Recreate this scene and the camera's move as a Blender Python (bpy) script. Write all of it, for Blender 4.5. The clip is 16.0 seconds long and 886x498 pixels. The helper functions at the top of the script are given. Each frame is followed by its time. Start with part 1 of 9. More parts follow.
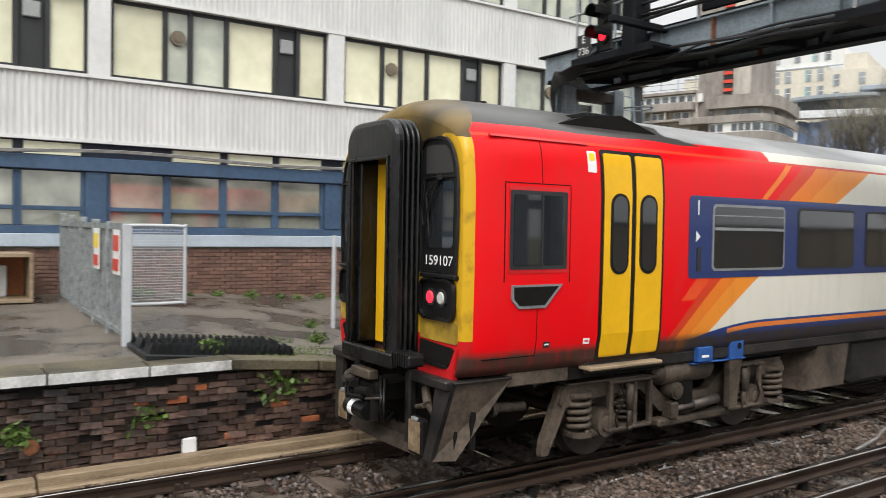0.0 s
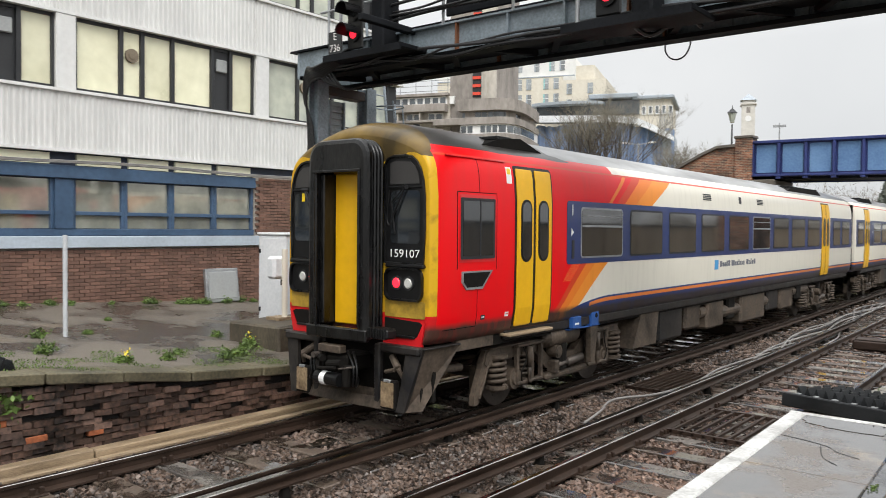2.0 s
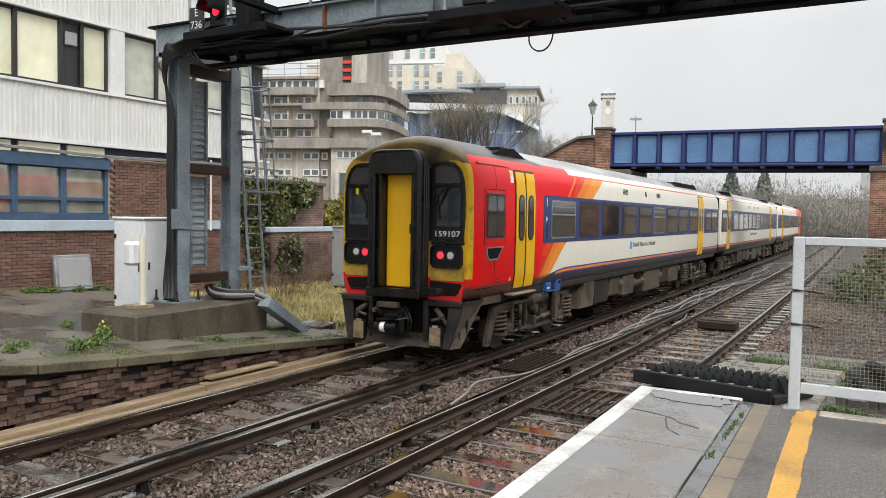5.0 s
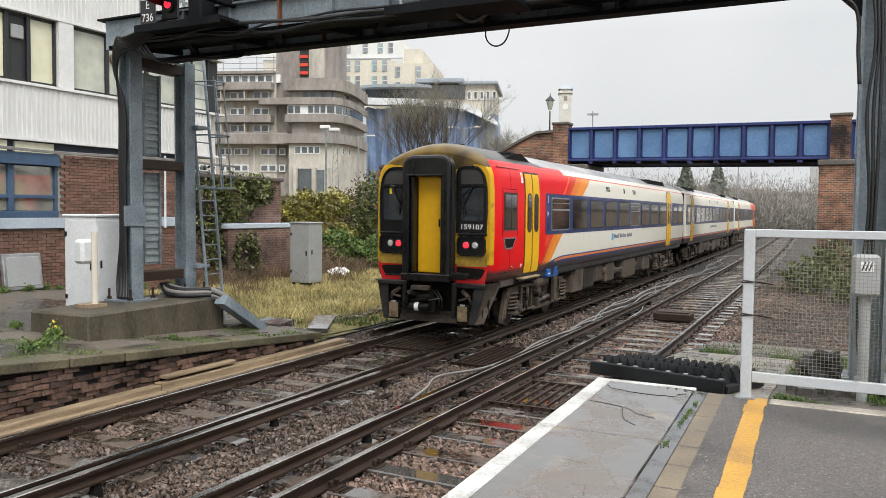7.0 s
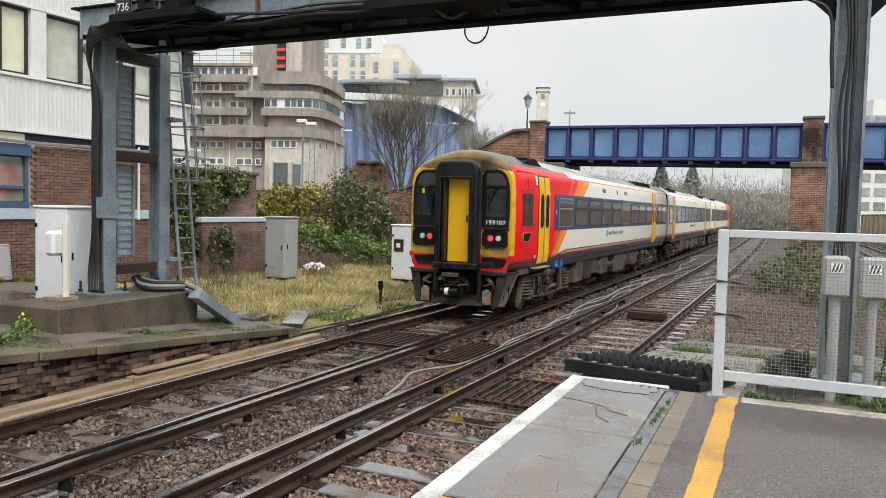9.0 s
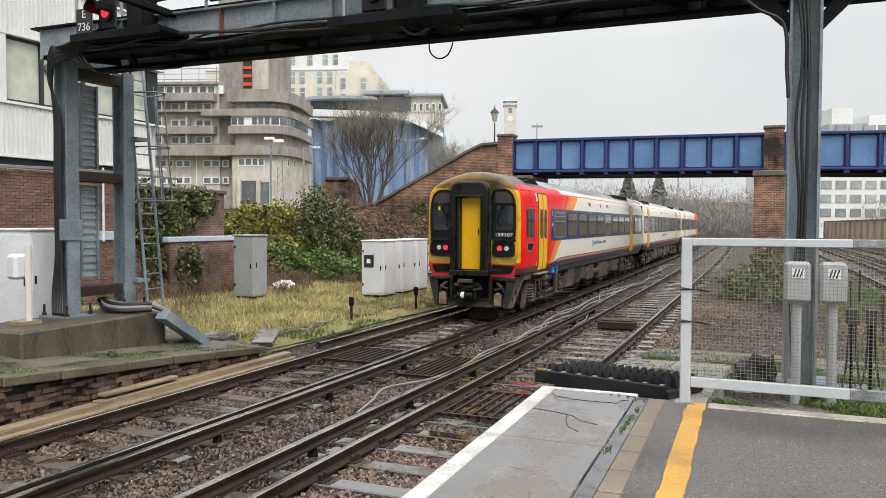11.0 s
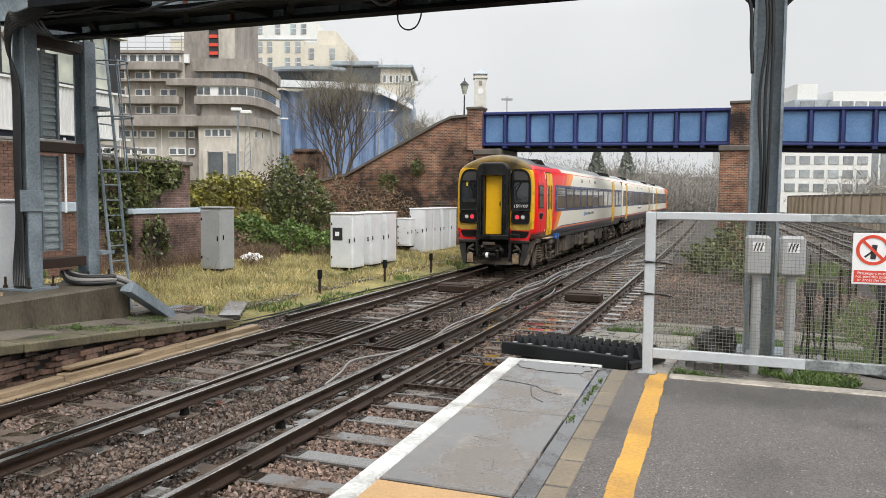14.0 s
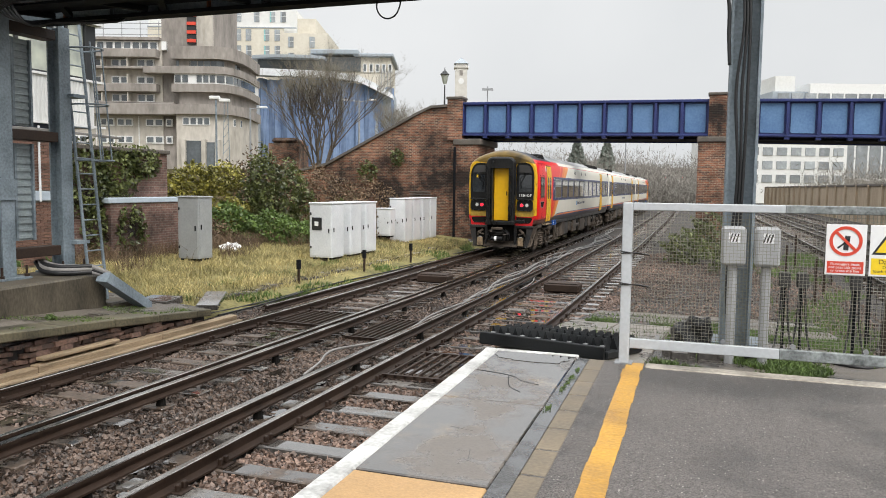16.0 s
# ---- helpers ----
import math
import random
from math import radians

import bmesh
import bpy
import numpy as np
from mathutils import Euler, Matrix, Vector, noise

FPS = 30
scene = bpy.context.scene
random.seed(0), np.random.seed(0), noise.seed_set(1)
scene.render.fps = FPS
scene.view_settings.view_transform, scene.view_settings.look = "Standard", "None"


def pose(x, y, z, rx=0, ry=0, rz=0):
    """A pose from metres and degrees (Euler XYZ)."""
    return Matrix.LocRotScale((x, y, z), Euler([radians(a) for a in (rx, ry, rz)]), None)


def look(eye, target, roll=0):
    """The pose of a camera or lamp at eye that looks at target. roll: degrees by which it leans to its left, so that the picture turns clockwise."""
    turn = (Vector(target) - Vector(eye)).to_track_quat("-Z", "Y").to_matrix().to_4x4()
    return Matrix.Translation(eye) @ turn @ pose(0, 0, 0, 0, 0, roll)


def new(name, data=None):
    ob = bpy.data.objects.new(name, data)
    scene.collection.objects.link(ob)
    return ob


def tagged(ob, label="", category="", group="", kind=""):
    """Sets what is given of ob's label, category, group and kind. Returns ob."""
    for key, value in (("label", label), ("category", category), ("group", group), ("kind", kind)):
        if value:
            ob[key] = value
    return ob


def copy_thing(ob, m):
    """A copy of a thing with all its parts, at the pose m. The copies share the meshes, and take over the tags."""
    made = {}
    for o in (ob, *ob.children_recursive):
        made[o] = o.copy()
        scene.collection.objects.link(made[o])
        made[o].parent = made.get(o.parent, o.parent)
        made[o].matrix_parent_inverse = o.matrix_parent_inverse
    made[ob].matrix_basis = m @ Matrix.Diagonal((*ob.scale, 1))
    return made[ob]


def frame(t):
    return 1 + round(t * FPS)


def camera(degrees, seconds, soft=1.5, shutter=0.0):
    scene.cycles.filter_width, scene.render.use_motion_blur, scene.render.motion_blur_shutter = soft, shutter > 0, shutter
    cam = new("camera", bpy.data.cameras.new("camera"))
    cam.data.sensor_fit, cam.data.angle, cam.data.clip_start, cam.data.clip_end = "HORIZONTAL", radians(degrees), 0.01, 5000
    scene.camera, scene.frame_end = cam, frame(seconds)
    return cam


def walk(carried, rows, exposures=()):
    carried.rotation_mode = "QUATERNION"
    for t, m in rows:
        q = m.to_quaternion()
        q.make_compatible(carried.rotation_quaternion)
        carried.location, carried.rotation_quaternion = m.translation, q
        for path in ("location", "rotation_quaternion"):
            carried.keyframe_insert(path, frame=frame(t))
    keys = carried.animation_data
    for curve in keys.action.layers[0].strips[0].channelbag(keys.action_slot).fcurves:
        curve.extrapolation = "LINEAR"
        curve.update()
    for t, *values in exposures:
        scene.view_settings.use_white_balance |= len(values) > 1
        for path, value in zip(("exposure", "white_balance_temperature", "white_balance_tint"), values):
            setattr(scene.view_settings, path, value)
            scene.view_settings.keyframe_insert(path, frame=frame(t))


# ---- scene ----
cam = camera(59.2, 16.0, soft=0.8, shutter=0.4)
PATH = [
    (0, (-0.119, -0.119, 2.539), (-1.787, 0.983, 2.481), 1.1),
    (0.5, (-0.126, -0.066, 2.545), (-1.677, 1.195, 2.486), 1.1),
    (1, (-0.126, -0.008, 2.543), (-1.572, 1.372, 2.481), 0.7),
    (1.5, (-0.107, -0.001, 2.536), (-1.454, 1.477, 2.481), 0.9),
    (2, (-0.083, 0.007, 2.533), (-1.346, 1.556, 2.477), 0.6),
    (2.5, (-0.057, 0.012, 2.532), (-1.25, 1.615, 2.455), 0.2),
    (3, (-0.038, 0.001, 2.53), (-1.157, 1.656, 2.441), 0.2),
    (3.5, (-0.047, 0.012, 2.527), (-1.121, 1.697, 2.438), 0.4),
    (4, (-0.048, 0.012, 2.521), (-1.091, 1.716, 2.435), 0.7),
    (6.5, (-0.034, 0.019, 2.515), (-0.953, 1.792, 2.42), 0.7),
    (7, (-0.03, 0.025, 2.513), (-0.929, 1.809, 2.416), 0.6),
    (7.5, (-0.03, 0.027, 2.515), (-0.916, 1.817, 2.416), 0.7),
    (8, (-0.029, 0.033, 2.513), (-0.902, 1.829, 2.413), 0.9),
    (8.5, (-0.034, 0.029, 2.511), (-0.894, 1.831, 2.405), 1.0),
    (9, (-0.038, 0.023, 2.513), (-0.881, 1.833, 2.408), 1.4),
    (11.5, (0.006, 0.008, 2.508), (-0.76, 1.854, 2.444), 0.2),
    (12, (0.008, -0.001, 2.509), (-0.749, 1.849, 2.432), 0.4),
    (12.5, (0.013, -0.001, 2.513), (-0.74, 1.849, 2.411), 0.7),
    (13, (0.013, 0.0, 2.513), (-0.727, 1.853, 2.381), 0.8),
    (13.5, (0.013, 0.001, 2.509), (-0.709, 1.861, 2.372), 0.7),
    (14, (0.03, -0.001, 2.508), (-0.673, 1.867, 2.373), 0.5),
    (14.5, (0.035, 0.014, 2.506), (-0.658, 1.885, 2.373), 0.3),
    (15, (0.043, 0.011, 2.506), (-0.645, 1.884, 2.379), 0.7),
    (15.5, (0.057, 0.008, 2.51), (-0.617, 1.886, 2.374), 1.3),
    (16, (0.048, 0.016, 2.51), (-0.607, 1.899, 2.35), 0.7),
]
walk(cam, [(t, look(eye, aim, roll)) for t, eye, aim, roll in PATH])

# ---- light ----
SUN_ELEV, SUN_ROT = radians(48), radians(132)
world = bpy.data.worlds.new("overcast")
scene.world = world
world.use_nodes = True
wn, wl = world.node_tree.nodes, world.node_tree.links
wn.clear()
w_out = wn.new("ShaderNodeOutputWorld")
w_bg = wn.new("ShaderNodeBackground")
w_sky = wn.new("ShaderNodeTexSky")
w_sky.sky_type = "NISHITA"
w_sky.sun_disc = False
w_sky.sun_elevation, w_sky.sun_rotation = SUN_ELEV, SUN_ROT
w_sky.dust_density, w_sky.air_density = 6.0, 1.0
w_hsv = wn.new("ShaderNodeHueSaturation")
w_hsv.inputs["Saturation"].default_value = 0.12
w_mix = wn.new("ShaderNodeMix")
w_mix.data_type = "RGBA"
w_mix.inputs["Factor"].default_value = 0.8
w_tc = wn.new("ShaderNodeTexCoord")
w_cloud = wn.new("ShaderNodeTexNoise")
w_cloud.inputs["Scale"].default_value = 2.2
w_cloud.inputs["Detail"].default_value = 5
w_ramp = wn.new("ShaderNodeValToRGB")
w_ramp.color_ramp.elements[0].position, w_ramp.color_ramp.elements[0].color = 0.3, (7.1, 7.3, 7.45, 1)
w_ramp.color_ramp.elements[1].position, w_ramp.color_ramp.elements[1].color = 0.75, (8.6, 8.7, 8.75, 1)
wl.new(w_tc.outputs["Generated"], w_cloud.inputs["Vector"])
wl.new(w_cloud.outputs["Fac"], w_ramp.inputs["Fac"])
wl.new(w_sky.outputs["Color"], w_hsv.inputs["Color"])
wl.new(w_hsv.outputs["Color"], w_mix.inputs["A"])
wl.new(w_ramp.outputs["Color"], w_mix.inputs["B"])
w_sep = wn.new("ShaderNodeSeparateXYZ")
w_lift = wn.new("ShaderNodeMapRange")
w_lift.inputs["From Min"].default_value, w_lift.inputs["From Max"].default_value = 0.22, 0.95
w_lift.inputs["To Min"].default_value, w_lift.inputs["To Max"].default_value = 1.0, 2.6
w_mul = wn.new("ShaderNodeVectorMath")
w_mul.operation = "SCALE"
wl.new(w_tc.outputs["Generated"], w_sep.inputs[0])
wl.new(w_sep.outputs["Z"], w_lift.inputs["Value"])
wl.new(w_mix.outputs["Result"], w_mul.inputs[0])
wl.new(w_lift.outputs["Result"], w_mul.inputs["Scale"])
wl.new(w_mul.outputs[0], w_bg.inputs["Color"])
w_bg.inputs["Strength"].default_value = 0.1
wl.new(w_bg.outputs["Background"], w_out.inputs["Surface"])

sun_data = bpy.data.lights.new("sun", "SUN")
sun_data.energy, sun_data.angle, sun_data.color = 1.4, radians(30), (1.0, 0.97, 0.92)
sun = new("sun", sun_data)
sun.matrix_world = look((0, 0, 0), (-0.5, 0.45, -0.74))
scene.view_settings.exposure = 0.25


# ---- materials ----
def mat(name, col, rough=0.6, metal=0.0, var=0.2, scale=3.0, fine=40.0, bump=0.15, col2=None, rnd=0.0,
        world_space=False, coat=0.0, rough_var=0.1, stretch=(1, 1, 1), dist=0.02, emit=0.0, mid=0.5, spec=0.5):
    """A worn surface: two noises mix the colour, the finer one gives relief, and pieces may differ at random."""
    m = bpy.data.materials.new(name)
    m.use_nodes = True
    n, l = m.node_tree.nodes, m.node_tree.links
    b = n["Principled BSDF"]
    tc = n.new("ShaderNodeTexCoord")
    mp = n.new("ShaderNodeMapping")
    mp.inputs["Scale"].default_value = stretch
    if world_space:
        g = n.new("ShaderNodeNewGeometry")
        l.new(g.outputs["Position"], mp.inputs["Vector"])
    else:
        l.new(tc.outputs["Object"], mp.inputs["Vector"])
    big, small = n.new("ShaderNodeTexNoise"), n.new("ShaderNodeTexNoise")
    big.inputs["Scale"].default_value, big.inputs["Detail"].default_value = scale, 6
    small.inputs["Scale"].default_value, small.inputs["Detail"].default_value = fine, 4
    for t in (big, small):
        l.new(mp.outputs["Vector"], t.inputs["Vector"])
    add = n.new("ShaderNodeMath")
    add.operation = "MULTIPLY_ADD"
    add.inputs[1].default_value = 0.4
    l.new(small.outputs["Fac"], add.inputs[0])
    sc = n.new("ShaderNodeMath")
    sc.operation = "MULTIPLY"
    sc.inputs[1].default_value = 0.6
    l.new(big.outputs["Fac"], sc.inputs[0])
    l.new(sc.outputs[0], add.inputs[2])
    ramp = n.new("ShaderNodeValToRGB")
    lo = tuple(c * (1 - var) for c in col)
    hi = col2 if col2 else tuple(min(1, c * (1 + var)) for c in col)
    ramp.color_ramp.elements[0].position, ramp.color_ramp.elements[0].color = mid - 0.17, (*lo, 1)
    ramp.color_ramp.elements[1].position, ramp.color_ramp.elements[1].color = mid + 0.17, (*hi, 1)
    l.new(add.outputs[0], ramp.inputs["Fac"])
    out = ramp.outputs["Color"]
    if rnd:
        oi, gi = n.new("ShaderNodeObjectInfo"), n.new("ShaderNodeNewGeometry")
        s = n.new("ShaderNodeMath")
        s.operation = "ADD"
        l.new(oi.outputs["Random"], s.inputs[0])
        l.new(gi.outputs["Random Per Island"], s.inputs[1])
        fr = n.new("ShaderNodeMath")
        fr.operation = "FRACT"
        l.new(s.outputs[0], fr.inputs[0])
        mr = n.new("ShaderNodeMapRange")
        mr.inputs["To Min"].default_value, mr.inputs["To Max"].default_value = 1 - rnd, 1 + rnd
        l.new(fr.outputs[0], mr.inputs["Value"])
        h = n.new("ShaderNodeHueSaturation")
        l.new(mr.outputs["Result"], h.inputs["Value"])
        l.new(out, h.inputs["Color"])
        out = h.outputs["Color"]
    l.new(out, b.inputs["Base Color"])
    b.inputs["Metallic"].default_value = metal
    b.inputs["Specular IOR Level"].default_value = spec
    if rough_var:
        rr = n.new("ShaderNodeMapRange")
        rr.inputs["From Min"].default_value, rr.inputs["From Max"].default_value = 0.3, 0.7
        rr.inputs["To Min"].default_value, rr.inputs["To Max"].default_value = max(0.02, rough - rough_var), min(1, rough + rough_var)
        l.new(big.outputs["Fac"], rr.inputs["Value"])
        l.new(rr.outputs["Result"], b.inputs["Roughness"])
    else:
        b.inputs["Roughness"].default_value = rough
    if bump:
        bp = n.new("ShaderNodeBump")
        bp.inputs["Strength"].default_value, bp.inputs["Distance"].default_value = bump, dist
        l.new(add.outputs[0], bp.inputs["Height"])
        l.new(bp.outputs["Normal"], b.inputs["Normal"])
    if coat:
        b.inputs["Coat Weight"].default_value, b.inputs["Coat Roughness"].default_value = coat, 0.06
    if emit:
        b.inputs["Emission Color"].default_value, b.inputs["Emission Strength"].default_value = (*col, 1), emit
    return m



def wet_mat(name, dry, wet, rough_dry, rough_wet, scale, level, fine=60.0, grain=0.3, speck=0.0, relief=(0.35, 0.04), deep=0.006, coat=0.0, chips=0.0, stain=None, spec=0.5):
    """Paving after rain: dry and wet patches, the wet ones darker and smooth enough to mirror the sky."""
    m = bpy.data.materials.new(name)
    m.use_nodes = True
    n, l = m.node_tree.nodes, m.node_tree.links
    b = n["Principled BSDF"]
    g = n.new("ShaderNodeNewGeometry")
    big, small = n.new("ShaderNodeTexNoise"), n.new("ShaderNodeTexNoise")
    big.inputs["Scale"].default_value, big.inputs["Detail"].default_value, big.inputs["Roughness"].default_value = scale, 7, 0.6
    small.inputs["Scale"].default_value, small.inputs["Detail"].default_value = fine, 3
    for t in (big, small):
        l.new(g.outputs["Position"], t.inputs["Vector"])
    mask = n.new("ShaderNodeMapRange")
    mask.inputs["From Min"].default_value, mask.inputs["From Max"].default_value = level - 0.06, level + 0.06
    l.new(big.outputs["Fac"], mask.inputs["Value"])
    grainy = n.new("ShaderNodeMapRange")
    grainy.inputs["From Min"].default_value, grainy.inputs["From Max"].default_value = 0.3, 0.7
    grainy.inputs["To Min"].default_value, grainy.inputs["To Max"].default_value = 1 - grain, 1 + grain + speck
    l.new(small.outputs["Fac"], grainy.inputs["Value"])
    mix = n.new("ShaderNodeMix")
    mix.data_type = "RGBA"
    l.new(mask.outputs["Result"], mix.inputs["Factor"])
    mix.inputs["A"].default_value, mix.inputs["B"].default_value = (*dry, 1), (*wet, 1)
    h = n.new("ShaderNodeHueSaturation")
    l.new(mix.outputs["Result"], h.inputs["Color"])
    l.new(grainy.outputs["Result"], h.inputs["Value"])
    out = h.outputs["Color"]
    if stain:
        sn = n.new("ShaderNodeTexNoise")
        sn.inputs["Scale"].default_value, sn.inputs["Detail"].default_value, sn.inputs["Roughness"].default_value = 1.7, 8, 0.65
        sm, sx = n.new("ShaderNodeMapRange"), n.new("ShaderNodeMix")
        l.new(g.outputs["Position"], sn.inputs["Vector"])
        sm.inputs["From Min"].default_value, sm.inputs["From Max"].default_value, sm.inputs["To Max"].default_value = 0.57, 0.68, 0.7
        l.new(sn.outputs["Fac"], sm.inputs["Value"])
        sx.data_type = "RGBA"
        l.new(sm.outputs["Result"], sx.inputs["Factor"])
        l.new(out, sx.inputs["A"])
        sx.inputs["B"].default_value = (*stain, 1)
        out = sx.outputs["Result"]
    if chips:
        vo = n.new("ShaderNodeTexVoronoi")
        vo.inputs["Scale"].default_value = 50
        l.new(g.outputs["Position"], vo.inputs["Vector"])
        lt, cs, pick, both, cx = n.new("ShaderNodeMath"), n.new("ShaderNodeSeparateColor"), n.new("ShaderNodeMath"), n.new("ShaderNodeMath"), n.new("ShaderNodeMix")
        lt.operation, lt.inputs[1].default_value = "LESS_THAN", 0.26
        l.new(vo.outputs["Distance"], lt.inputs[0])
        l.new(vo.outputs["Color"], cs.inputs[0])
        pick.operation, pick.inputs[1].default_value = "GREATER_THAN", 1 - chips
        l.new(cs.outputs[0], pick.inputs[0])
        both.operation = "MULTIPLY"
        l.new(lt.outputs[0], both.inputs[0])
        l.new(pick.outputs[0], both.inputs[1])
        cx.data_type = "RGBA"
        l.new(both.outputs[0], cx.inputs["Factor"])
        l.new(out, cx.inputs["A"])
        cx.inputs["B"].default_value = (0.5, 0.47, 0.42, 1)
        out = cx.outputs["Result"]
    l.new(out, b.inputs["Base Color"])
    r = n.new("ShaderNodeMapRange")
    r.inputs["To Min"].default_value, r.inputs["To Max"].default_value = rough_dry, rough_wet
    l.new(mask.outputs["Result"], r.inputs["Value"])
    l.new(r.outputs["Result"], b.inputs["Roughness"])
    bs = n.new("ShaderNodeMapRange")
    bs.inputs["To Min"].default_value, bs.inputs["To Max"].default_value = relief
    l.new(mask.outputs["Result"], bs.inputs["Value"])
    bp = n.new("ShaderNodeBump")
    bp.inputs["Distance"].default_value = deep
    b.inputs["Specular IOR Level"].default_value = spec
    if coat:
        cw = n.new("ShaderNodeMath")
        cw.operation = "MULTIPLY"
        cw.inputs[1].default_value = coat
        l.new(mask.outputs["Result"], cw.inputs[0])
        l.new(cw.outputs[0], b.inputs["Coat Weight"])
        b.inputs["Coat Roughness"].default_value = 0.03
    l.new(bs.outputs["Result"], bp.inputs["Strength"])
    l.new(small.outputs["Fac"], bp.inputs["Height"])
    l.new(bp.outputs["Normal"], b.inputs["Normal"])
    return m


def brick_mat(name, c1, c2, mortar, axis="x"):
    """Courses of brick for walls too far off for single bricks; axis: the wall's normal."""
    m = bpy.data.materials.new(name)
    m.use_nodes = True
    n, l = m.node_tree.nodes, m.node_tree.links
    b = n["Principled BSDF"]
    g = n.new("ShaderNodeNewGeometry")
    sep, com = n.new("ShaderNodeSeparateXYZ"), n.new("ShaderNodeCombineXYZ")
    l.new(g.outputs["Position"], sep.inputs[0])
    l.new(sep.outputs["Y" if axis == "x" else "X"], com.inputs["X"])
    l.new(sep.outputs["Z"], com.inputs["Y"])
    br = n.new("ShaderNodeTexBrick")
    br.inputs["Scale"].default_value = 1.0
    br.inputs["Brick Width"].default_value, br.inputs["Row Height"].default_value = 0.225, 0.075
    br.inputs["Mortar Size"].default_value = 0.009
    br.inputs["Color1"].default_value, br.inputs["Color2"].default_value, br.inputs["Mortar"].default_value = (*c1, 1), (*c2, 1), (*mortar, 1)
    l.new(com.outputs[0], br.inputs["Vector"])
    no = n.new("ShaderNodeTexNoise")
    no.inputs["Scale"].default_value, no.inputs["Detail"].default_value, no.inputs["Roughness"].default_value = 0.6, 10, 0.68
    l.new(g.outputs["Position"], no.inputs["Vector"])
    mr = n.new("ShaderNodeMapRange")
    mr.inputs["From Min"].default_value, mr.inputs["From Max"].default_value = 0.40, 0.62
    mr.inputs["To Min"].default_value, mr.inputs["To Max"].default_value = 0.12, 1.7
    l.new(no.outputs["Fac"], mr.inputs["Value"])
    h = n.new("ShaderNodeHueSaturation")
    l.new(br.outputs["Color"], h.inputs["Color"])
    l.new(mr.outputs["Result"], h.inputs["Value"])
    l.new(h.outputs["Color"], b.inputs["Base Color"])
    b.inputs["Roughness"].default_value = 0.85
    bp = n.new("ShaderNodeBump")
    bp.inputs["Strength"].default_value, bp.inputs["Distance"].default_value = 0.6, 0.01
    bp.invert = True
    l.new(br.outputs["Fac"], bp.inputs["Height"])
    l.new(bp.outputs["Normal"], b.inputs["Normal"])
    return m


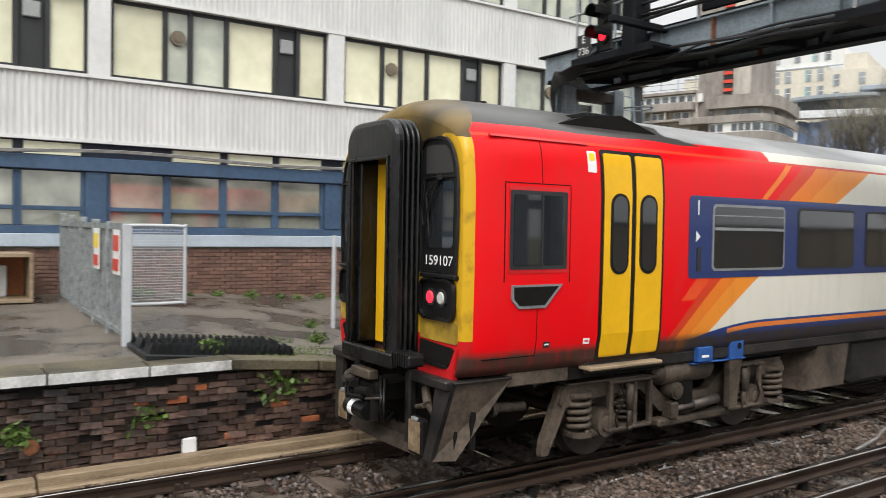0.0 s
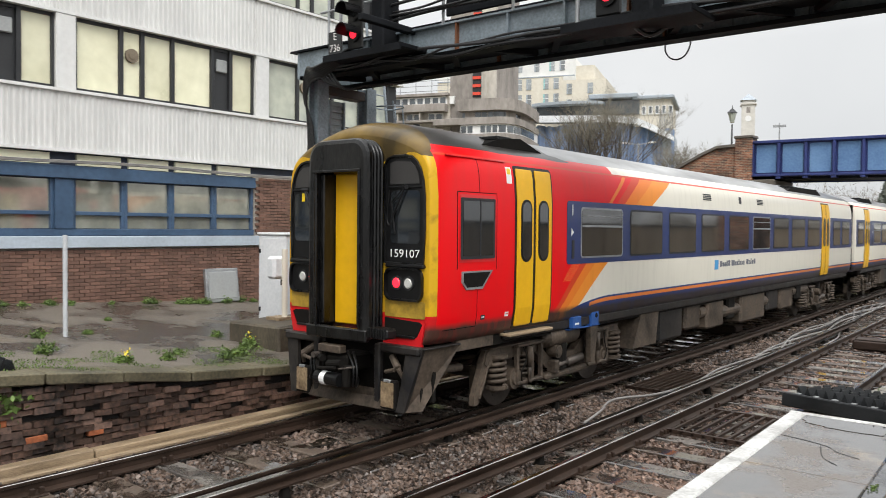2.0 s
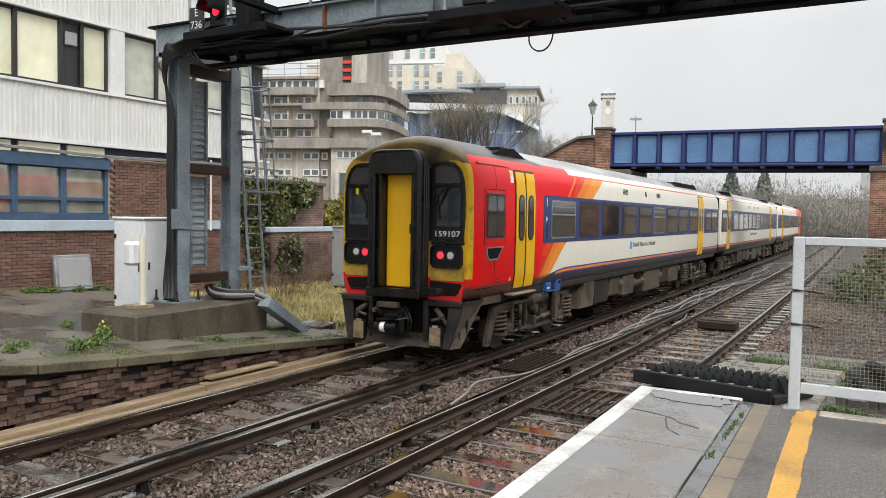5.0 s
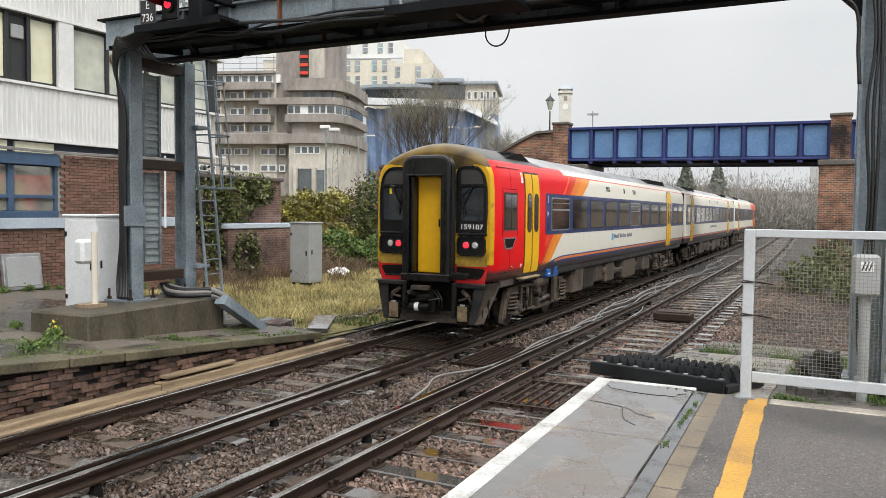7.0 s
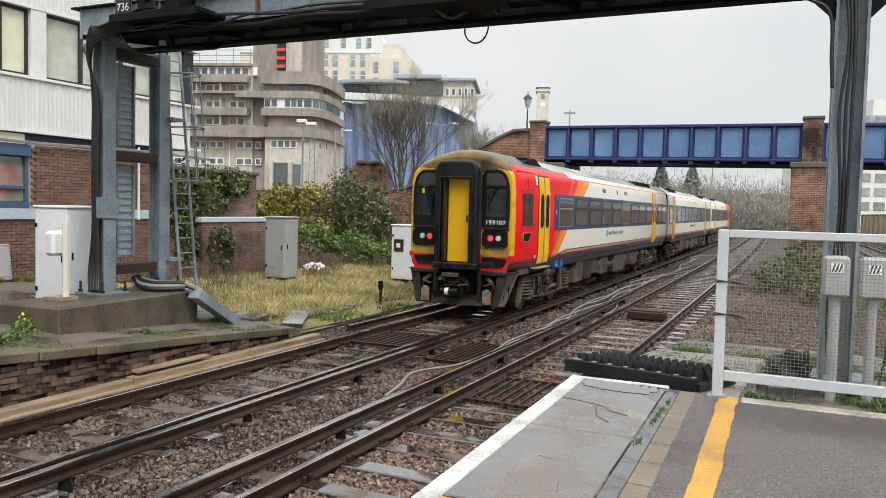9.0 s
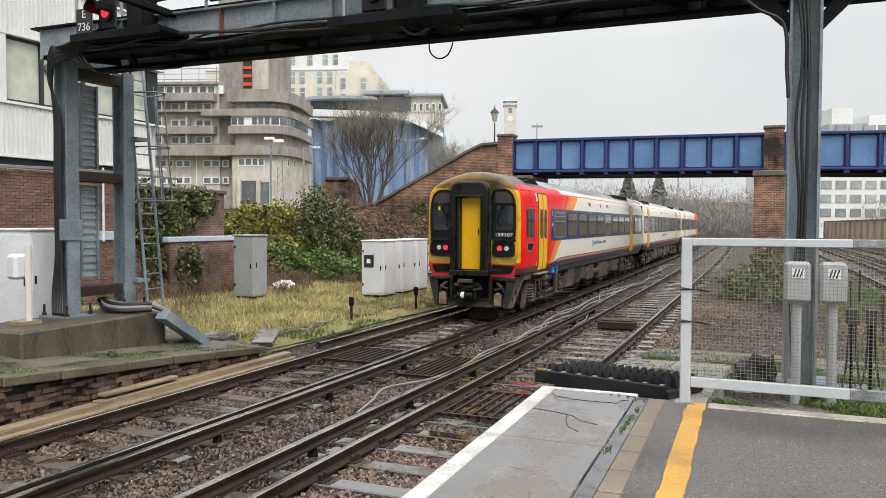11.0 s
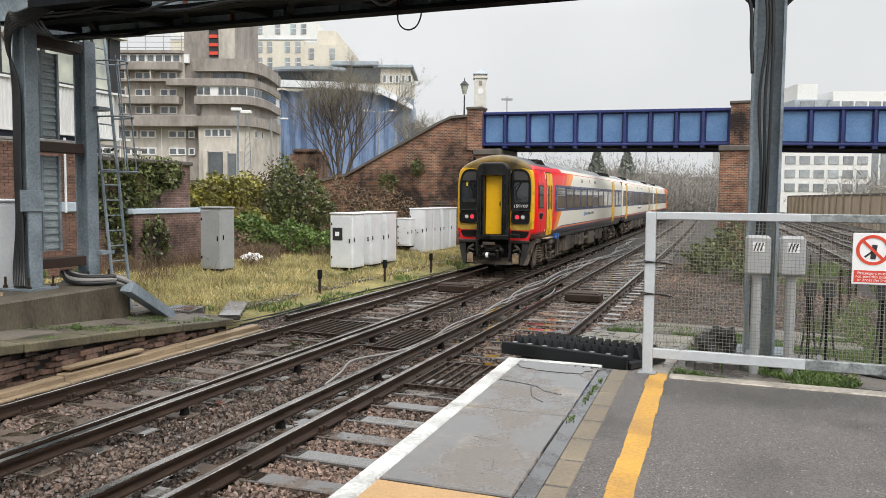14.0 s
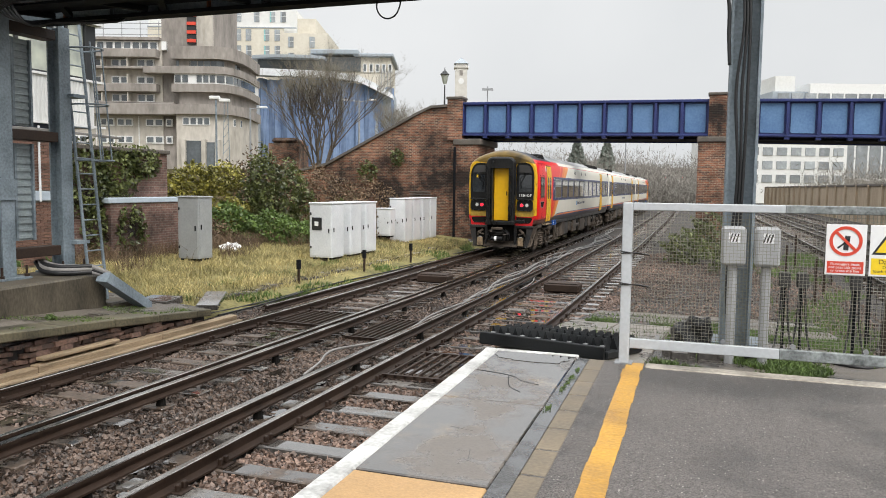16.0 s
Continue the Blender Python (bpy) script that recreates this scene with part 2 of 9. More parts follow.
def livery_mat(name, red_end):
    """Train side paint in the carriage's own space: yellow end, red cab, orange sweep, off-white side, grey roof, road grime."""
    m = bpy.data.materials.new(name)
    m.use_nodes = True
    n, l = m.node_tree.nodes, m.node_tree.links
    b = n["Principled BSDF"]
    tc, sep = n.new("ShaderNodeTexCoord"), n.new("ShaderNodeSeparateXYZ")
    l.new(tc.outputs["Object"], sep.inputs[0])
    y, z, x = sep.outputs["Y"], sep.outputs["Z"], sep.outputs["X"]

    def op(kind, a, c, d=None):
        o = n.new("ShaderNodeMath")
        o.operation = kind
        for i, v in enumerate((a, c, d)):
            if v is None:
                continue
            if isinstance(v, (int, float)):
                o.inputs[i].default_value = v
            else:
                l.new(v, o.inputs[i])
        return o.outputs[0]

    def mixc(f, a, c):
        o = n.new("ShaderNodeMix")
        o.data_type = "RGBA"
        l.new(f, o.inputs["Factor"])
        for k, v in (("A", a), ("B", c)):
            if isinstance(v, tuple):
                o.inputs[k].default_value = (*v, 1)
            else:
                l.new(v, o.inputs[k])
        return o.outputs["Result"]

    white, red = (0.72, 0.69, 0.60), (0.74, 0.004, 0.008)
    col = white
    if red_end:
        u = op("SUBTRACT", z, 1.3)
        uu = op("MULTIPLY", u, u)
        b1 = op("MULTIPLY_ADD", uu, 0.12, op("MULTIPLY_ADD", u, 1.0, 2.66))
        b2 = op("MULTIPLY_ADD", uu, 0.2, op("MULTIPLY_ADD", u, 1.3, 3.31))
        f = op("DIVIDE", op("SUBTRACT", y, b1), op("SUBTRACT", b2, b1))
        col = mixc(op("GREATER_THAN", f, 1.0), (0.80, 0.27, 0.035), white)
        col = mixc(op("LESS_THAN", f, 0.52), col, (0.76, 0.20, 0.025))
        col = mixc(op("LESS_THAN", f, 0.2), col, (0.62, 0.055, 0.02))
        col = mixc(op("LESS_THAN", f, 0.0), col, red)
        upper = op("MULTIPLY", op("GREATER_THAN", z, 2.9), op("MULTIPLY", op("GREATER_THAN", f, -0.22), op("LESS_THAN", f, -0.14)))
        col = mixc(upper, col, (0.76, 0.20, 0.025))
        stripes = op("LESS_THAN", op("FRACT", op("MULTIPLY", f, 24.0), 0.0), 0.35)
        near = op("MULTIPLY", op("GREATER_THAN", f, -0.30), op("LESS_THAN", f, 0.0))
        low = op("LESS_THAN", z, 2.25)
        col = mixc(op("MULTIPLY", op("MULTIPLY", stripes, near), op("MULTIPLY", low, op("GREATER_THAN", z, 1.75))), col, (0.75, 0.22, 0.05))
    # stripes along the sill
    dip = op("MAXIMUM", op("SUBTRACT", 4.5, y), 0.0)
    zz = op("MULTIPLY_ADD", op("MULTIPLY", dip, dip), 0.085 if red_end else 0.0, z)
    far = op("GREATER_THAN", y, 3.05 if red_end else -1.0)
    sill = op("MULTIPLY", op("LESS_THAN", zz, 1.465), far)
    col = mixc(sill, col, (0.018, 0.05, 0.20))
    orange = op("MULTIPLY", op("MULTIPLY", op("LESS_THAN", zz, 1.435), op("GREATER_THAN", zz, 1.375)), op("GREATER_THAN", y, 3.75 if red_end else -1.0))
    col = mixc(orange, col, (0.75, 0.22, 0.05))
    # cantrail line and roof
    col = mixc(op("GREATER_THAN", z, 3.40), col, (0.60, 0.05, 0.02))
    col = mixc(op("GREATER_THAN", z, 3.43), col, red if red_end else white)
    if red_end:
        col = mixc(op("MULTIPLY", op("GREATER_THAN", z, 3.43), op("GREATER_THAN", y, 4.6)), col, white)
    no = n.new("ShaderNodeTexNoise")
    no.inputs["Scale"].default_value, no.inputs["Detail"].default_value = 1.3, 7
    mp = n.new("ShaderNodeMapping")
    mp.inputs["Scale"].default_value = (1.0, 0.35, 1.0)
    l.new(tc.outputs["Object"], mp.inputs["Vector"])
    l.new(mp.outputs["Vector"], no.inputs["Vector"])
    roof = n.new("ShaderNodeValToRGB")
    roof.color_ramp.elements[0].position, roof.color_ramp.elements[0].color = 0.35, (0.14, 0.14, 0.14, 1)
    roof.color_ramp.elements[1].position, roof.color_ramp.elements[1].color = 0.65, (0.42, 0.42, 0.42, 1)
    l.new(no.outputs["Fac"], roof.inputs["Fac"])
    col = mixc(op("GREATER_THAN", z, 3.56), col, roof.outputs["Color"])
    if red_end:
        soot = op("MULTIPLY", op("GREATER_THAN", z, op("MULTIPLY_ADD", no.outputs["Fac"], 0.14, 3.47)), op("LESS_THAN", op("MULTIPLY_ADD", no.outputs["Fac"], 3.0, y), 4.6))
        col = mixc(soot, col, (0.045, 0.042, 0.04))
    if red_end:
        edge = op("MULTIPLY_ADD", op("MAXIMUM", op("SUBTRACT", z, 3.44), 0.0), 0.9, 0.03)
        grimy = n.new("ShaderNodeValToRGB")
        grimy.color_ramp.elements[0].position, grimy.color_ramp.elements[0].color = 0.36, (0.05, 0.036, 0.016, 1)
        grimy.color_ramp.elements[1].position, grimy.color_ramp.elements[1].color = 0.62, (0.21, 0.135, 0.035, 1)
        l.new(no.outputs["Fac"], grimy.inputs["Fac"])
        face = mixc(op("GREATER_THAN", op("MULTIPLY_ADD", no.outputs["Fac"], -0.5, z), 3.16), (0.60, 0.35, 0.018), grimy.outputs["Color"])
        smut = n.new("ShaderNodeMapRange")
        smut.inputs["From Min"].default_value, smut.inputs["From Max"].default_value, smut.inputs["To Max"].default_value = 0.52, 0.75, 0.75
        spots = n.new("ShaderNodeTexNoise")
        spots.inputs["Scale"].default_value, spots.inputs["Detail"].default_value = 5.0, 8
        l.new(tc.outputs["Object"], spots.inputs["Vector"])
        l.new(spots.outputs["Fac"], smut.inputs["Value"])
        face = mixc(smut.outputs["Result"], face, (0.12, 0.075, 0.02))
        face = mixc(op("LESS_THAN", z, 1.47), face, (0.55, 0.012, 0.015))
        col = mixc(op("LESS_THAN", y, edge), col, face)
    # grime low down, streaked
    st = n.new("ShaderNodeTexNoise")
    st.inputs["Scale"].default_value, st.inputs["Detail"].default_value = 2.4, 8
    mp2 = n.new("ShaderNodeMapping")
    mp2.inputs["Scale"].default_value = (1.0, 3.0, 0.5)
    l.new(tc.outputs["Object"], mp2.inputs["Vector"])
    l.new(mp2.outputs["Vector"], st.inputs["Vector"])
    g = n.new("ShaderNodeMapRange")
    g.inputs["From Min"].default_value, g.inputs["From Max"].default_value = 1.375, 1.29
    l.new(z, g.inputs["Value"])
    gf = op("MULTIPLY", g.outputs["Result"], op("MULTIPLY_ADD", st.outputs["Fac"], 1.2, 0.35))
    g2 = op("MINIMUM", gf, 0.95)
    col = mixc(g2, col, (0.05, 0.038, 0.029))
    film = op("MULTIPLY", op("MAXIMUM", op("SUBTRACT", st.outputs["Fac"], 0.5), 0.0), 0.4)
    col = mixc(film, col, (0.12, 0.09, 0.06))
    l.new(col, b.inputs["Base Color"])
    b.inputs["Roughness"].default_value = 0.3
    b.inputs["Specular IOR Level"].default_value = 0.22
    b.inputs["Coat Weight"].default_value = 0.06
    b.inputs["Coat Roughness"].default_value = 0.12
    return m


M = {}
# bed colour is near-black to paint the shade between the loose stones
M["ballast"] = mat("ballast", (0.012, 0.010, 0.008), 0.75, var=0.55, scale=1.2, fine=22, bump=1.0, col2=(0.055, 0.043, 0.036), world_space=True, dist=0.06)
M["stone"] = mat("ballast_stone", (0.03, 0.022, 0.017), 0.42, var=0.5, scale=0.5, fine=30, bump=0.3, col2=(0.18, 0.125, 0.096), rnd=0.75, world_space=True)
M["stone_pale"] = mat("cleaner_ballast_stone", (0.042, 0.03, 0.023), 0.42, var=0.5, scale=0.5, fine=30, bump=0.3, col2=(0.24, 0.16, 0.122), rnd=0.75, world_space=True)
M["louvre"] = mat("pale_louvre_steel", (0.26, 0.30, 0.31), 0.5, var=0.3, scale=2, fine=20, bump=0.1, world_space=True)
M["earth"] = mat("earth", (0.09, 0.075, 0.045), 0.9, var=0.4, scale=0.3, fine=6, bump=0.6, col2=(0.15, 0.13, 0.06), world_space=True, dist=0.05)
M["grass_ground"] = mat("rough_grass", (0.13, 0.13, 0.035), 0.9, var=0.45, scale=0.8, fine=14, bump=1.0, col2=(0.33, 0.28, 0.11), world_space=True, dist=0.08)
M["grass"] = mat("grass_blade", (0.14, 0.15, 0.04), 0.8, var=0.5, scale=0.55, fine=4, bump=0, col2=(0.62, 0.51, 0.24), rnd=0.4, world_space=True)
M["weed"] = mat("weed_leaf", (0.06, 0.11, 0.02), 0.6, var=0.4, scale=3, fine=9, bump=0, col2=(0.13, 0.2, 0.04), rnd=0.3, world_space=True)
M["flower"] = mat("yellow_flower", (0.7, 0.55, 0.03), 0.6, bump=0)
M["ivy"] = mat("ivy_leaf", (0.035, 0.055, 0.016), 0.45, var=0.5, scale=1.8, fine=9, bump=0, col2=(0.15, 0.17, 0.05), rnd=0.5, world_space=True)
M["hedge"] = mat("yellow_hedge_leaf", (0.06, 0.075, 0.018), 0.5, var=0.5, scale=1.6, fine=9, bump=0, col2=(0.36, 0.32, 0.06), rnd=0.5, world_space=True)
M["bramble"] = mat("bramble", (0.085, 0.06, 0.036), 0.85, var=0.5, scale=1.0, fine=8, bump=0, col2=(0.22, 0.145, 0.085), rnd=0.3, world_space=True)
M["rail_side"] = mat("rusty_rail", (0.032, 0.019, 0.013), 0.55, spec=0.3, metal=0.0, var=0.4, scale=2, fine=30, bump=0.2, world_space=True)
M["rail_top"] = mat("polished_rail", (0.36, 0.34, 0.32), 0.2, metal=1.0, var=0.4, scale=2, fine=30, bump=0.05, world_space=True)
M["kerb"] = mat("worn_tan_concrete", (0.16, 0.128, 0.088), 0.5, var=0.4, scale=2.2, fine=40, bump=0.3, rnd=0.12, world_space=True)
M["tactile"] = mat("tan_tactile", (0.42, 0.26, 0.12), 0.55, var=0.25, scale=2, fine=60, bump=0.3, world_space=True)
M["white_line"] = mat("worn_white_paint", (0.46, 0.45, 0.43), 0.5, var=0.4, scale=3.5, fine=30, bump=0.3, col2=(0.74, 0.74, 0.72), world_space=True)
M["yellow_line"] = mat("worn_yellow_paint", (0.46, 0.23, 0.03), 0.45, var=0.35, scale=2.5, fine=40, bump=0.25, col2=(0.62, 0.34, 0.055), world_space=True)
M["coping"] = mat("mossy_coping", (0.05, 0.045, 0.034), 0.55, var=0.6, scale=1.3, fine=25, bump=0.6, col2=(0.165, 0.142, 0.085), world_space=True)
M["moss"] = mat("moss", (0.09, 0.11, 0.02), 0.95, var=0.4, scale=2, fine=30, bump=0.9, world_space=True)
M["dark_brick"] = mat("sooty_brick", (0.014, 0.012, 0.011), 0.5, var=0.5, scale=1.1, fine=22, bump=0.7, col2=(0.19, 0.112, 0.083), rnd=0.6, mid=0.54, world_space=True)
M["dark_mortar"] = mat("sooty_mortar", (0.018, 0.016, 0.015), 0.9, var=0.4, scale=2, fine=30, bump=0.6, world_space=True)
M["brick"] = mat("brown_brick", (0.155, 0.085, 0.062), 0.8, var=0.25, scale=1.5, fine=40, bump=0.3, rnd=0.28, world_space=True)
M["mortar"] = mat("pale_mortar", (0.33, 0.3, 0.26), 0.9, var=0.2, scale=2, fine=40, bump=0.3, world_space=True)
M["plinth"] = mat("stained_concrete", (0.035, 0.03, 0.02), 0.6, var=0.6, scale=1.3, fine=22, bump=0.35, col2=(0.125, 0.103, 0.072), world_space=True, stretch=(1.6, 1.6, 0.6))
M["timber"] = mat("bleached_timber", (0.24, 0.17, 0.105), 0.6, var=0.45, scale=2, fine=30, bump=0.3, col2=(0.40, 0.30, 0.19), stretch=(6, 0.6, 6), world_space=True)
M["steel"] = mat("blue_grey_steel", (0.16, 0.205, 0.235), 0.45, var=0.45, scale=2.0, fine=25, bump=0.12, col2=(0.27, 0.32, 0.36), world_space=True)
# colour and specular kept very low, which also paints the shade under the gantry beam
M["dark_steel"] = mat("near_black_steel", (0.012, 0.013, 0.015), 0.65, var=0.4, scale=2, fine=25, bump=0.2, spec=0.06, world_space=True)
M["galv"] = mat("galvanised_steel", (0.33, 0.34, 0.35), 0.42, metal=0.5, var=0.25, scale=4, fine=30, bump=0.08, world_space=True)
M["weathered_galv"] = mat("weathered_galvanised_steel", (0.17, 0.185, 0.185), 0.55, metal=0.3, var=0.4, scale=9, fine=40, bump=0.1, col2=(0.40, 0.43, 0.43), world_space=True)
M["grey_paint"] = mat("pale_grey_paint", (0.48, 0.50, 0.52), 0.45, var=0.12, scale=2, fine=30, bump=0.06, world_space=True)
M["mesh_wire"] = mat("fence_wire", (0.24, 0.23, 0.19), 0.5, metal=0.5, var=0.2, world_space=True, bump=0)
M["black"] = mat("black_rubber", (0.007, 0.007, 0.0075), 0.38, spec=0.3, var=0.35, scale=4, fine=40, bump=0.25)
M["gangway_rubber"] = mat("worn_gangway_rubber", (0.004, 0.004, 0.0045), 0.3, var=0.3, scale=3.0, fine=26, bump=0.35, col2=(0.03, 0.029, 0.028), mid=0.64, spec=0.4, stretch=(1, 1, 0.35))
M["rubber_spike"] = mat("black_moulded_rubber", (0.010, 0.011, 0.012), 0.4, spec=0.3, var=0.35, scale=4, fine=50, bump=0.2, world_space=True)
M["cable"] = mat("black_cable", (0.012, 0.012, 0.013), 0.42, bump=0, world_space=True)
M["grey_cable"] = mat("grey_cable", (0.22, 0.21, 0.20), 0.45, bump=0.1, world_space=True)
M["cabinet"] = mat("white_cabinet_paint", (0.62, 0.64, 0.66), 0.45, var=0.1, scale=1.5, fine=20, bump=0.05, col2=(0.74, 0.75, 0.76), world_space=True)
M["grey_cabinet"] = mat("grey_cabinet_paint", (0.30, 0.31, 0.31), 0.5, var=0.15, scale=1.5, fine=20, bump=0.05, world_space=True)
M["rust"] = mat("rust", (0.16, 0.06, 0.025), 0.8, var=0.4, scale=6, fine=30, bump=0.3, world_space=True)
M["bridge_blue"] = mat("bridge_light_blue", (0.10, 0.20, 0.40), 0.55, spec=0.3, var=0.2, scale=0.9, fine=12, bump=0.05, col2=(0.15, 0.27, 0.46), world_space=True)
M["bridge_navy"] = mat("bridge_navy", (0.018, 0.03, 0.13), 0.5, var=0.25, scale=1.5, fine=12, bump=0.05, world_space=True)
M["red_brick_far"] = brick_mat("red_brick_wall", (0.21, 0.082, 0.045), (0.065, 0.038, 0.03), (0.22, 0.175, 0.125), "y")
M["red_brick_side"] = brick_mat("garden_brick_wall", (0.13, 0.07, 0.055), (0.09, 0.05, 0.04), (0.15, 0.12, 0.1), "x")
M["stone_cap"] = mat("stone_cap", (0.11, 0.096, 0.082), 0.8, var=0.35, scale=2, fine=20, bump=0.3, world_space=True)
M["clad"] = mat("white_ribbed_cladding", (0.60, 0.60, 0.59), 0.5, var=0.1, scale=0.5, fine=8, bump=0.03, col2=(0.70, 0.70, 0.685), world_space=True, stretch=(1, 2.5, 0.35))
M["clad_trim"] = mat("white_trim", (0.66, 0.66, 0.65), 0.5, var=0.1, scale=1, fine=10, bump=0.03, world_space=True)
M["win_black"] = mat("black_window_frame", (0.02, 0.021, 0.023), 0.5, var=0.3, world_space=True, bump=0.05)
M["cream_pane"] = mat("pane_with_cream_blind", (0.68, 0.66, 0.46), 0.35, var=0.12, scale=0.6, fine=3, bump=0.01, col2=(0.82, 0.80, 0.60), coat=0.6, world_space=True, rnd=0.12)
# the mottled pale colour paints a cloud reflection under the glossy coat
M["grey_pane"] = mat("pane_painted_cloud_reflection", (0.36, 0.4, 0.36), 0.12, var=0.4, scale=0.8, fine=2, bump=0.01, col2=(0.62, 0.64, 0.52), coat=0.9, world_space=True, rnd=0.12, rough_var=0.05)
# base colour raised to paint in part of the sky's reflection
M["low_pane"] = mat("low_pane", (0.34, 0.35, 0.31), 0.05, metal=0.45, var=0.3, scale=0.7, fine=2, bump=0.01, col2=(0.66, 0.66, 0.55), coat=1.0, world_space=True, rough_var=0.03)
M["blue_frame"] = mat("blue_painted_frame", (0.045, 0.085, 0.15), 0.5, var=0.25, scale=1.2, fine=10, bump=0.05, world_space=True)
M["blue_dark"] = mat("dark_blue_panel", (0.02, 0.03, 0.055), 0.5, var=0.3, scale=1.2, fine=10, bump=0.05, world_space=True)
M["sill"] = mat("pale_blue_sill", (0.40, 0.46, 0.52), 0.6, var=0.15, scale=1.2, fine=15, bump=0.1, world_space=True)
M["livery_cab"] = livery_mat("livery_cab_carriage", True)
M["livery_mid"] = livery_mat("livery_middle_carriage", False)
M["yellow"] = mat("warning_yellow", (0.76, 0.42, 0.008), 0.4, spec=0.3, var=0.08, scale=1.2, fine=10, bump=0.01, coat=0.2)
M["dirty_yellow"] = mat("dirty_yellow", (0.36, 0.23, 0.03), 0.5, var=0.4, scale=3, fine=12, bump=0.05, col2=(0.55, 0.34, 0.04))
M["train_red"] = mat("train_red", (0.55, 0.008, 0.012), 0.38, var=0.15, scale=2, fine=10, bump=0.01, coat=0.3)
M["train_blue"] = mat("train_navy", (0.015, 0.032, 0.13), 0.4, var=0.12, scale=2, fine=10, bump=0.01, coat=0.3)
M["bright_blue"] = mat("bright_blue_bracket", (0.018, 0.085, 0.30), 0.5, var=0.25, scale=6, fine=20, bump=0.05)
M["train_glass"] = mat("tinted_train_glass", (0.014, 0.016, 0.018), 0.04, var=0.3, scale=0.8, fine=3, bump=0, coat=1.0, rough_var=0.02)
M["under"] = mat("brake_dust_grime", (0.05, 0.039, 0.03), 0.6, var=0.55, scale=3, fine=20, bump=0.3, col2=(0.125, 0.095, 0.071), spec=0.35)
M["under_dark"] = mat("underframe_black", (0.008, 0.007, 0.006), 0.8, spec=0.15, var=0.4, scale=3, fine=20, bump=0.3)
M["skirt"] = mat("grimy_skirt", (0.016, 0.016, 0.018), 0.45, var=0.45, scale=2.2, fine=12, bump=0.1, col2=(0.045, 0.038, 0.032), spec=0.35, mid=0.56)
M["header_grey"] = mat("dark_grey_header", (0.035, 0.033, 0.032), 0.5, var=0.2, bump=0.05)
M["rusty_cover"] = mat("stained_tan_cover", (0.10, 0.05, 0.02), 0.6, var=0.5, scale=7, fine=25, bump=0.2, col2=(0.34, 0.25, 0.15))
M["wheel"] = mat("wheel_steel", (0.09, 0.075, 0.065), 0.5, metal=0.5, var=0.3, scale=4, fine=20, bump=0.1)
M["lens_white"] = mat("clear_lamp_lens", (0.55, 0.55, 0.52), 0.15, var=0.1, bump=0, coat=1.0)
M["lens_red"] = mat("lit_red_lamp", (1.0, 0.02, 0.04), 0.2, var=0.05, bump=0, emit=1.6)
M["white_mark"] = mat("white_lettering", (0.78, 0.78, 0.76), 0.5, var=0.05, bump=0)
M["grey_mark"] = mat("grey_lettering", (0.12, 0.13, 0.16), 0.5, var=0.05, bump=0)
M["cyan_mark"] = mat("blue_marking", (0.06, 0.3, 0.6), 0.5, var=0.05, bump=0)
M["sign_white"] = mat("sign_white", (0.8, 0.8, 0.8), 0.35, var=0.04, bump=0, world_space=True)
M["sign_red"] = mat("sign_red", (0.62, 0.06, 0.03), 0.4, var=0.05, bump=0, world_space=True)
M["sign_yellow"] = mat("sign_yellow", (0.85, 0.6, 0.02), 0.4, var=0.05, bump=0, world_space=True)
# both facade concretes are lifted a little to hold the mist in their colour
M["beton"] = mat("weathered_concrete_facade", (0.47, 0.43, 0.375), 0.85, var=0.3, scale=0.5, fine=3, bump=0.2, col2=(0.60, 0.56, 0.50), world_space=True, stretch=(1, 1, 0.4))
M["beton_dark"] = mat("grey_brown_concrete", (0.24, 0.215, 0.195), 0.85, var=0.3, scale=0.5, fine=3, bump=0.2, col2=(0.37, 0.335, 0.305), world_space=True, stretch=(1, 1, 0.4))
M["far_window"] = mat("far_window_glass", (0.10, 0.115, 0.125), 0.15, var=0.4, scale=0.5, fine=3, bump=0, coat=0.6, world_space=True, rnd=0.4)
# glass of distant blocks, lightened so that haze sits in the base colour
M["tower_window"] = mat("haze_paled_window_glass", (0.27, 0.29, 0.30), 0.2, var=0.3, scale=0.5, fine=3, bump=0, coat=0.4, world_space=True, rnd=0.3)
M["far_white"] = mat("white_window_frame", (0.72, 0.72, 0.71), 0.6, var=0.08, world_space=True, bump=0)
M["render_cream"] = mat("cream_render", (0.62, 0.57, 0.47), 0.8, var=0.1, scale=0.3, fine=2, bump=0.05, col2=(0.7, 0.66, 0.57), world_space=True)
M["render_white"] = mat("white_render", (0.68, 0.68, 0.66), 0.8, var=0.1, scale=0.3, fine=2, bump=0.05, world_space=True)
M["teal"] = mat("teal_glass", (0.25, 0.5, 0.5), 0.2, var=0.2, bump=0, world_space=True, coat=0.5)
# blue is greyed and lightened: the haze before it is painted in
M["blue_sheet"] = mat("blue_scaffold_sheeting", (0.14, 0.21, 0.36), 0.7, var=0.2, scale=0.35, fine=1.6, bump=0.25, col2=(0.20, 0.28, 0.43), world_space=True, dist=0.5)
M["white_sheet"] = mat("white_roof_sheeting", (0.7, 0.72, 0.74), 0.55, var=0.15, scale=0.5, fine=2, bump=0.5, world_space=True, dist=0.3)
M["roof_grey"] = mat("grey_roof_metal", (0.33, 0.37, 0.41), 0.5, var=0.15, scale=0.4, fine=3, bump=0.05, world_space=True)
M["portland"] = mat("pale_stone", (0.55, 0.53, 0.49), 0.8, var=0.15, scale=0.2, fine=1, bump=0.05, world_space=True)
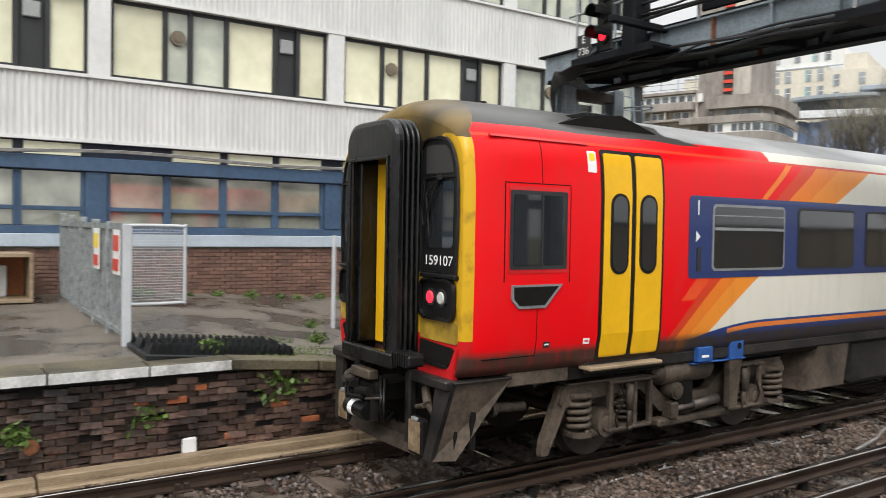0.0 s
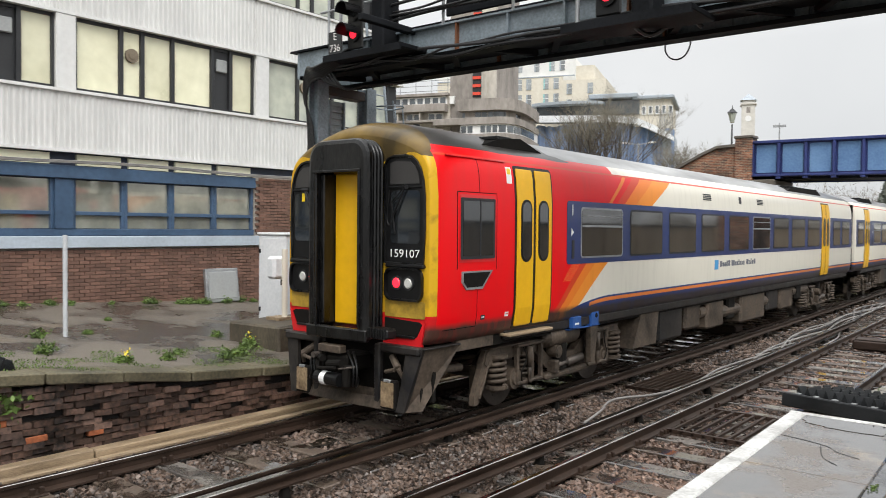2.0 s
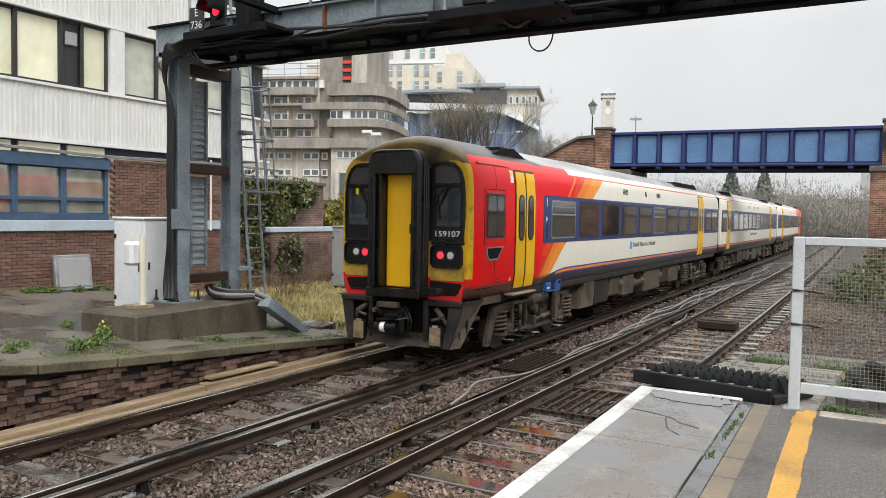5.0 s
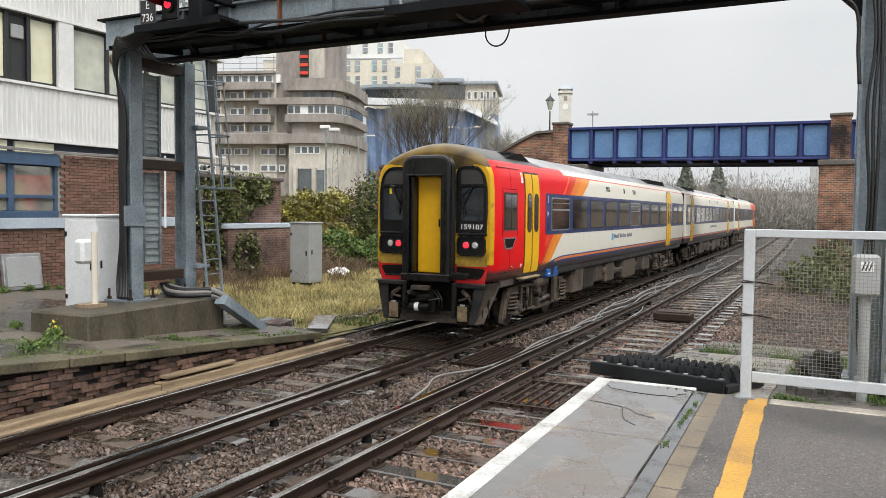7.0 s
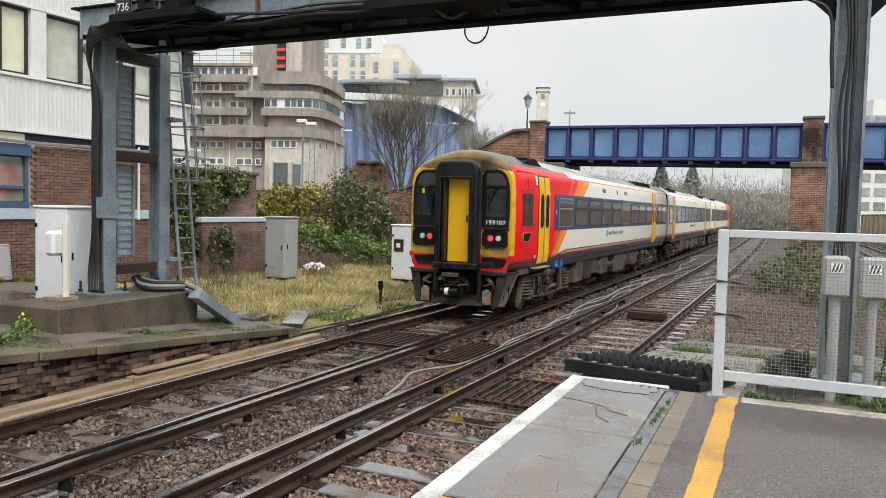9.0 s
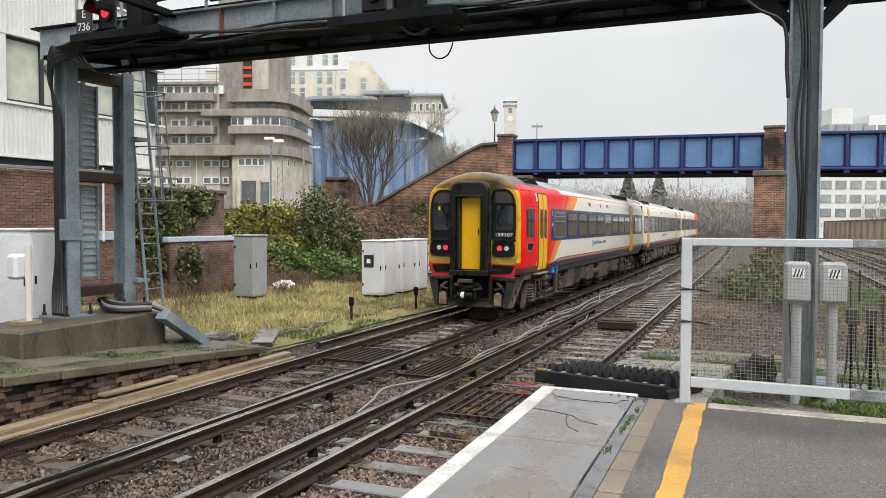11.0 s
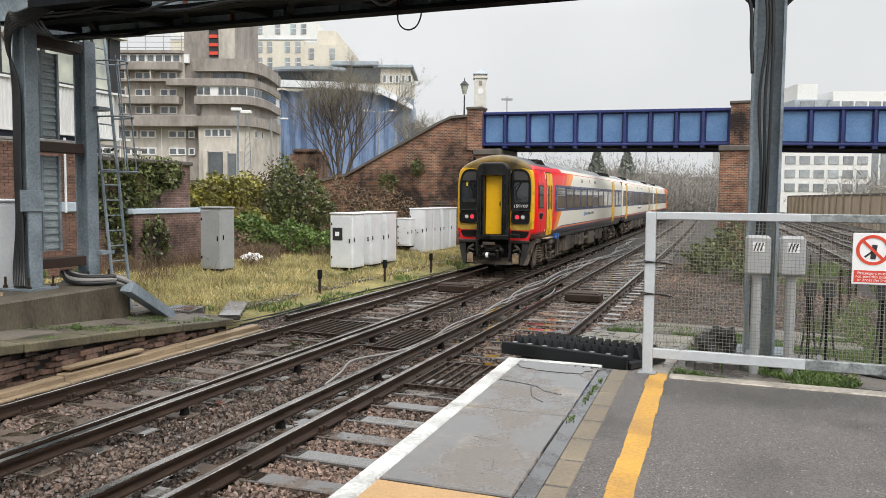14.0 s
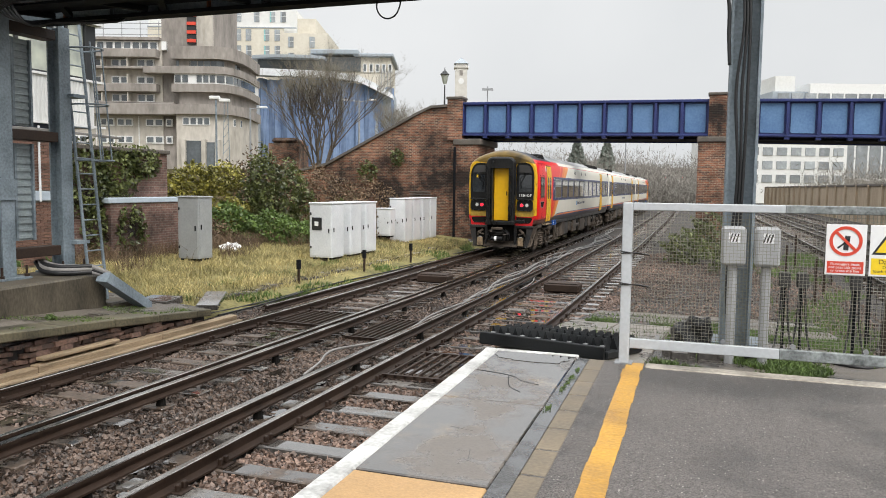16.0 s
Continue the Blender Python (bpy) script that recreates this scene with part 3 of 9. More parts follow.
M["bark"] = mat("bark", (0.085, 0.07, 0.055), 0.9, var=0.35, scale=2, fine=14, bump=0.3, world_space=True)
M["twig"] = mat("twigs", (0.20, 0.18, 0.14), 0.9, var=0.35, scale=0.5, fine=3, bump=0, world_space=True)
# woods and conifers: distance haze is mixed into these pale base colours
M["far_wood"] = mat("haze_paled_winter_trees", (0.21, 0.19, 0.165), 0.95, var=0.25, scale=0.05, fine=0.6, bump=0, col2=(0.32, 0.30, 0.27), rnd=0.25, world_space=True)
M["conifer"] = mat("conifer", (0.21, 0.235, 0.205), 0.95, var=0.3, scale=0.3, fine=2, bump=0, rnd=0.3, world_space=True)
M["buff_wall"] = mat("buff_retaining_wall", (0.36, 0.28, 0.19), 0.85, var=0.3, scale=0.3, fine=3, bump=0.2, col2=(0.46, 0.37, 0.27), world_space=True, stretch=(1, 2, 0.4))
M["wrapping"] = mat("white_plastic_bag", (0.7, 0.7, 0.69), 0.5, var=0.15, scale=8, fine=30, bump=0.8, world_space=True)
M["orange_board"] = mat("orange_brown_board", (0.4, 0.15, 0.06), 0.7, var=0.3, scale=3, fine=20, bump=0.2, world_space=True)
M["phone_grey"] = mat("pale_grey_plastic", (0.34, 0.345, 0.35), 0.5, var=0.12, scale=3, fine=20, bump=0.05, world_space=True)
M["orange_brick"] = mat("orange_brick", (0.30, 0.09, 0.035), 0.8, var=0.4, scale=4, fine=30, bump=0.5, world_space=True)
M["tarmac"] = wet_mat("wet_tarmac_paving", (0.105, 0.094, 0.087), (0.052, 0.047, 0.044), 0.5, 0.3, 0.7, 0.52, fine=110, grain=0.75, speck=0.7, relief=(1.0, 0.75), deep=0.02, chips=0.10, spec=0.45)
M["old_tarmac"] = wet_mat("old_wet_tarmac", (0.14, 0.12, 0.098), (0.062, 0.054, 0.046), 0.6, 0.18, 0.7, 0.5, fine=70, grain=0.45, relief=(0.7, 0.3), deep=0.012, stain=(0.16, 0.125, 0.09))
M["wet_slab"] = wet_mat("rain_wet_grey_slab", (0.15, 0.13, 0.114), (0.05, 0.045, 0.041), 0.34, 0.03, 1.6, 0.48, fine=55, grain=0.22, relief=(0.3, 0.03), coat=0.8, stain=(0.24, 0.18, 0.11))
M["gutter"] = wet_mat("rain_wet_joint", (0.085, 0.085, 0.085), (0.035, 0.036, 0.038), 0.4, 0.06, 2.4, 0.46, fine=60, grain=0.45, relief=(0.8, 0.15), deep=0.01, coat=0.6)
M["concrete_sleeper"] = wet_mat("rain_wet_sleeper", (0.15, 0.135, 0.12), (0.08, 0.073, 0.067), 0.4, 0.03, 2.5, 0.44, fine=30, grain=0.3, coat=0.8)
M["sleeper"] = wet_mat("rain_wet_timber", (0.105, 0.078, 0.06), (0.035, 0.026, 0.02), 0.5, 0.03, 2.5, 0.5, fine=25, grain=0.4, coat=0.8)
M["puddle"] = mat("puddle_water", (0.022, 0.018, 0.014), 0.02, var=0.2, scale=3, fine=20, bump=0, rough_var=0, coat=1.0, world_space=True)
M["ramp_concrete"] = wet_mat("ramp_concrete", (0.26, 0.235, 0.2), (0.15, 0.135, 0.115), 0.6, 0.15, 1.2, 0.55, fine=40, grain=0.25, stain=(0.09, 0.10, 0.03))
M["kerb_paint"] = mat("worn_painted_kerb", (0.19, 0.155, 0.11), 0.5, var=0.35, scale=2.0, fine=30, bump=0.3, col2=(0.55, 0.5, 0.43), world_space=True)


# ---- building blocks ----
def finish(name, bm, material, parent=None, label="", smooth=False):
    me = bpy.data.meshes.new(name)
    bm.normal_update()
    bm.to_mesh(me)
    bm.free()
    for mt in (material if isinstance(material, (list, tuple)) else [material]):
        me.materials.append(mt)
    if smooth:
        me.polygons.foreach_set("use_smooth", [True] * len(me.polygons))
    ob = new(name, me)
    if parent:
        ob.parent = parent
    if label:
        ob["label"] = label
    return ob


def part(name, bm, material, parent, label="", smooth=False):
    """Links a bmesh as one mesh object under a thing or under a part."""
    return finish(name, bm, material, parent, label, smooth)


def thing(name, label, category, group="", kind="", at=None):
    ob = new(name)
    ob.empty_display_size = 0.1
    if at is not None:
        ob.matrix_world = at
    return tagged(ob, label, category, group, kind)


def raw(name, verts, faces, material, parent=None, label=""):
    me = bpy.data.meshes.new(name)
    me.from_pydata(verts, [], faces)
    me.materials.append(material)
    me.update()
    ob = new(name, me)
    if parent:
        ob.parent = parent
    if label:
        ob["label"] = label
    return ob


def box(bm, x0, y0, z0, x1, y1, z1, bevel=0.0, m=None, slot=0):
    made = bmesh.ops.create_cube(bm, size=1.0)["verts"]
    bmesh.ops.scale(bm, vec=(abs(x1 - x0), abs(y1 - y0), abs(z1 - z0)), verts=made)
    bmesh.ops.translate(bm, vec=((x0 + x1) / 2, (y0 + y1) / 2, (z0 + z1) / 2), verts=made)
    if bevel:
        edges = list({e for v in made for e in v.link_edges})
        out = bmesh.ops.bevel(bm, geom=edges, offset=bevel, segments=1, affect="EDGES")
        made = list({v for f in out["faces"] for v in f.verts} | {v for v in made if v.is_valid})
    if m is not None:
        bmesh.ops.transform(bm, matrix=m, verts=made)
    if slot:
        for f in {f for v in made for f in v.link_faces}:
            f.material_index = slot
    return made


def one(*a, **k):
    bm = bmesh.new()
    box(bm, *a, **k)
    return bm


def rod(bm, p, q, r, r2=None, seg=8, caps=True):
    p, q = Vector(p), Vector(q)
    d = q - p
    made = bmesh.ops.create_cone(bm, cap_ends=caps, segments=seg, radius1=r, radius2=r if r2 is None else r2, depth=d.length)["verts"]
    bmesh.ops.transform(bm, matrix=Matrix.Translation((p + q) / 2) @ d.to_track_quat("Z", "Y").to_matrix().to_4x4(), verts=made)
    return made


def sweep(bm, pts, r, seg=6):
    """A round cable through the points, smoothed."""
    pts = [Vector(p) for p in pts]
    fine = []
    for i in range(len(pts) - 1):
        a, b, c, d = pts[max(0, i - 1)], pts[i], pts[i + 1], pts[min(len(pts) - 1, i + 2)]
        for k in range(6):
            t = k / 6
            fine.append(0.5 * (2 * b + (c - a) * t + (2 * a - 5 * b + 4 * c - d) * t * t + (3 * b - a - 3 * c + d) * t ** 3))
    fine.append(pts[-1])
    rings = []
    for i, p in enumerate(fine):
        d = (fine[min(i + 1, len(fine) - 1)] - fine[max(i - 1, 0)]).normalized()
        side = d.cross(Vector((0.13, 0.07, 1)))
        side = side.normalized() if side.length > 1e-3 else Vector((1, 0, 0))
        up = side.cross(d)
        rings.append([bm.verts.new(p + r * (math.cos(a) * side + math.sin(a) * up)) for a in [2 * math.pi * k / seg for k in range(seg)]])
    for a, b in zip(rings, rings[1:]):
        for k in range(seg):
            bm.faces.new((a[k], a[(k + 1) % seg], b[(k + 1) % seg], b[k]))
    bm.faces.new(rings[0][::-1])
    bm.faces.new(rings[-1])


def prism(bm, poly, axis, a, b):
    """A solid from a polygon in the plane across the axis, between a and b along it."""
    def at(p, v):
        return {"x": (v, p[0], p[1]), "y": (p[0], v, p[1]), "z": (p[0], p[1], v)}[axis]
    lo = [bm.verts.new(at(p, a)) for p in poly]
    hi = [bm.verts.new(at(p, b)) for p in poly]
    faces = [bm.faces.new(lo), bm.faces.new(hi)]
    for i in range(len(poly)):
        j = (i + 1) % len(poly)
        faces.append(bm.faces.new((lo[i], lo[j], hi[j], hi[i])))
    bmesh.ops.recalc_face_normals(bm, faces=faces)
    return lo + hi


def lettering(name, text, size, m, material, parent=None, label="", depth=0.002, align="CENTER"):
    cu = bpy.data.curves.new(name, "FONT")
    cu.body, cu.size, cu.extrude, cu.align_x, cu.align_y = text, size, depth, align, "CENTER"
    ob = bpy.data.objects.new(name, cu)
    scene.collection.objects.link(ob)
    me = bpy.data.meshes.new_from_object(ob.evaluated_get(bpy.context.evaluated_depsgraph_get()))
    bpy.data.objects.remove(ob)
    me.materials.clear()
    me.materials.append(material)
    made = new(name, me)
    made.matrix_local = m
    if parent:
        made.parent = parent
    if label:
        made["label"] = label
    return made


def leaves(rng, centres, size, flat=0.0):
    """Small two-triangle leaves at the centres; returns vertices and faces."""
    n = len(centres)
    a = rng.normal(size=(n, 3))
    a /= np.linalg.norm(a, axis=1)[:, None]
    b = rng.normal(size=(n, 3))
    b -= (b * a).sum(1)[:, None] * a
    b /= np.linalg.norm(b, axis=1)[:, None]
    s = size * rng.uniform(0.6, 1.4, size=(n, 1))
    v = np.stack([centres - a * s, centres + b * s * 0.55, centres + a * s, centres - b * s * 0.55], 1).reshape(-1, 3)
    f = np.arange(4 * n).reshape(-1, 4)
    return v.tolist(), f.tolist()


def bend(y):
    """Sideways shift of the lines, which curve gently to the left further on."""
    d = max(0.0, y - 14.0)
    return -(0.010 * d * d / (d + 3.0) + 0.00012 * d * d)


def slope_of(y):
    return (bend(y + 0.5) - bend(y - 0.5))


# ---- ground and lines ----
FAR_C, NEAR_C = -7.30, -3.60
ground = finish("ground", one(-900, -400, -1.2, 900, 1600, -0.45), M["earth"])
tagged(ground, "bare earth and rough ground running to the horizon", "ground", kind="structure")


def ballast_bed():
    xs = np.concatenate([np.arange(-9.6, -1.7, 0.16), np.arange(-1.7, 16.5, 0.7)])
    ys = np.concatenate([np.arange(-12, 26, 0.16), np.arange(26, 130, 1.3)])
    verts, faces = [], []
    for y in ys:
        for x in xs:
            n = noise.noise((x * 1.7, y * 1.7, 0)) * 0.03 + noise.noise((x * 6, y * 6, 3)) * 0.02
            verts.append((x + bend(y), y, -0.235 + n))
    w = len(xs)
    for j in range(len(ys) - 1):
        for i in range(w - 1):
            k = j * w + i
            faces.append((k, k + 1, k + w + 1, k + w))
    ob = raw("ballast", verts, faces, M["ballast"])
    return tagged(ob, "dark brown stone ballast between and beside the rails", "ballast", kind="structure")


ballast_bed()


def scatter_stones():
    """Loose crushed stones lying over the bed."""
    rng = np.random.default_rng(4)
    pts = []
    for x0, x1, y0, y1, dens in ((-9.2, -1.9, 1.0, 12.0, 950), (-9.4, -1.9, 12.0, 20.0, 460), (-9.4, -1.0, 20.0, 34.0, 90), (-2.2, 3.5, 14, 30, 90)):
        n = int((x1 - x0) * (y1 - y0) * dens)
        p = np.stack([rng.uniform(x0, x1, n), rng.uniform(y0, y1, n)], 1)
        keep = np.ones(n, bool)
        for rx in (FAR_C - 0.75, FAR_C + 0.75, NEAR_C - 0.75, NEAR_C + 0.75):
            keep &= np.abs(p[:, 0] - rx) > 0.07
        pts.append(p[keep])
    p = np.concatenate(pts)
    n = len(p)
    cube = np.array([(sx, sy, sz) for sx in (-1, 1) for sy in (-1, 1) for sz in (-1, 1)], float)
    quads = np.array([(0, 1, 3, 2), (4, 6, 7, 5), (0, 4, 5, 1), (2, 3, 7, 6), (0, 2, 6, 4), (1, 5, 7, 3)])
    s = rng.uniform(0.010, 0.025, (n, 1, 1)) * rng.uniform(0.6, 1.3, (n, 1, 3))
    v = cube[None] * s * rng.uniform(0.55, 1.2, (n, 8, 3))
    q = rng.normal(size=(n, 4))
    q /= np.linalg.norm(q, axis=1)[:, None]
    w, x, y, z = q.T
    R = np.stack([1 - 2 * (y * y + z * z), 2 * (x * y - z * w), 2 * (x * z + y * w), 2 * (x * y + z * w), 1 - 2 * (x * x + z * z), 2 * (y * z - x * w),
                  2 * (x * z - y * w), 2 * (y * z + x * w), 1 - 2 * (x * x + y * y)], 1).reshape(n, 3, 3)
    v = np.einsum("nij,nkj->nki", R, v)
    v[:, :, :2] += p[:, None, :]
    v[:, :, 2] += (-0.222 + rng.uniform(-0.005, 0.035, n))[:, None]
    f = (quads[None] + 8 * np.arange(n)[:, None, None]).reshape(-1, 4)
    for pick, material, label in ((p[:, 0] < -4.5, "stone", "dark oily crushed ballast stones around the far line"), (p[:, 0] >= -4.5, "stone_pale", "brown and pinkish crushed ballast stones by the platform")):
        g = v[pick].reshape(-1, 3)
        ob = raw("ballast_stones", g.tolist(), f[:6 * int(pick.sum())].tolist(), M[material])
        tagged(ob, label, "gravel", kind="stuff")


scatter_stones()


def track_puddles():
    """Standing water in the low spots of the ballast."""
    rng = random.Random(15)
    for k in range(34):
        cx, cy = rng.choice((-5.15, -5.0, -4.62, -5.9, -7.3, -6.9)) + rng.uniform(-0.15, 0.15), rng.uniform(4.0, 15.5)
        rx, ry = rng.uniform(0.05, 0.13), rng.uniform(0.08, 0.24)
        bm = bmesh.new()
        rim = []
        for j in range(22):
            a = 2 * math.pi * j / 22
            r = 1 + 0.6 * noise.noise((math.cos(a) * 1.5, math.sin(a) * 1.5, k)) + 0.2 * noise.noise((math.cos(a) * 5, math.sin(a) * 5, k))
            rim.append((cx + rx * r * math.cos(a), cy + ry * r * math.sin(a)))
        prism(bm, rim, "z", -0.25, -0.172)
        tagged(finish("puddle", bm, M["puddle"]), "small rain puddle among the ballast stones", "puddle", "puddles along the line")


track_puddles()


def rail_strip(bm, x, y0, y1, head=0.035, foot=0.075, height=0.155, top=0.0, straight=False):
    """A rail of the usual section along the line; its running face is the second material."""
    sec = [(-foot, -height), (foot, -height), (foot, -height + 0.02), (0.012, -height + 0.045), (0.012, -0.045), (head, -0.035), (head, -0.006), (head - 0.01, 0), (-head + 0.01, 0), (-head, -0.006), (-head, -0.035), (-0.012, -0.045), (-0.012, -height + 0.045), (-foot, -height + 0.02)]
    ys = [y0]
    while ys[-1] < y1:
        ys.append(min(y1, ys[-1] + (3.0 if ys[-1] < 60 else 8.0)))
    rings = []
    for y in ys:
        o = 0 if straight else bend(y)
        rings.append([bm.verts.new((x + o + a, y, top + c)) for a, c in sec])
    n = len(sec)
    for a, b in zip(rings, rings[1:]):
        for k in range(n):
            f = bm.faces.new((a[k], b[k], b[(k + 1) % n], a[(k + 1) % n]))
            f.material_index = 1 if k in (6, 7, 8) else 0
    bm.faces.new(rings[0])
    bm.faces.new(rings[-1][::-1])


def sleeper_mesh(concrete):
    bm = bmesh.new()
    box(bm, -1.25, -0.125, -0.30, 1.25, 0.125, -0.158, bevel=0.012)
    for s in (-0.75, 0.75):
        box(bm, s - 0.17, -0.09, -0.159, s + 0.17, 0.09, -0.14, bevel=0.006, slot=1)
        for t in (-0.105, 0.105):
            box(bm, s + t - 0.022, -0.07, -0.145, s + t + 0.022, -0.02, -0.075, bevel=0.008, slot=1)
            box(bm, s + t - 0.022, 0.02, -0.145, s + t + 0.022, 0.07, -0.075, bevel=0.008, slot=1)
    me = bpy.data.meshes.new("sleeper")
    bm.to_mesh(me)
    bm.free()
    me.materials.append(M["concrete_sleeper"] if concrete else M["sleeper"])
    me.materials.append(M["rail_side"])
    return me


def track(cx, y0, y1, label, sleepers, y_sleep, conductor=0.0, cond_span=(0, 0), worn=True):
    root = thing("railway_track", label, "railway track", "running lines")
    for s in (-0.75, 0.75):
        bm = bmesh.new()
        rail_strip(bm, cx + s, y0, y1)
        part("rail", bm, [M["rail_side"], M["rail_top"] if worn else M["rail_side"]], root)
    if conductor:
        bm = bmesh.new()
        rail_strip(bm, cx + conductor, cond_span[0], cond_span[1], head=0.045, foot=0.07, height=0.13, top=0.075)
        part("conductor_rail", bm, [M["rail_side"], M["rail_top"]], root, "raised rusty conductor rail with a worn top")
        pot = bmesh.new()
        rod(pot, (0, 0, -0.2), (0, 0, -0.06), 0.07, 0.045, seg=10)
        me = bpy.data.meshes.new("insulator")
        pot.to_mesh(me)
        pot.free()
        me.materials.append(M["under_dark"])
        y = cond_span[0] + 0.8
        while y < min(cond_span[1], 50):
            o = new("insulator", me)
            o.parent = root
            o.location = (cx + conductor + bend(y), y, 0)
            y += 2.6
    y = y_sleep[0]
    k = 0
    while y < y_sleep[1]:
        o = new("sleeper", sleepers[k % len(sleepers)])
        o.parent = root
        o.location = (cx + bend(y) + random.uniform(-0.03, 0.03), y, random.uniform(-0.006, 0.006))
        o.rotation_euler = (0, 0, -slope_of(y) + random.uniform(-0.01, 0.01))
        y += 0.7 + random.uniform(-0.03, 0.03)
        k += 1
    return root


wood_s, conc_s = sleeper_mesh(False), sleeper_mesh(True)
track(FAR_C, -14, 170, "wet running line on dark timber sleepers with a conductor rail", [wood_s, wood_s, conc_s, wood_s, wood_s, wood_s], (-5, 100), 1.14, (-14, 150))
bm = bmesh.new()
rail_strip(bm, FAR_C - 1.17, 13.6, 120, head=0.045, foot=0.07, height=0.13, top=0.07)
tagged(finish("conductor_rail", bm, [M["rail_side"], M["rail_top"]]), "raised rusty conductor rail on the verge side", "conductor rail")
track(NEAR_C, -14, 170, "wet running line beside the platform edge on mixed sleepers", [wood_s, conc_s, wood_s, conc_s], (-5, 100), -1.21, (-14, 24))
track(5.4, 14, 170, "rusty siding line beyond the fence", [wood_s], (16, 90), 1.2, (18, 120))
track(9.1, 14, 170, "rusty siding line near the retaining wall", [wood_s], (16, 90), -1.2, (18, 120))


def loose_cables():
    rng = random.Random(3)
    for k in range(8):
        pts = []
        for j in range(26):
            y = 10.5 + k * 1.3 + j * 1.4
            pts.append((-5.45 + 0.06 * k * math.sin(j * 0.5 + k) + 0.05 * k + bend(y) + rng.uniform(-0.03, 0.03) + 0.24 * math.sin(j * 0.42 + k * 0.35) + 0.10 * math.sin(j * 1.3 + 2 * k), y, -0.13 + rng.uniform(0, 0.03)))
        if k == 0:
            pts = [(-5.35, 9.6, -0.17), (-5.32, 10.0, -0.08), (-5.5, 10.8, -0.06)] + pts[1:6]
        bm = bmesh.new()
        sweep(bm, pts, 0.02 if k == 0 else 0.016 if k % 2 else 0.022)
        tagged(finish("track_cable", bm, M["grey_cable"] if k % 3 else M["grey_cable"] if k == 0 else M["cable"], smooth=True), "grey signalling cable lying loose along the six-foot", "cable", "cables along the line")


loose_cables()


def grating(x, y, w, d, n, name, label, z=-0.12):
    root = thing(name, label, "grating", at=pose(x, y, z))
    part("frame", one(-w / 2, -d / 2, -0.02, w / 2, -d / 2 + 0.05, 0.03), M["rail_side"], root)
    part("frame", one(-w / 2, d / 2 - 0.05, -0.02, w / 2, d / 2, 0.03), M["rail_side"], root)
    for i in range(n):
        xx = -w / 2 + w * (i + 0.5) / n
        part("slat", one(xx - 0.018, -d / 2, -0.01, xx + 0.018, d / 2, 0.025), M["rail_side"], root)


grating(NEAR_C, 10.6, 1.3, 1.6, 9, "walkway_grating", "rusty slatted walkway panel between the rails")
grating(FAR_C, 13.6, 1.3, 1.5, 9, "walkway_grating", "wet slatted walkway panel between the rails")
grating(-5.55, 13.2, 0.9, 2.0, 8, "walkway_grating", "dark slatted panel between the lines", -0.15)
for bx, by in ((-7.3, 20.5), (-3.6, 20.0)):
    root = thing("point_machine", "low dark metal track box bolted between the rails", "track box", at=pose(bx, by, 0))
    part("case", one(-0.45, -0.28, -0.16, 0.45, 0.28, 0.05, bevel=0.03), M["rail_side"], root)
    part("lid", one(-0.4, -0.24, 0.05, 0.4, 0.24, 0.08, bevel=0.015), M["rail_side"], root)


def trunking():
    """Timber boarding laid along the foot of the old platform wall."""
    root = thing("timber_boarding", "bleached timber boarding laid along the line", "boarding")
    y = -6.0
    for n in (3.4, 3.4, 3.6, 3.9, 2.6, 2.2):
        y2 = y + n - 0.02
        part("plank", one(-8.96, y, -0.25, -8.78, y2, -0.07 + random.uniform(-0.02, 0.02), bevel=0.012), M["timber"], root)
        part("plank", one(-8.765, y, -0.27, -8.66, y2, -0.15, bevel=0.01), M["timber"], root)
        y += n
    part("plank", one(-8.96, 8.4, -0.02, -8.80, 9.9, 0.03, bevel=0.01, m=pose(0, 0, 0)), M["timber"], root, "splintered loose plank")


trunking()


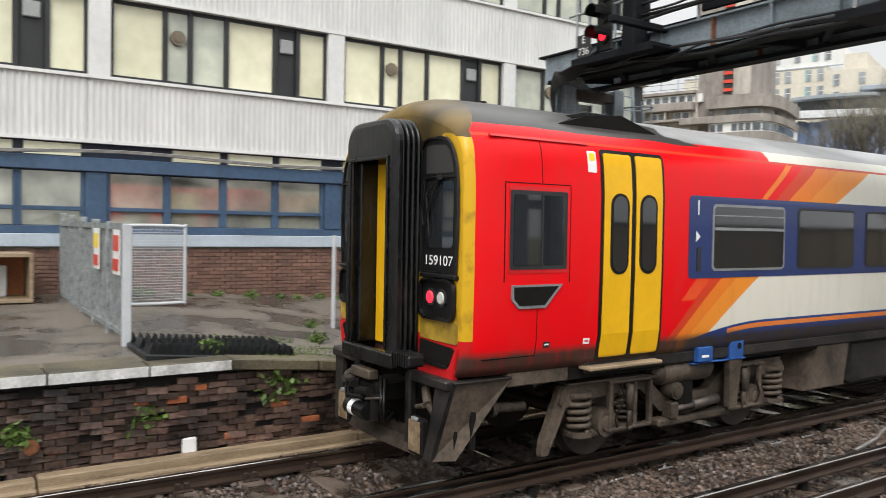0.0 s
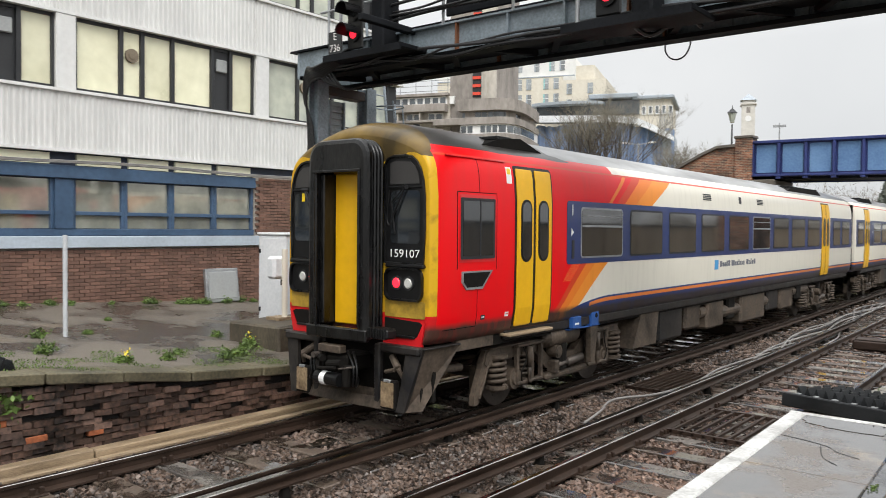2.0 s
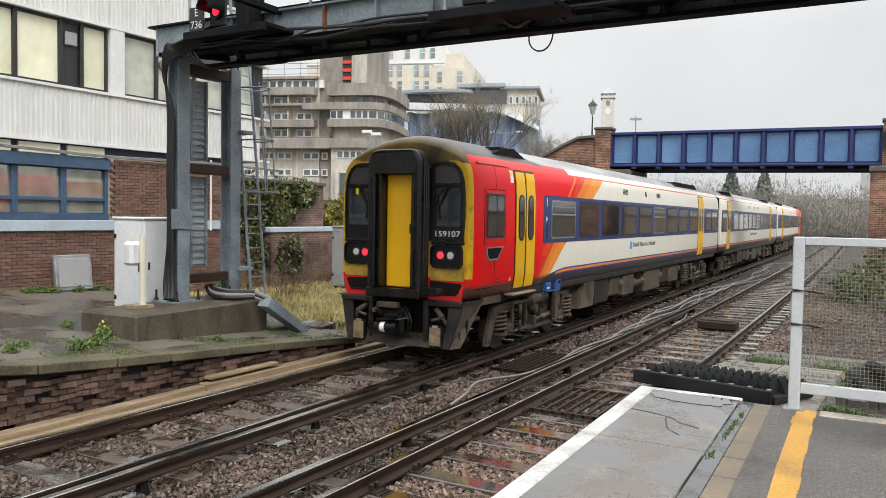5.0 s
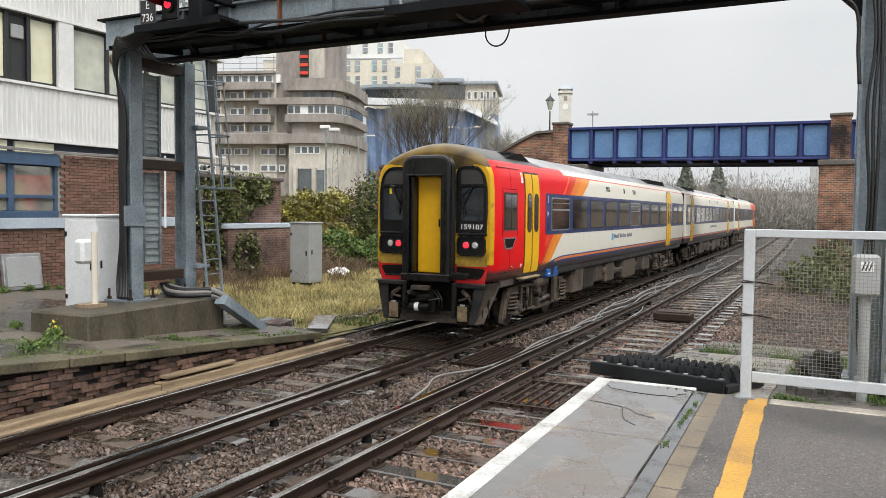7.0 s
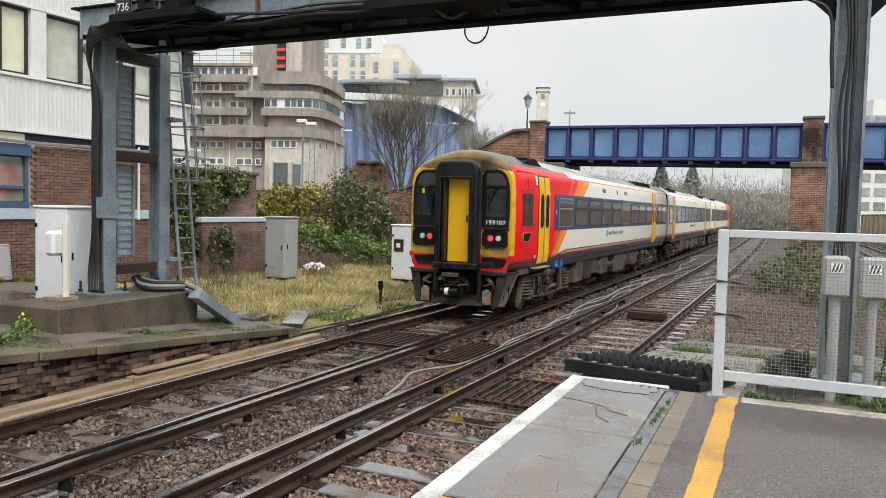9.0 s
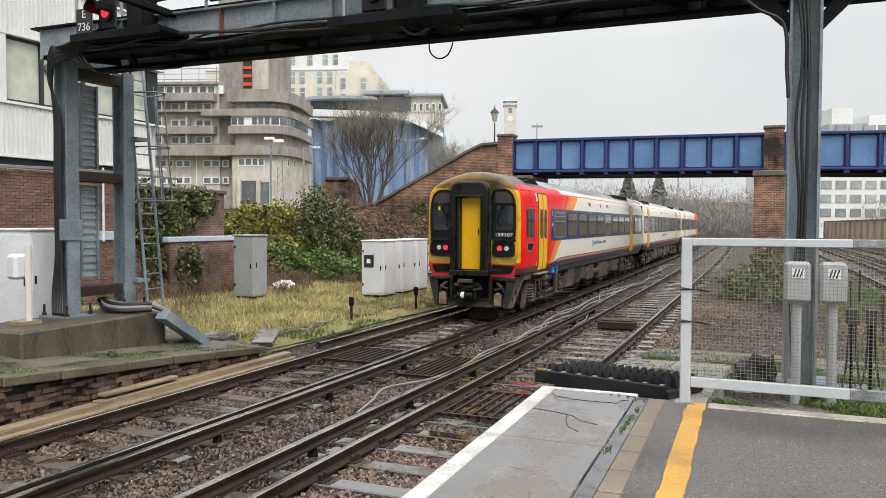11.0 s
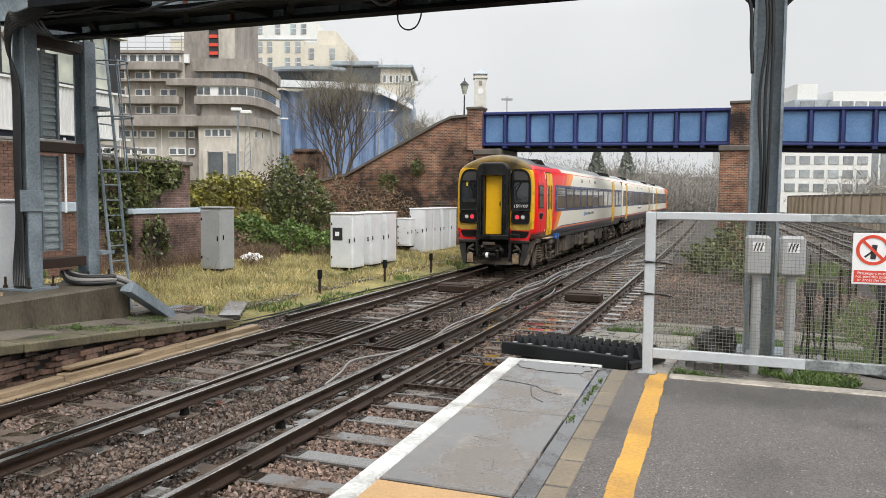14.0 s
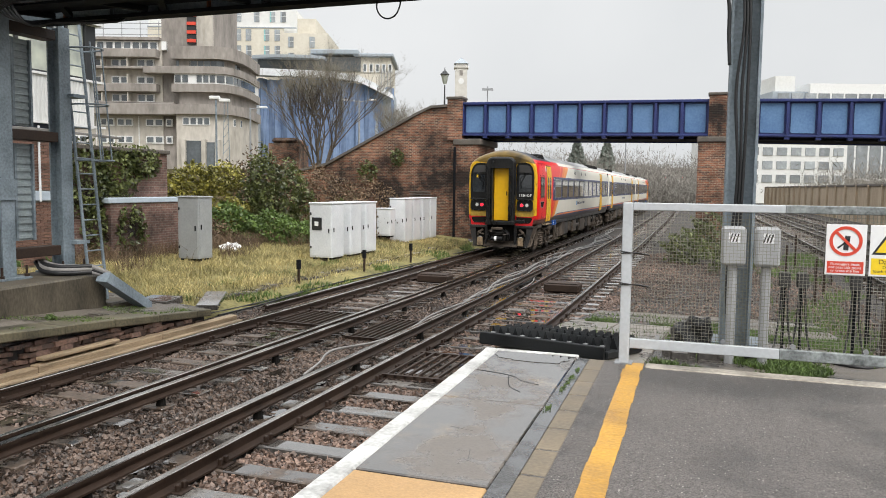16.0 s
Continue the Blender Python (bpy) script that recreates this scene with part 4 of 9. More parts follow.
# ---- the platform where the camera stands ----
def near_platform():
    root = thing("platform_near", "wet station platform with white edge, pale paving and tarmac", "platform", kind="structure")
    part("core", one(-1.90, -16, -0.4, 14, 7.36, 0.80), M["plinth"], root)
    # coping slabs with the white edge
    y = 7.42
    lens = [1.81, 1.66, 1.8, 1.8, 1.8, 1.8, 1.8, 1.8]
    for k, n in enumerate(lens):
        y2 = y - n
        part("paving_slab", one(-1.84, y2 + 0.02, 0.78, -1.05, y, 0.895 + 0.003 * (k % 2), bevel=0.008), M["wet_slab"] if y2 > 3.7 else M["tactile"], root)
        part("edge_slab", one(-1.98, y2 + 0.006, 0.76, -1.84, y, 0.90, bevel=0.012), M["white_line"], root, "worn white painted edge")
        y = y2
    part("end_line", one(-1.98, 7.42, 0.78, -1.04, 7.49, 0.902, bevel=0.008), M["white_line"], root, "worn white painted end line")
    part("gutter", one(-1.045, -7, 0.78, -0.935, 7.40, 0.888), M["gutter"], root)
    y = 7.36
    while y > -7:
        part("kerb_stone", one(-0.93, y - 0.44, 0.78, -0.775, y - 0.008, 0.899, bevel=0.008), M["kerb"], root)
        y -= 0.45
    part("tarmac", one(-0.93, -16, 0.78, 14, 7.36, 0.896), M["tarmac"], root)
    rng = random.Random(2)
    y = 7.34
    while y > -7:
        n = 0.28
        part("yellow_mark", one(-0.585 + rng.uniform(-0.008, 0.008), y - n, 0.89, -0.43 + rng.uniform(-0.008, 0.008), y - 0.002, 0.9005), M["yellow_line"], root, "worn yellow safety line")
        y -= n
    part("end_kerb", one(-0.5, 7.18, 0.78, 14, 7.36, 0.905, bevel=0.01), M["kerb_paint"], root)
    for pts in ([(-1.82, 6.55), (-1.62, 6.5), (-1.45, 6.42), (-1.36, 6.3), (-1.2, 6.22)], [(-1.5, 6.42), (-1.42, 6.1), (-1.3, 5.95)], [(-1.55, 4.9), (-1.38, 4.86)], [(-1.3, 4.5), (-1.26, 4.3)]):
        bm = bmesh.new()
        sweep(bm, [(x, y, 0.8955) for x, y in pts], 0.004, seg=4)
        part("crack", bm, M["win_black"], root)
    for cx, cy, rx, ry, seed in ((-1.42, 7.22, 0.36, 0.2, 1),):
        bm = bmesh.new()
        rim = []
        for k in range(40):
            a = 2 * math.pi * k / 40
            r = 1 + 0.45 * noise.noise((math.cos(a) * 1.6, math.sin(a) * 1.6, seed))  + 0.12 * noise.noise((math.cos(a) * 6, math.sin(a) * 6, seed))
            rim.append((cx + rx * r * math.cos(a), min(7.375, cy + ry * r * math.sin(a))))
        prism(bm, rim, "z", 0.892, 0.8995)
        part("puddle", bm, M["puddle"], root, "shallow puddle mirroring the sky")
    # the edge, its joints and lines follow the slight turn of the platform
    for o in root.children:
        if not o.name.startswith(("core", "tarmac", "end_kerb")):
            for v in o.data.vertices:
                v.co.x -= 0.027 * (v.co.y - 3.8)
    # ramp going down past the fence
    bm = bmesh.new()
    prism(bm, [(7.45, -0.4), (7.45, 0.82), (16.5, -0.05), (16.5, -0.4)], "x", -2.15, 1.9)
    part("ramp", bm, M["old_tarmac"], root)
    for k in range(4):
        for x0, x1 in ((-2.12, -1.36), (-1.34, -0.55)):
            y0, y1 = 7.6 + 1.3 * k, 8.88 + 1.3 * k
            bm = bmesh.new()
            zz = [0.82 - (y - 7.45) * 0.0961 for y in (y0, y1)]
            prism(bm, [(y0, zz[0] - 0.02), (y0, zz[0] + 0.025), (y1, zz[1] + 0.025 + 0.004 * (k % 2)), (y1, zz[1] - 0.02)], "x", x0, x1)
            part("ramp_slab", bm, M["ramp_concrete"], root, "pale worn concrete slab")
    return root


near_platform()


def trespass_guard(at, nx, ny, label, board=False):
    root = thing("trespass_guard", label, "trespass guard", "spiked rubber guards", at=at)
    w, d = 0.088, 0.24
    part("base", one(-0.04, -0.04, -0.03, nx * w + 0.04, ny * d + 0.04, 0.05, bevel=0.015), M["rubber_spike"], root)
    if board:
        part("front_board", one(-0.06, -0.11, -0.03, nx * w + 0.02, -0.05, 0.10, bevel=0.01), M["rubber_spike"], root)
        for i in range(0, nx, 2):
            part("fixing", one(i * w + 0.05, -0.06, 0.10, i * w + 0.09, -0.02, 0.108), M["phone_grey"], root)
    for j in range(ny):
        for i in range(nx):
            bm = bmesh.new()
            x, y = i * w + (w / 2 if j % 2 else 0) * 0.6, j * d
            prism(bm, [(x, 0.048), (x + w, 0.048), (x + w * 0.42, 0.165), (x + w * 0.36, 0.165)], "y", y + 0.02, y + 0.15)
            part("spike", bm, M["rubber_spike"], root)


trespass_guard(pose(-2.2, 8.02, 0.86, -5.4, 0, -14), 15, 4, "black spiked rubber trespass guard at the platform end", True)


def spans(a, b, n):
    return [a + (b - a) * i / n for i in range(n + 1)]


def wire_mesh(bm, x0, x1, z0, z1, pitch, r, y=0.0):
    n = int((x1 - x0) / pitch)
    for i in range(n + 1):
        x = x0 + (x1 - x0) * i / n
        box(bm, x - r, y - r, z0, x + r, y + r, z1)
    n = int((z1 - z0) / pitch)
    for i in range(n + 1):
        z = z0 + (z1 - z0) * i / n
        box(bm, x0, y - r + 0.003, z - r, x1, y + r + 0.003, z + r)


def gate_panel(root, x0, x1, z0, z1, split=None):
    ends = [(x0, x1, "grey_paint")] if split is None else [(x0, split, "grey_paint"), (split, x1, "weathered_galv")]
    for a, b, m in ends:
        label = "mottled galvanised rail" if m == "weathered_galv" else ""
        part("top_rail", one(a, -0.03, z1 - 0.07, b, 0.03, z1, bevel=0.006), M[m], root, label)
        part("bottom_rail", one(a, -0.03, z0, b, 0.03, z0 + 0.09, bevel=0.006), M[m], root, label)
    for x in spans(x0 + 0.25, x1 - 0.25, 4):
        bm = bmesh.new()
        rod(bm, (x, -0.035, z0 + 0.12), (x, -0.02, z0 + 0.12), 0.022, seg=10)
        part("mesh_clip", bm, M["galv"], root)
    bm = bmesh.new()
    wire_mesh(bm, x0, x1, z0 + 0.09, z1 - 0.07, 0.030, 0.0017)
    tagged(part("wire_mesh", bm, M["mesh_wire"], root, "fine welded wire mesh"), kind="stuff")


def platform_fence():
    root = thing("platform_fence", "pale grey steel mesh fence across the platform end", "fence", at=pose(0, 7.32, 0))
    for x in (-0.70, 2.15, 4.9, 7.6):
        part("post", one(x - 0.045, -0.045, 0.88, x + 0.045, 0.045, 2.385, bevel=0.008), M["grey_paint"], root)
        part("foot_plate", one(x - 0.08, -0.08, 0.895, x + 0.08, 0.08, 0.91), M["galv"], root)
    gate_panel(root, -0.655, 2.105, 1.045, 2.385, 0.62)
    gate_panel(root, 2.195, 4.855, 1.045, 2.385)
    gate_panel(root, 4.945, 7.555, 1.045, 2.385)
    for z in (1.63, 1.92):
        bm = bmesh.new()
        sweep(bm, [(-0.75, -0.05, z), (-0.6, -0.052, z + 0.01), (-0.5, -0.03, z - 0.01), (-0.75, -0.06, z + 0.02)], 0.006)
        part("cable_tie", bm, M["cable"], root, "black cable tie")


platform_fence()


def disc(bm, x, y, z, r, r_in, y2, seg=28, slot=0):
    """A flat ring or disc facing the camera's side of the fence."""
    outer = [bm.verts.new((x + r * math.cos(2 * math.pi * k / seg), y, z + r * math.sin(2 * math.pi * k / seg))) for k in range(seg)]
    if r_in:
        inner = [bm.verts.new((x + r_in * math.cos(2 * math.pi * k / seg), y, z + r_in * math.sin(2 * math.pi * k / seg))) for k in range(seg)]
        for k in range(seg):
            bm.faces.new((outer[k], outer[(k + 1) % seg], inner[(k + 1) % seg], inner[k]))
    else:
        bm.faces.new(outer)
    geom = bmesh.ops.extrude_face_region(bm, geom=list(bm.faces))
    bmesh.ops.translate(bm, vec=(0, y2 - y, 0), verts=[v for v in geom["geom"] if isinstance(v, bmesh.types.BMVert)])


def fence_signs():
    root = thing("warning_sign", "white sign with red prohibition ring and red text panel", "sign", "signs on the fence", at=pose(1.09, 7.265, 2.02))
    part("plate", one(-0.15, -0.004, -0.21, 0.155, 0.004, 0.215, bevel=0.002), M["sign_white"], root)
    bm = bmesh.new()
    disc(bm, 0, -0.004, 0.075, 0.125, 0.1, -0.008)
    part("ring", bm, M["sign_red"], root)
    part("slash", one(-0.11, -0.0085, -0.011, 0.11, -0.005, 0.011, m=pose(0, 0, 0.075, 0, 45, 0)), M["sign_red"], root)
    part("symbol", one(-0.02, -0.0075, 0.0, 0.02, -0.005, 0.12, bevel=0.002, m=pose(0, 0, 0, 0, 6, 0)), M["win_black"], root)
    part("symbol", one(-0.055, -0.0075, 0.02, 0.055, -0.005, 0.035, m=pose(0, 0, 0.03, 0, -40, 0)), M["win_black"], root)
    part("text_panel", one(-0.135, -0.006, -0.195, 0.14, -0.0045, -0.095, bevel=0.001), M["sign_red"], root)
    for k, line in enumerate(("Passengers must", "not pass this point", "or cross the line")):
        lettering("text", line, 0.033, pose(0.0, -0.0065, -0.118 - 0.028 * k, 90, 0, 0), M["sign_white"], root, depth=0.0005)
    root = thing("warning_sign", "white sign with yellow warning triangle and yellow text panel", "sign", "signs on the fence", at=pose(1.42, 7.265, 2.02))
    part("plate", one(-0.15, -0.004, -0.21, 0.155, 0.004, 0.215, bevel=0.002), M["sign_white"], root)
    bm = bmesh.new()
    prism(bm, [(-0.135, -0.03), (0.135, -0.03), (0, 0.19)], "y", -0.0055, -0.0042)
    part("triangle", bm, M["win_black"], root)
    bm = bmesh.new()
    prism(bm, [(-0.105, -0.012), (0.105, -0.012), (0, 0.155)], "y", -0.0068, -0.0052)
    part("triangle", bm, M["sign_yellow"], root)
    bm = bmesh.new()
    prism(bm, [(0.02, 0.12), (-0.03, 0.055), (-0.002, 0.06), (-0.02, 0.0), (0.035, 0.075), (0.005, 0.07)], "y", -0.008, -0.0066)
    part("symbol", bm, M["win_black"], root)
    part("text_panel", one(-0.135, -0.006, -0.195, 0.14, -0.0045, -0.06, bevel=0.001), M["sign_yellow"], root)
    lettering("text", "Danger", 0.055, pose(0.0, -0.0065, -0.09, 90, 0, 0), M["win_black"], root, depth=0.0005)
    for k, line in enumerate(("Do not", "touch the live rail")):
        lettering("text", line, 0.034, pose(0.0, -0.0065, -0.135 - 0.032 * k, 90, 0, 0), M["win_black"], root, depth=0.0005)


fence_signs()


# ---- the train ----
CAR_L, CAR_PITCH = 22.3, 22.95
PROFILE = [(1.24, 1.12), (1.31, 1.22), (1.345, 1.45), (1.355, 2.1), (1.35, 2.9), (1.325, 3.2), (1.305, 3.31), (1.27, 3.40), (1.228, 3.47), (1.17, 3.53), (1.095, 3.585), (1.0, 3.645), (0.87, 3.708), (0.72, 3.77), (0.55, 3.825), (0.38, 3.87), (0.19, 3.9), (0.0, 3.91)]
CAB_FACE = -0.07
CARRIAGES, WHEELS = [], []


def side_x(z):
    for (a, p), (b, q) in zip(PROFILE, PROFILE[1:]):
        if p <= z <= q:
            return a + (b - a) * (z - p) / (q - p)
    return PROFILE[0][0]


def side_patch(sgn, y0, y1, z0, z1, off, r=0.0, thick=0.03):
    """A panel that follows the carriage side, with rounded corners."""
    bm = bmesh.new()
    zs = {z0, z1}
    for _, z in PROFILE:
        if z0 < z < z1:
            zs.add(z)
    if r:
        for k in range(1, 6):
            a = r * (1 - math.cos(k * math.pi / 10))
            zs |= {z0 + a, z1 - a}
    zs = sorted(zs)
    ring_l, ring_r, back_l, back_r = [], [], [], []
    for z in zs:
        e = min(z - z0, z1 - z)
        inset = r - math.sqrt(max(0, r * r - (r - e) ** 2)) if r and e < r else 0
        x = sgn * (side_x(z) + off)
        xb = sgn * (side_x(z) + off - thick)
        ring_l.append(bm.verts.new((x, y0 + inset, z)))
        ring_r.append(bm.verts.new((x, y1 - inset, z)))
        back_l.append(bm.verts.new((xb, y0 + inset, z)))
        back_r.append(bm.verts.new((xb, y1 - inset, z)))
    for i in range(len(zs) - 1):
        bm.faces.new((ring_l[i], ring_r[i], ring_r[i + 1], ring_l[i + 1]))
        bm.faces.new((back_l[i], ring_l[i], ring_l[i + 1], back_l[i + 1]))
        bm.faces.new((ring_r[i], back_r[i], back_r[i + 1], ring_r[i + 1]))
    bm.faces.new((ring_l[0], back_l[0], back_r[0], ring_r[0]))
    bm.faces.new((ring_l[-1], ring_r[-1], back_r[-1], back_l[-1]))
    bmesh.ops.recalc_face_normals(bm, faces=bm.faces)
    return bm


def body_shell(root, material, cab):
    if cab:
        st = [(-0.07, 0.925, 0.20), (-0.045, 0.944, 0.15), (-0.01, 0.957, 0.11), (0.06, 0.972, 0.07), (0.15, 0.985, 0.042), (0.27, 0.995, 0.02), (0.42, 1.0, 0.006), (0.7, 1.0, 0.0)]
    else:
        st = [(0.0, 0.985, 0.03), (0.06, 1.0, 0.0)]
    st += [(CAR_L / 2, 1, 0), (CAR_L - 0.06, 1.0, 0.0), (CAR_L, 0.985, 0.03)]
    prof = PROFILE + [(-a, b) for a, b in PROFILE[-2::-1]]
    bm = bmesh.new()
    rings = []
    for y, s, drop in st:
        rings.append([bm.verts.new((a * s, y, b - drop * max(0, (b - 3.1) / 0.73))) for a, b in prof])
    for a, b in zip(rings, rings[1:]):
        for k in range(len(prof) - 1):
            bm.faces.new((a[k], b[k], b[k + 1], a[k + 1]))
        bm.faces.new((a[-1], b[-1], b[0], a[0]))
    bm.faces.new(rings[0])
    bm.faces.new(rings[-1][::-1])
    bmesh.ops.recalc_face_normals(bm, faces=bm.faces)
    ob = part("body_shell", bm, material, root)
    ob.data.polygons.foreach_set("use_smooth", [len(p.vertices) == 4 and abs(p.normal.z) < 0.999 for p in ob.data.polygons])
    return ob


def door_pair(root, sgn, y0):
    part("door_seal", side_patch(sgn, y0 - 0.045, y0 + 0.925, 1.17, 3.37, 0.004, 0.05), M["black"], root)
    for a, b in ((0.0, 0.40), (0.475, 0.88)):
        leaf = part("door_leaf", side_patch(sgn, y0 + a, y0 + b, 1.2, 3.33, 0.016, 0.03), M["yellow"], root, "yellow sliding door leaf")
        c = y0 + (a + b) / 2 + (0.02 if a == 0 else -0.02)
        part("window_seal", side_patch(sgn, c - 0.135, c + 0.135, 2.07, 2.92, 0.022, 0.13), M["black"], leaf)
        part("window_pane", side_patch(sgn, c - 0.105, c + 0.105, 2.1, 2.89, 0.026, 0.10), M["train_glass"], leaf)


def window_unit(root, sgn, y0, y1, hopper=False):
    part("window_frame", side_patch(sgn, y0 - 0.03, y1 + 0.03, 2.08, 2.86, 0.012, 0.07), M["win_black"] if not hopper else M["galv"], root)
    part("window_pane", side_patch(sgn, y0, y1, 2.11, 2.83, 0.016, 0.05), M["train_glass"], root)
    if hopper:
        part("window_bar", side_patch(sgn, y0, y1, 2.555, 2.59, 0.026), M["galv"], root)
        part("window_bar", side_patch(sgn, y0, y1, 2.72, 2.735, 0.022), M["galv"], root)


def coil(root, x, y, z0, z1, r, turns, wire):
    bm = bmesh.new()
    n = turns * 8
    sweep(bm, [(x + r * math.cos(k * math.pi / 4), y + r * math.sin(k * math.pi / 4), z0 + (z1 - z0) * k / n) for k in range(n + 1)][::2], wire, seg=6)
    part("coil_spring", bm, M["under"], root, smooth=True)
    bm = bmesh.new()
    rod(bm, (x, y, z0 - 0.05), (x, y, z0), r + 0.035, seg=14)
    rod(bm, (x, y, z1), (x, y, z1 + 0.04), r + 0.03, seg=14)
    part("spring_cup", bm, M["under"], root)


def bogie(root, y, sign):
    half = 1.34
    part("bolster", one(-0.98, y - 0.25, 0.45, 0.98, y + 0.25, 0.74, bevel=0.03), M["under_dark"], root)
    for s in (-1, 1):
        x0, x1 = sorted((s * 0.96, s * 1.08))
        # cranked side frame with a rounded outer end over each axle
        bm = bmesh.new()
        prof = [(y - 2.02, 0.70), (y - 1.98, 0.84), (y - 1.88, 0.90), (y - 0.72, 0.88), (y - 0.4, 0.62), (y + 0.4, 0.62), (y + 0.72, 0.88), (y + 1.78, 0.90), (y + 1.92, 0.85), (y + 1.98, 0.72),
                (y + 1.9, 0.62), (y + 1.7, 0.68), (y + 0.8, 0.74), (y + 0.45, 0.44), (y - 0.45, 0.44), (y - 0.8, 0.74), (y - 1.7, 0.70), (y - 1.95, 0.64)]
        prism(bm, prof, "x", x0, x1)
        part("side_frame", bm, M["under"], root)
        part("frame_flange", one(min(s * 0.93, s * 1.15), y - 1.95, 0.895, max(s * 0.93, s * 1.15), y - 0.74, 0.915, bevel=0.005), M["under"], root)
        part("frame_flange", one(min(s * 0.93, s * 1.15), y + 0.74, 0.895, max(s * 0.93, s * 1.15), y + 1.8, 0.915, bevel=0.005), M["under"], root)
        for w in (-half, half):
            c = y + w
            e = -1 if w < 0 else 1
            bm = bmesh.new()
            rod(bm, (s * 0.9, c, 0.42), (s * 1.12, c, 0.42), 0.17, 0.15, seg=16)
            rod(bm, (s * 1.12, c, 0.42), (s * 1.15, c, 0.42), 0.10, 0.09, seg=12)
            part("axle_box", bm, M["under"], root)
            part("axle_arm", one(x0, c - 0.45, 0.27, s * 1.08 if s > 0 else x1, c + 0.45, 0.36, bevel=0.03), M["under"], root)
            coil(root, s * 1.06, c + e * 0.38, 0.38, 0.76, 0.125, 5, 0.030)
            coil(root, s * 1.06, c - e * 0.30, 0.40, 0.72, 0.085, 5, 0.020)
            # open bracket frame on the inner side of each axle
            q0, q1 = sorted((c + e * 0.02, c - e * 0.66))
            for q in (q0, (q0 + q1) / 2 + 0.04, q1 - 0.05):
                part("hanger", one(min(s * 1.10, s * 1.17), q, 0.36, max(s * 1.10, s * 1.17), q + 0.055, 0.88, bevel=0.012), M["under"], root)
            part("hanger_foot", one(min(s * 1.08, s * 1.18), q0, 0.33, max(s * 1.08, s * 1.18), q1, 0.375, bevel=0.012), M["under"], root)
            part("hanger_head", one(min(s * 1.08, s * 1.19), q0 - 0.02, 0.86, max(s * 1.08, s * 1.19), q1 + 0.02, 0.90, bevel=0.01), M["under"], root)
            bm = bmesh.new()
            m = (q0 + q1) / 2 - 0.06
            rod(bm, (s * 1.19, m, 0.34), (s * 1.19, m, 0.58), 0.030, seg=10)
            rod(bm, (s * 1.19, m, 0.56), (s * 1.19, m, 0.84), 0.040, seg=10)
            rod(bm, (s * 1.12, m, 0.36), (s * 1.22, m, 0.36), 0.028, seg=8)
            rod(bm, (s * 1.12, m, 0.82), (s * 1.22, m, 0.82), 0.028, seg=8)
            part("damper", bm, M["under"], root, smooth=True)
            part("brake_block", one(min(s * 0.7, s * 0.82), c + e * 0.46, 0.25, max(s * 0.7, s * 0.82), c + e * 0.54, 0.62, bevel=0.02), M["under"], root)
            bm = bmesh.new()
            sweep(bm, [(s * 1.18, c - e * 0.1, 0.86), (s * 1.2, c - e * 0.16, 0.7), (s * 1.19, c - e * 0.05, 0.5), (s * 1.16, c - e * 0.12, 0.34)], 0.010, seg=5)
            part("brake_hose", bm, M["under_dark"], root)
        # spring beam, lateral damper and end fittings between the axles
        part("spring_plank", one(min(s * 1.0, s * 1.16), y - 0.55, 0.27, max(s * 1.0, s * 1.16), y + 0.75, 0.37, bevel=0.03), M["under"], root)
        bm = bmesh.new()
        rod(bm, (s * 0.95, y - 0.1, 0.40), (s * 0.95, y - 0.1, 0.98), 0.24, seg=18)
        part("air_spring", bm, M["under_dark"], root)
        bm = bmesh.new()
        rod(bm, (s * 1.05, y - 0.32, 0.69), (s * 1.22, y - 0.32, 0.69), 0.10, 0.10, seg=16)
        rod(bm, (s * 1.22, y - 0.32, 0.69), (s * 1.235, y - 0.32, 0.69), 0.075, 0.07, seg=16)
        part("reservoir_end", bm, M["under"], root)
        bm = bmesh.new()
        rod(bm, (s * 1.17, y - 0.3, 0.47), (s * 1.17, y + 0.05, 0.49), 0.035, seg=10)
        rod(bm, (s * 1.17, y + 0.02, 0.485), (s * 1.17, y + 0.45, 0.52), 0.06, seg=12)
        part("yaw_damper", bm, M["wheel"], root, "dull grey hydraulic damper", smooth=True)
        part("damper_bracket", one(min(s * 1.05, s * 1.22), y - 0.40, 0.36, max(s * 1.05, s * 1.22), y - 0.28, 0.56, bevel=0.02), M["under"], root)
    for w in (-half, half):
        bm = bmesh.new()
        for s in (-1, 1):
            rod(bm, (s * 0.685, 0, 0), (s * 0.815, 0, 0), 0.42, seg=28)
            rod(bm, (s * 0.66, 0, 0), (s * 0.69, 0, 0), 0.45, seg=28)
            rod(bm, (s * 0.81, 0, 0), (s * 0.85, 0, 0), 0.13, seg=14)
            for k in range(6):
                a = k * math.pi / 3
                box(bm, s * 0.81, -0.03 + 0.26 * math.cos(a), -0.03 + 0.26 * math.sin(a), s * 0.822, 0.03 + 0.26 * math.cos(a), 0.03 + 0.26 * math.sin(a))
        rod(bm, (-0.7, 0, 0), (0.7, 0, 0), 0.08, seg=10)
        ws = part("wheelset", bm, M["wheel"], root)
        ws.location = (0, y + w, 0.42)
        WHEELS.append((ws, (0, y + w, 0.42), sign))


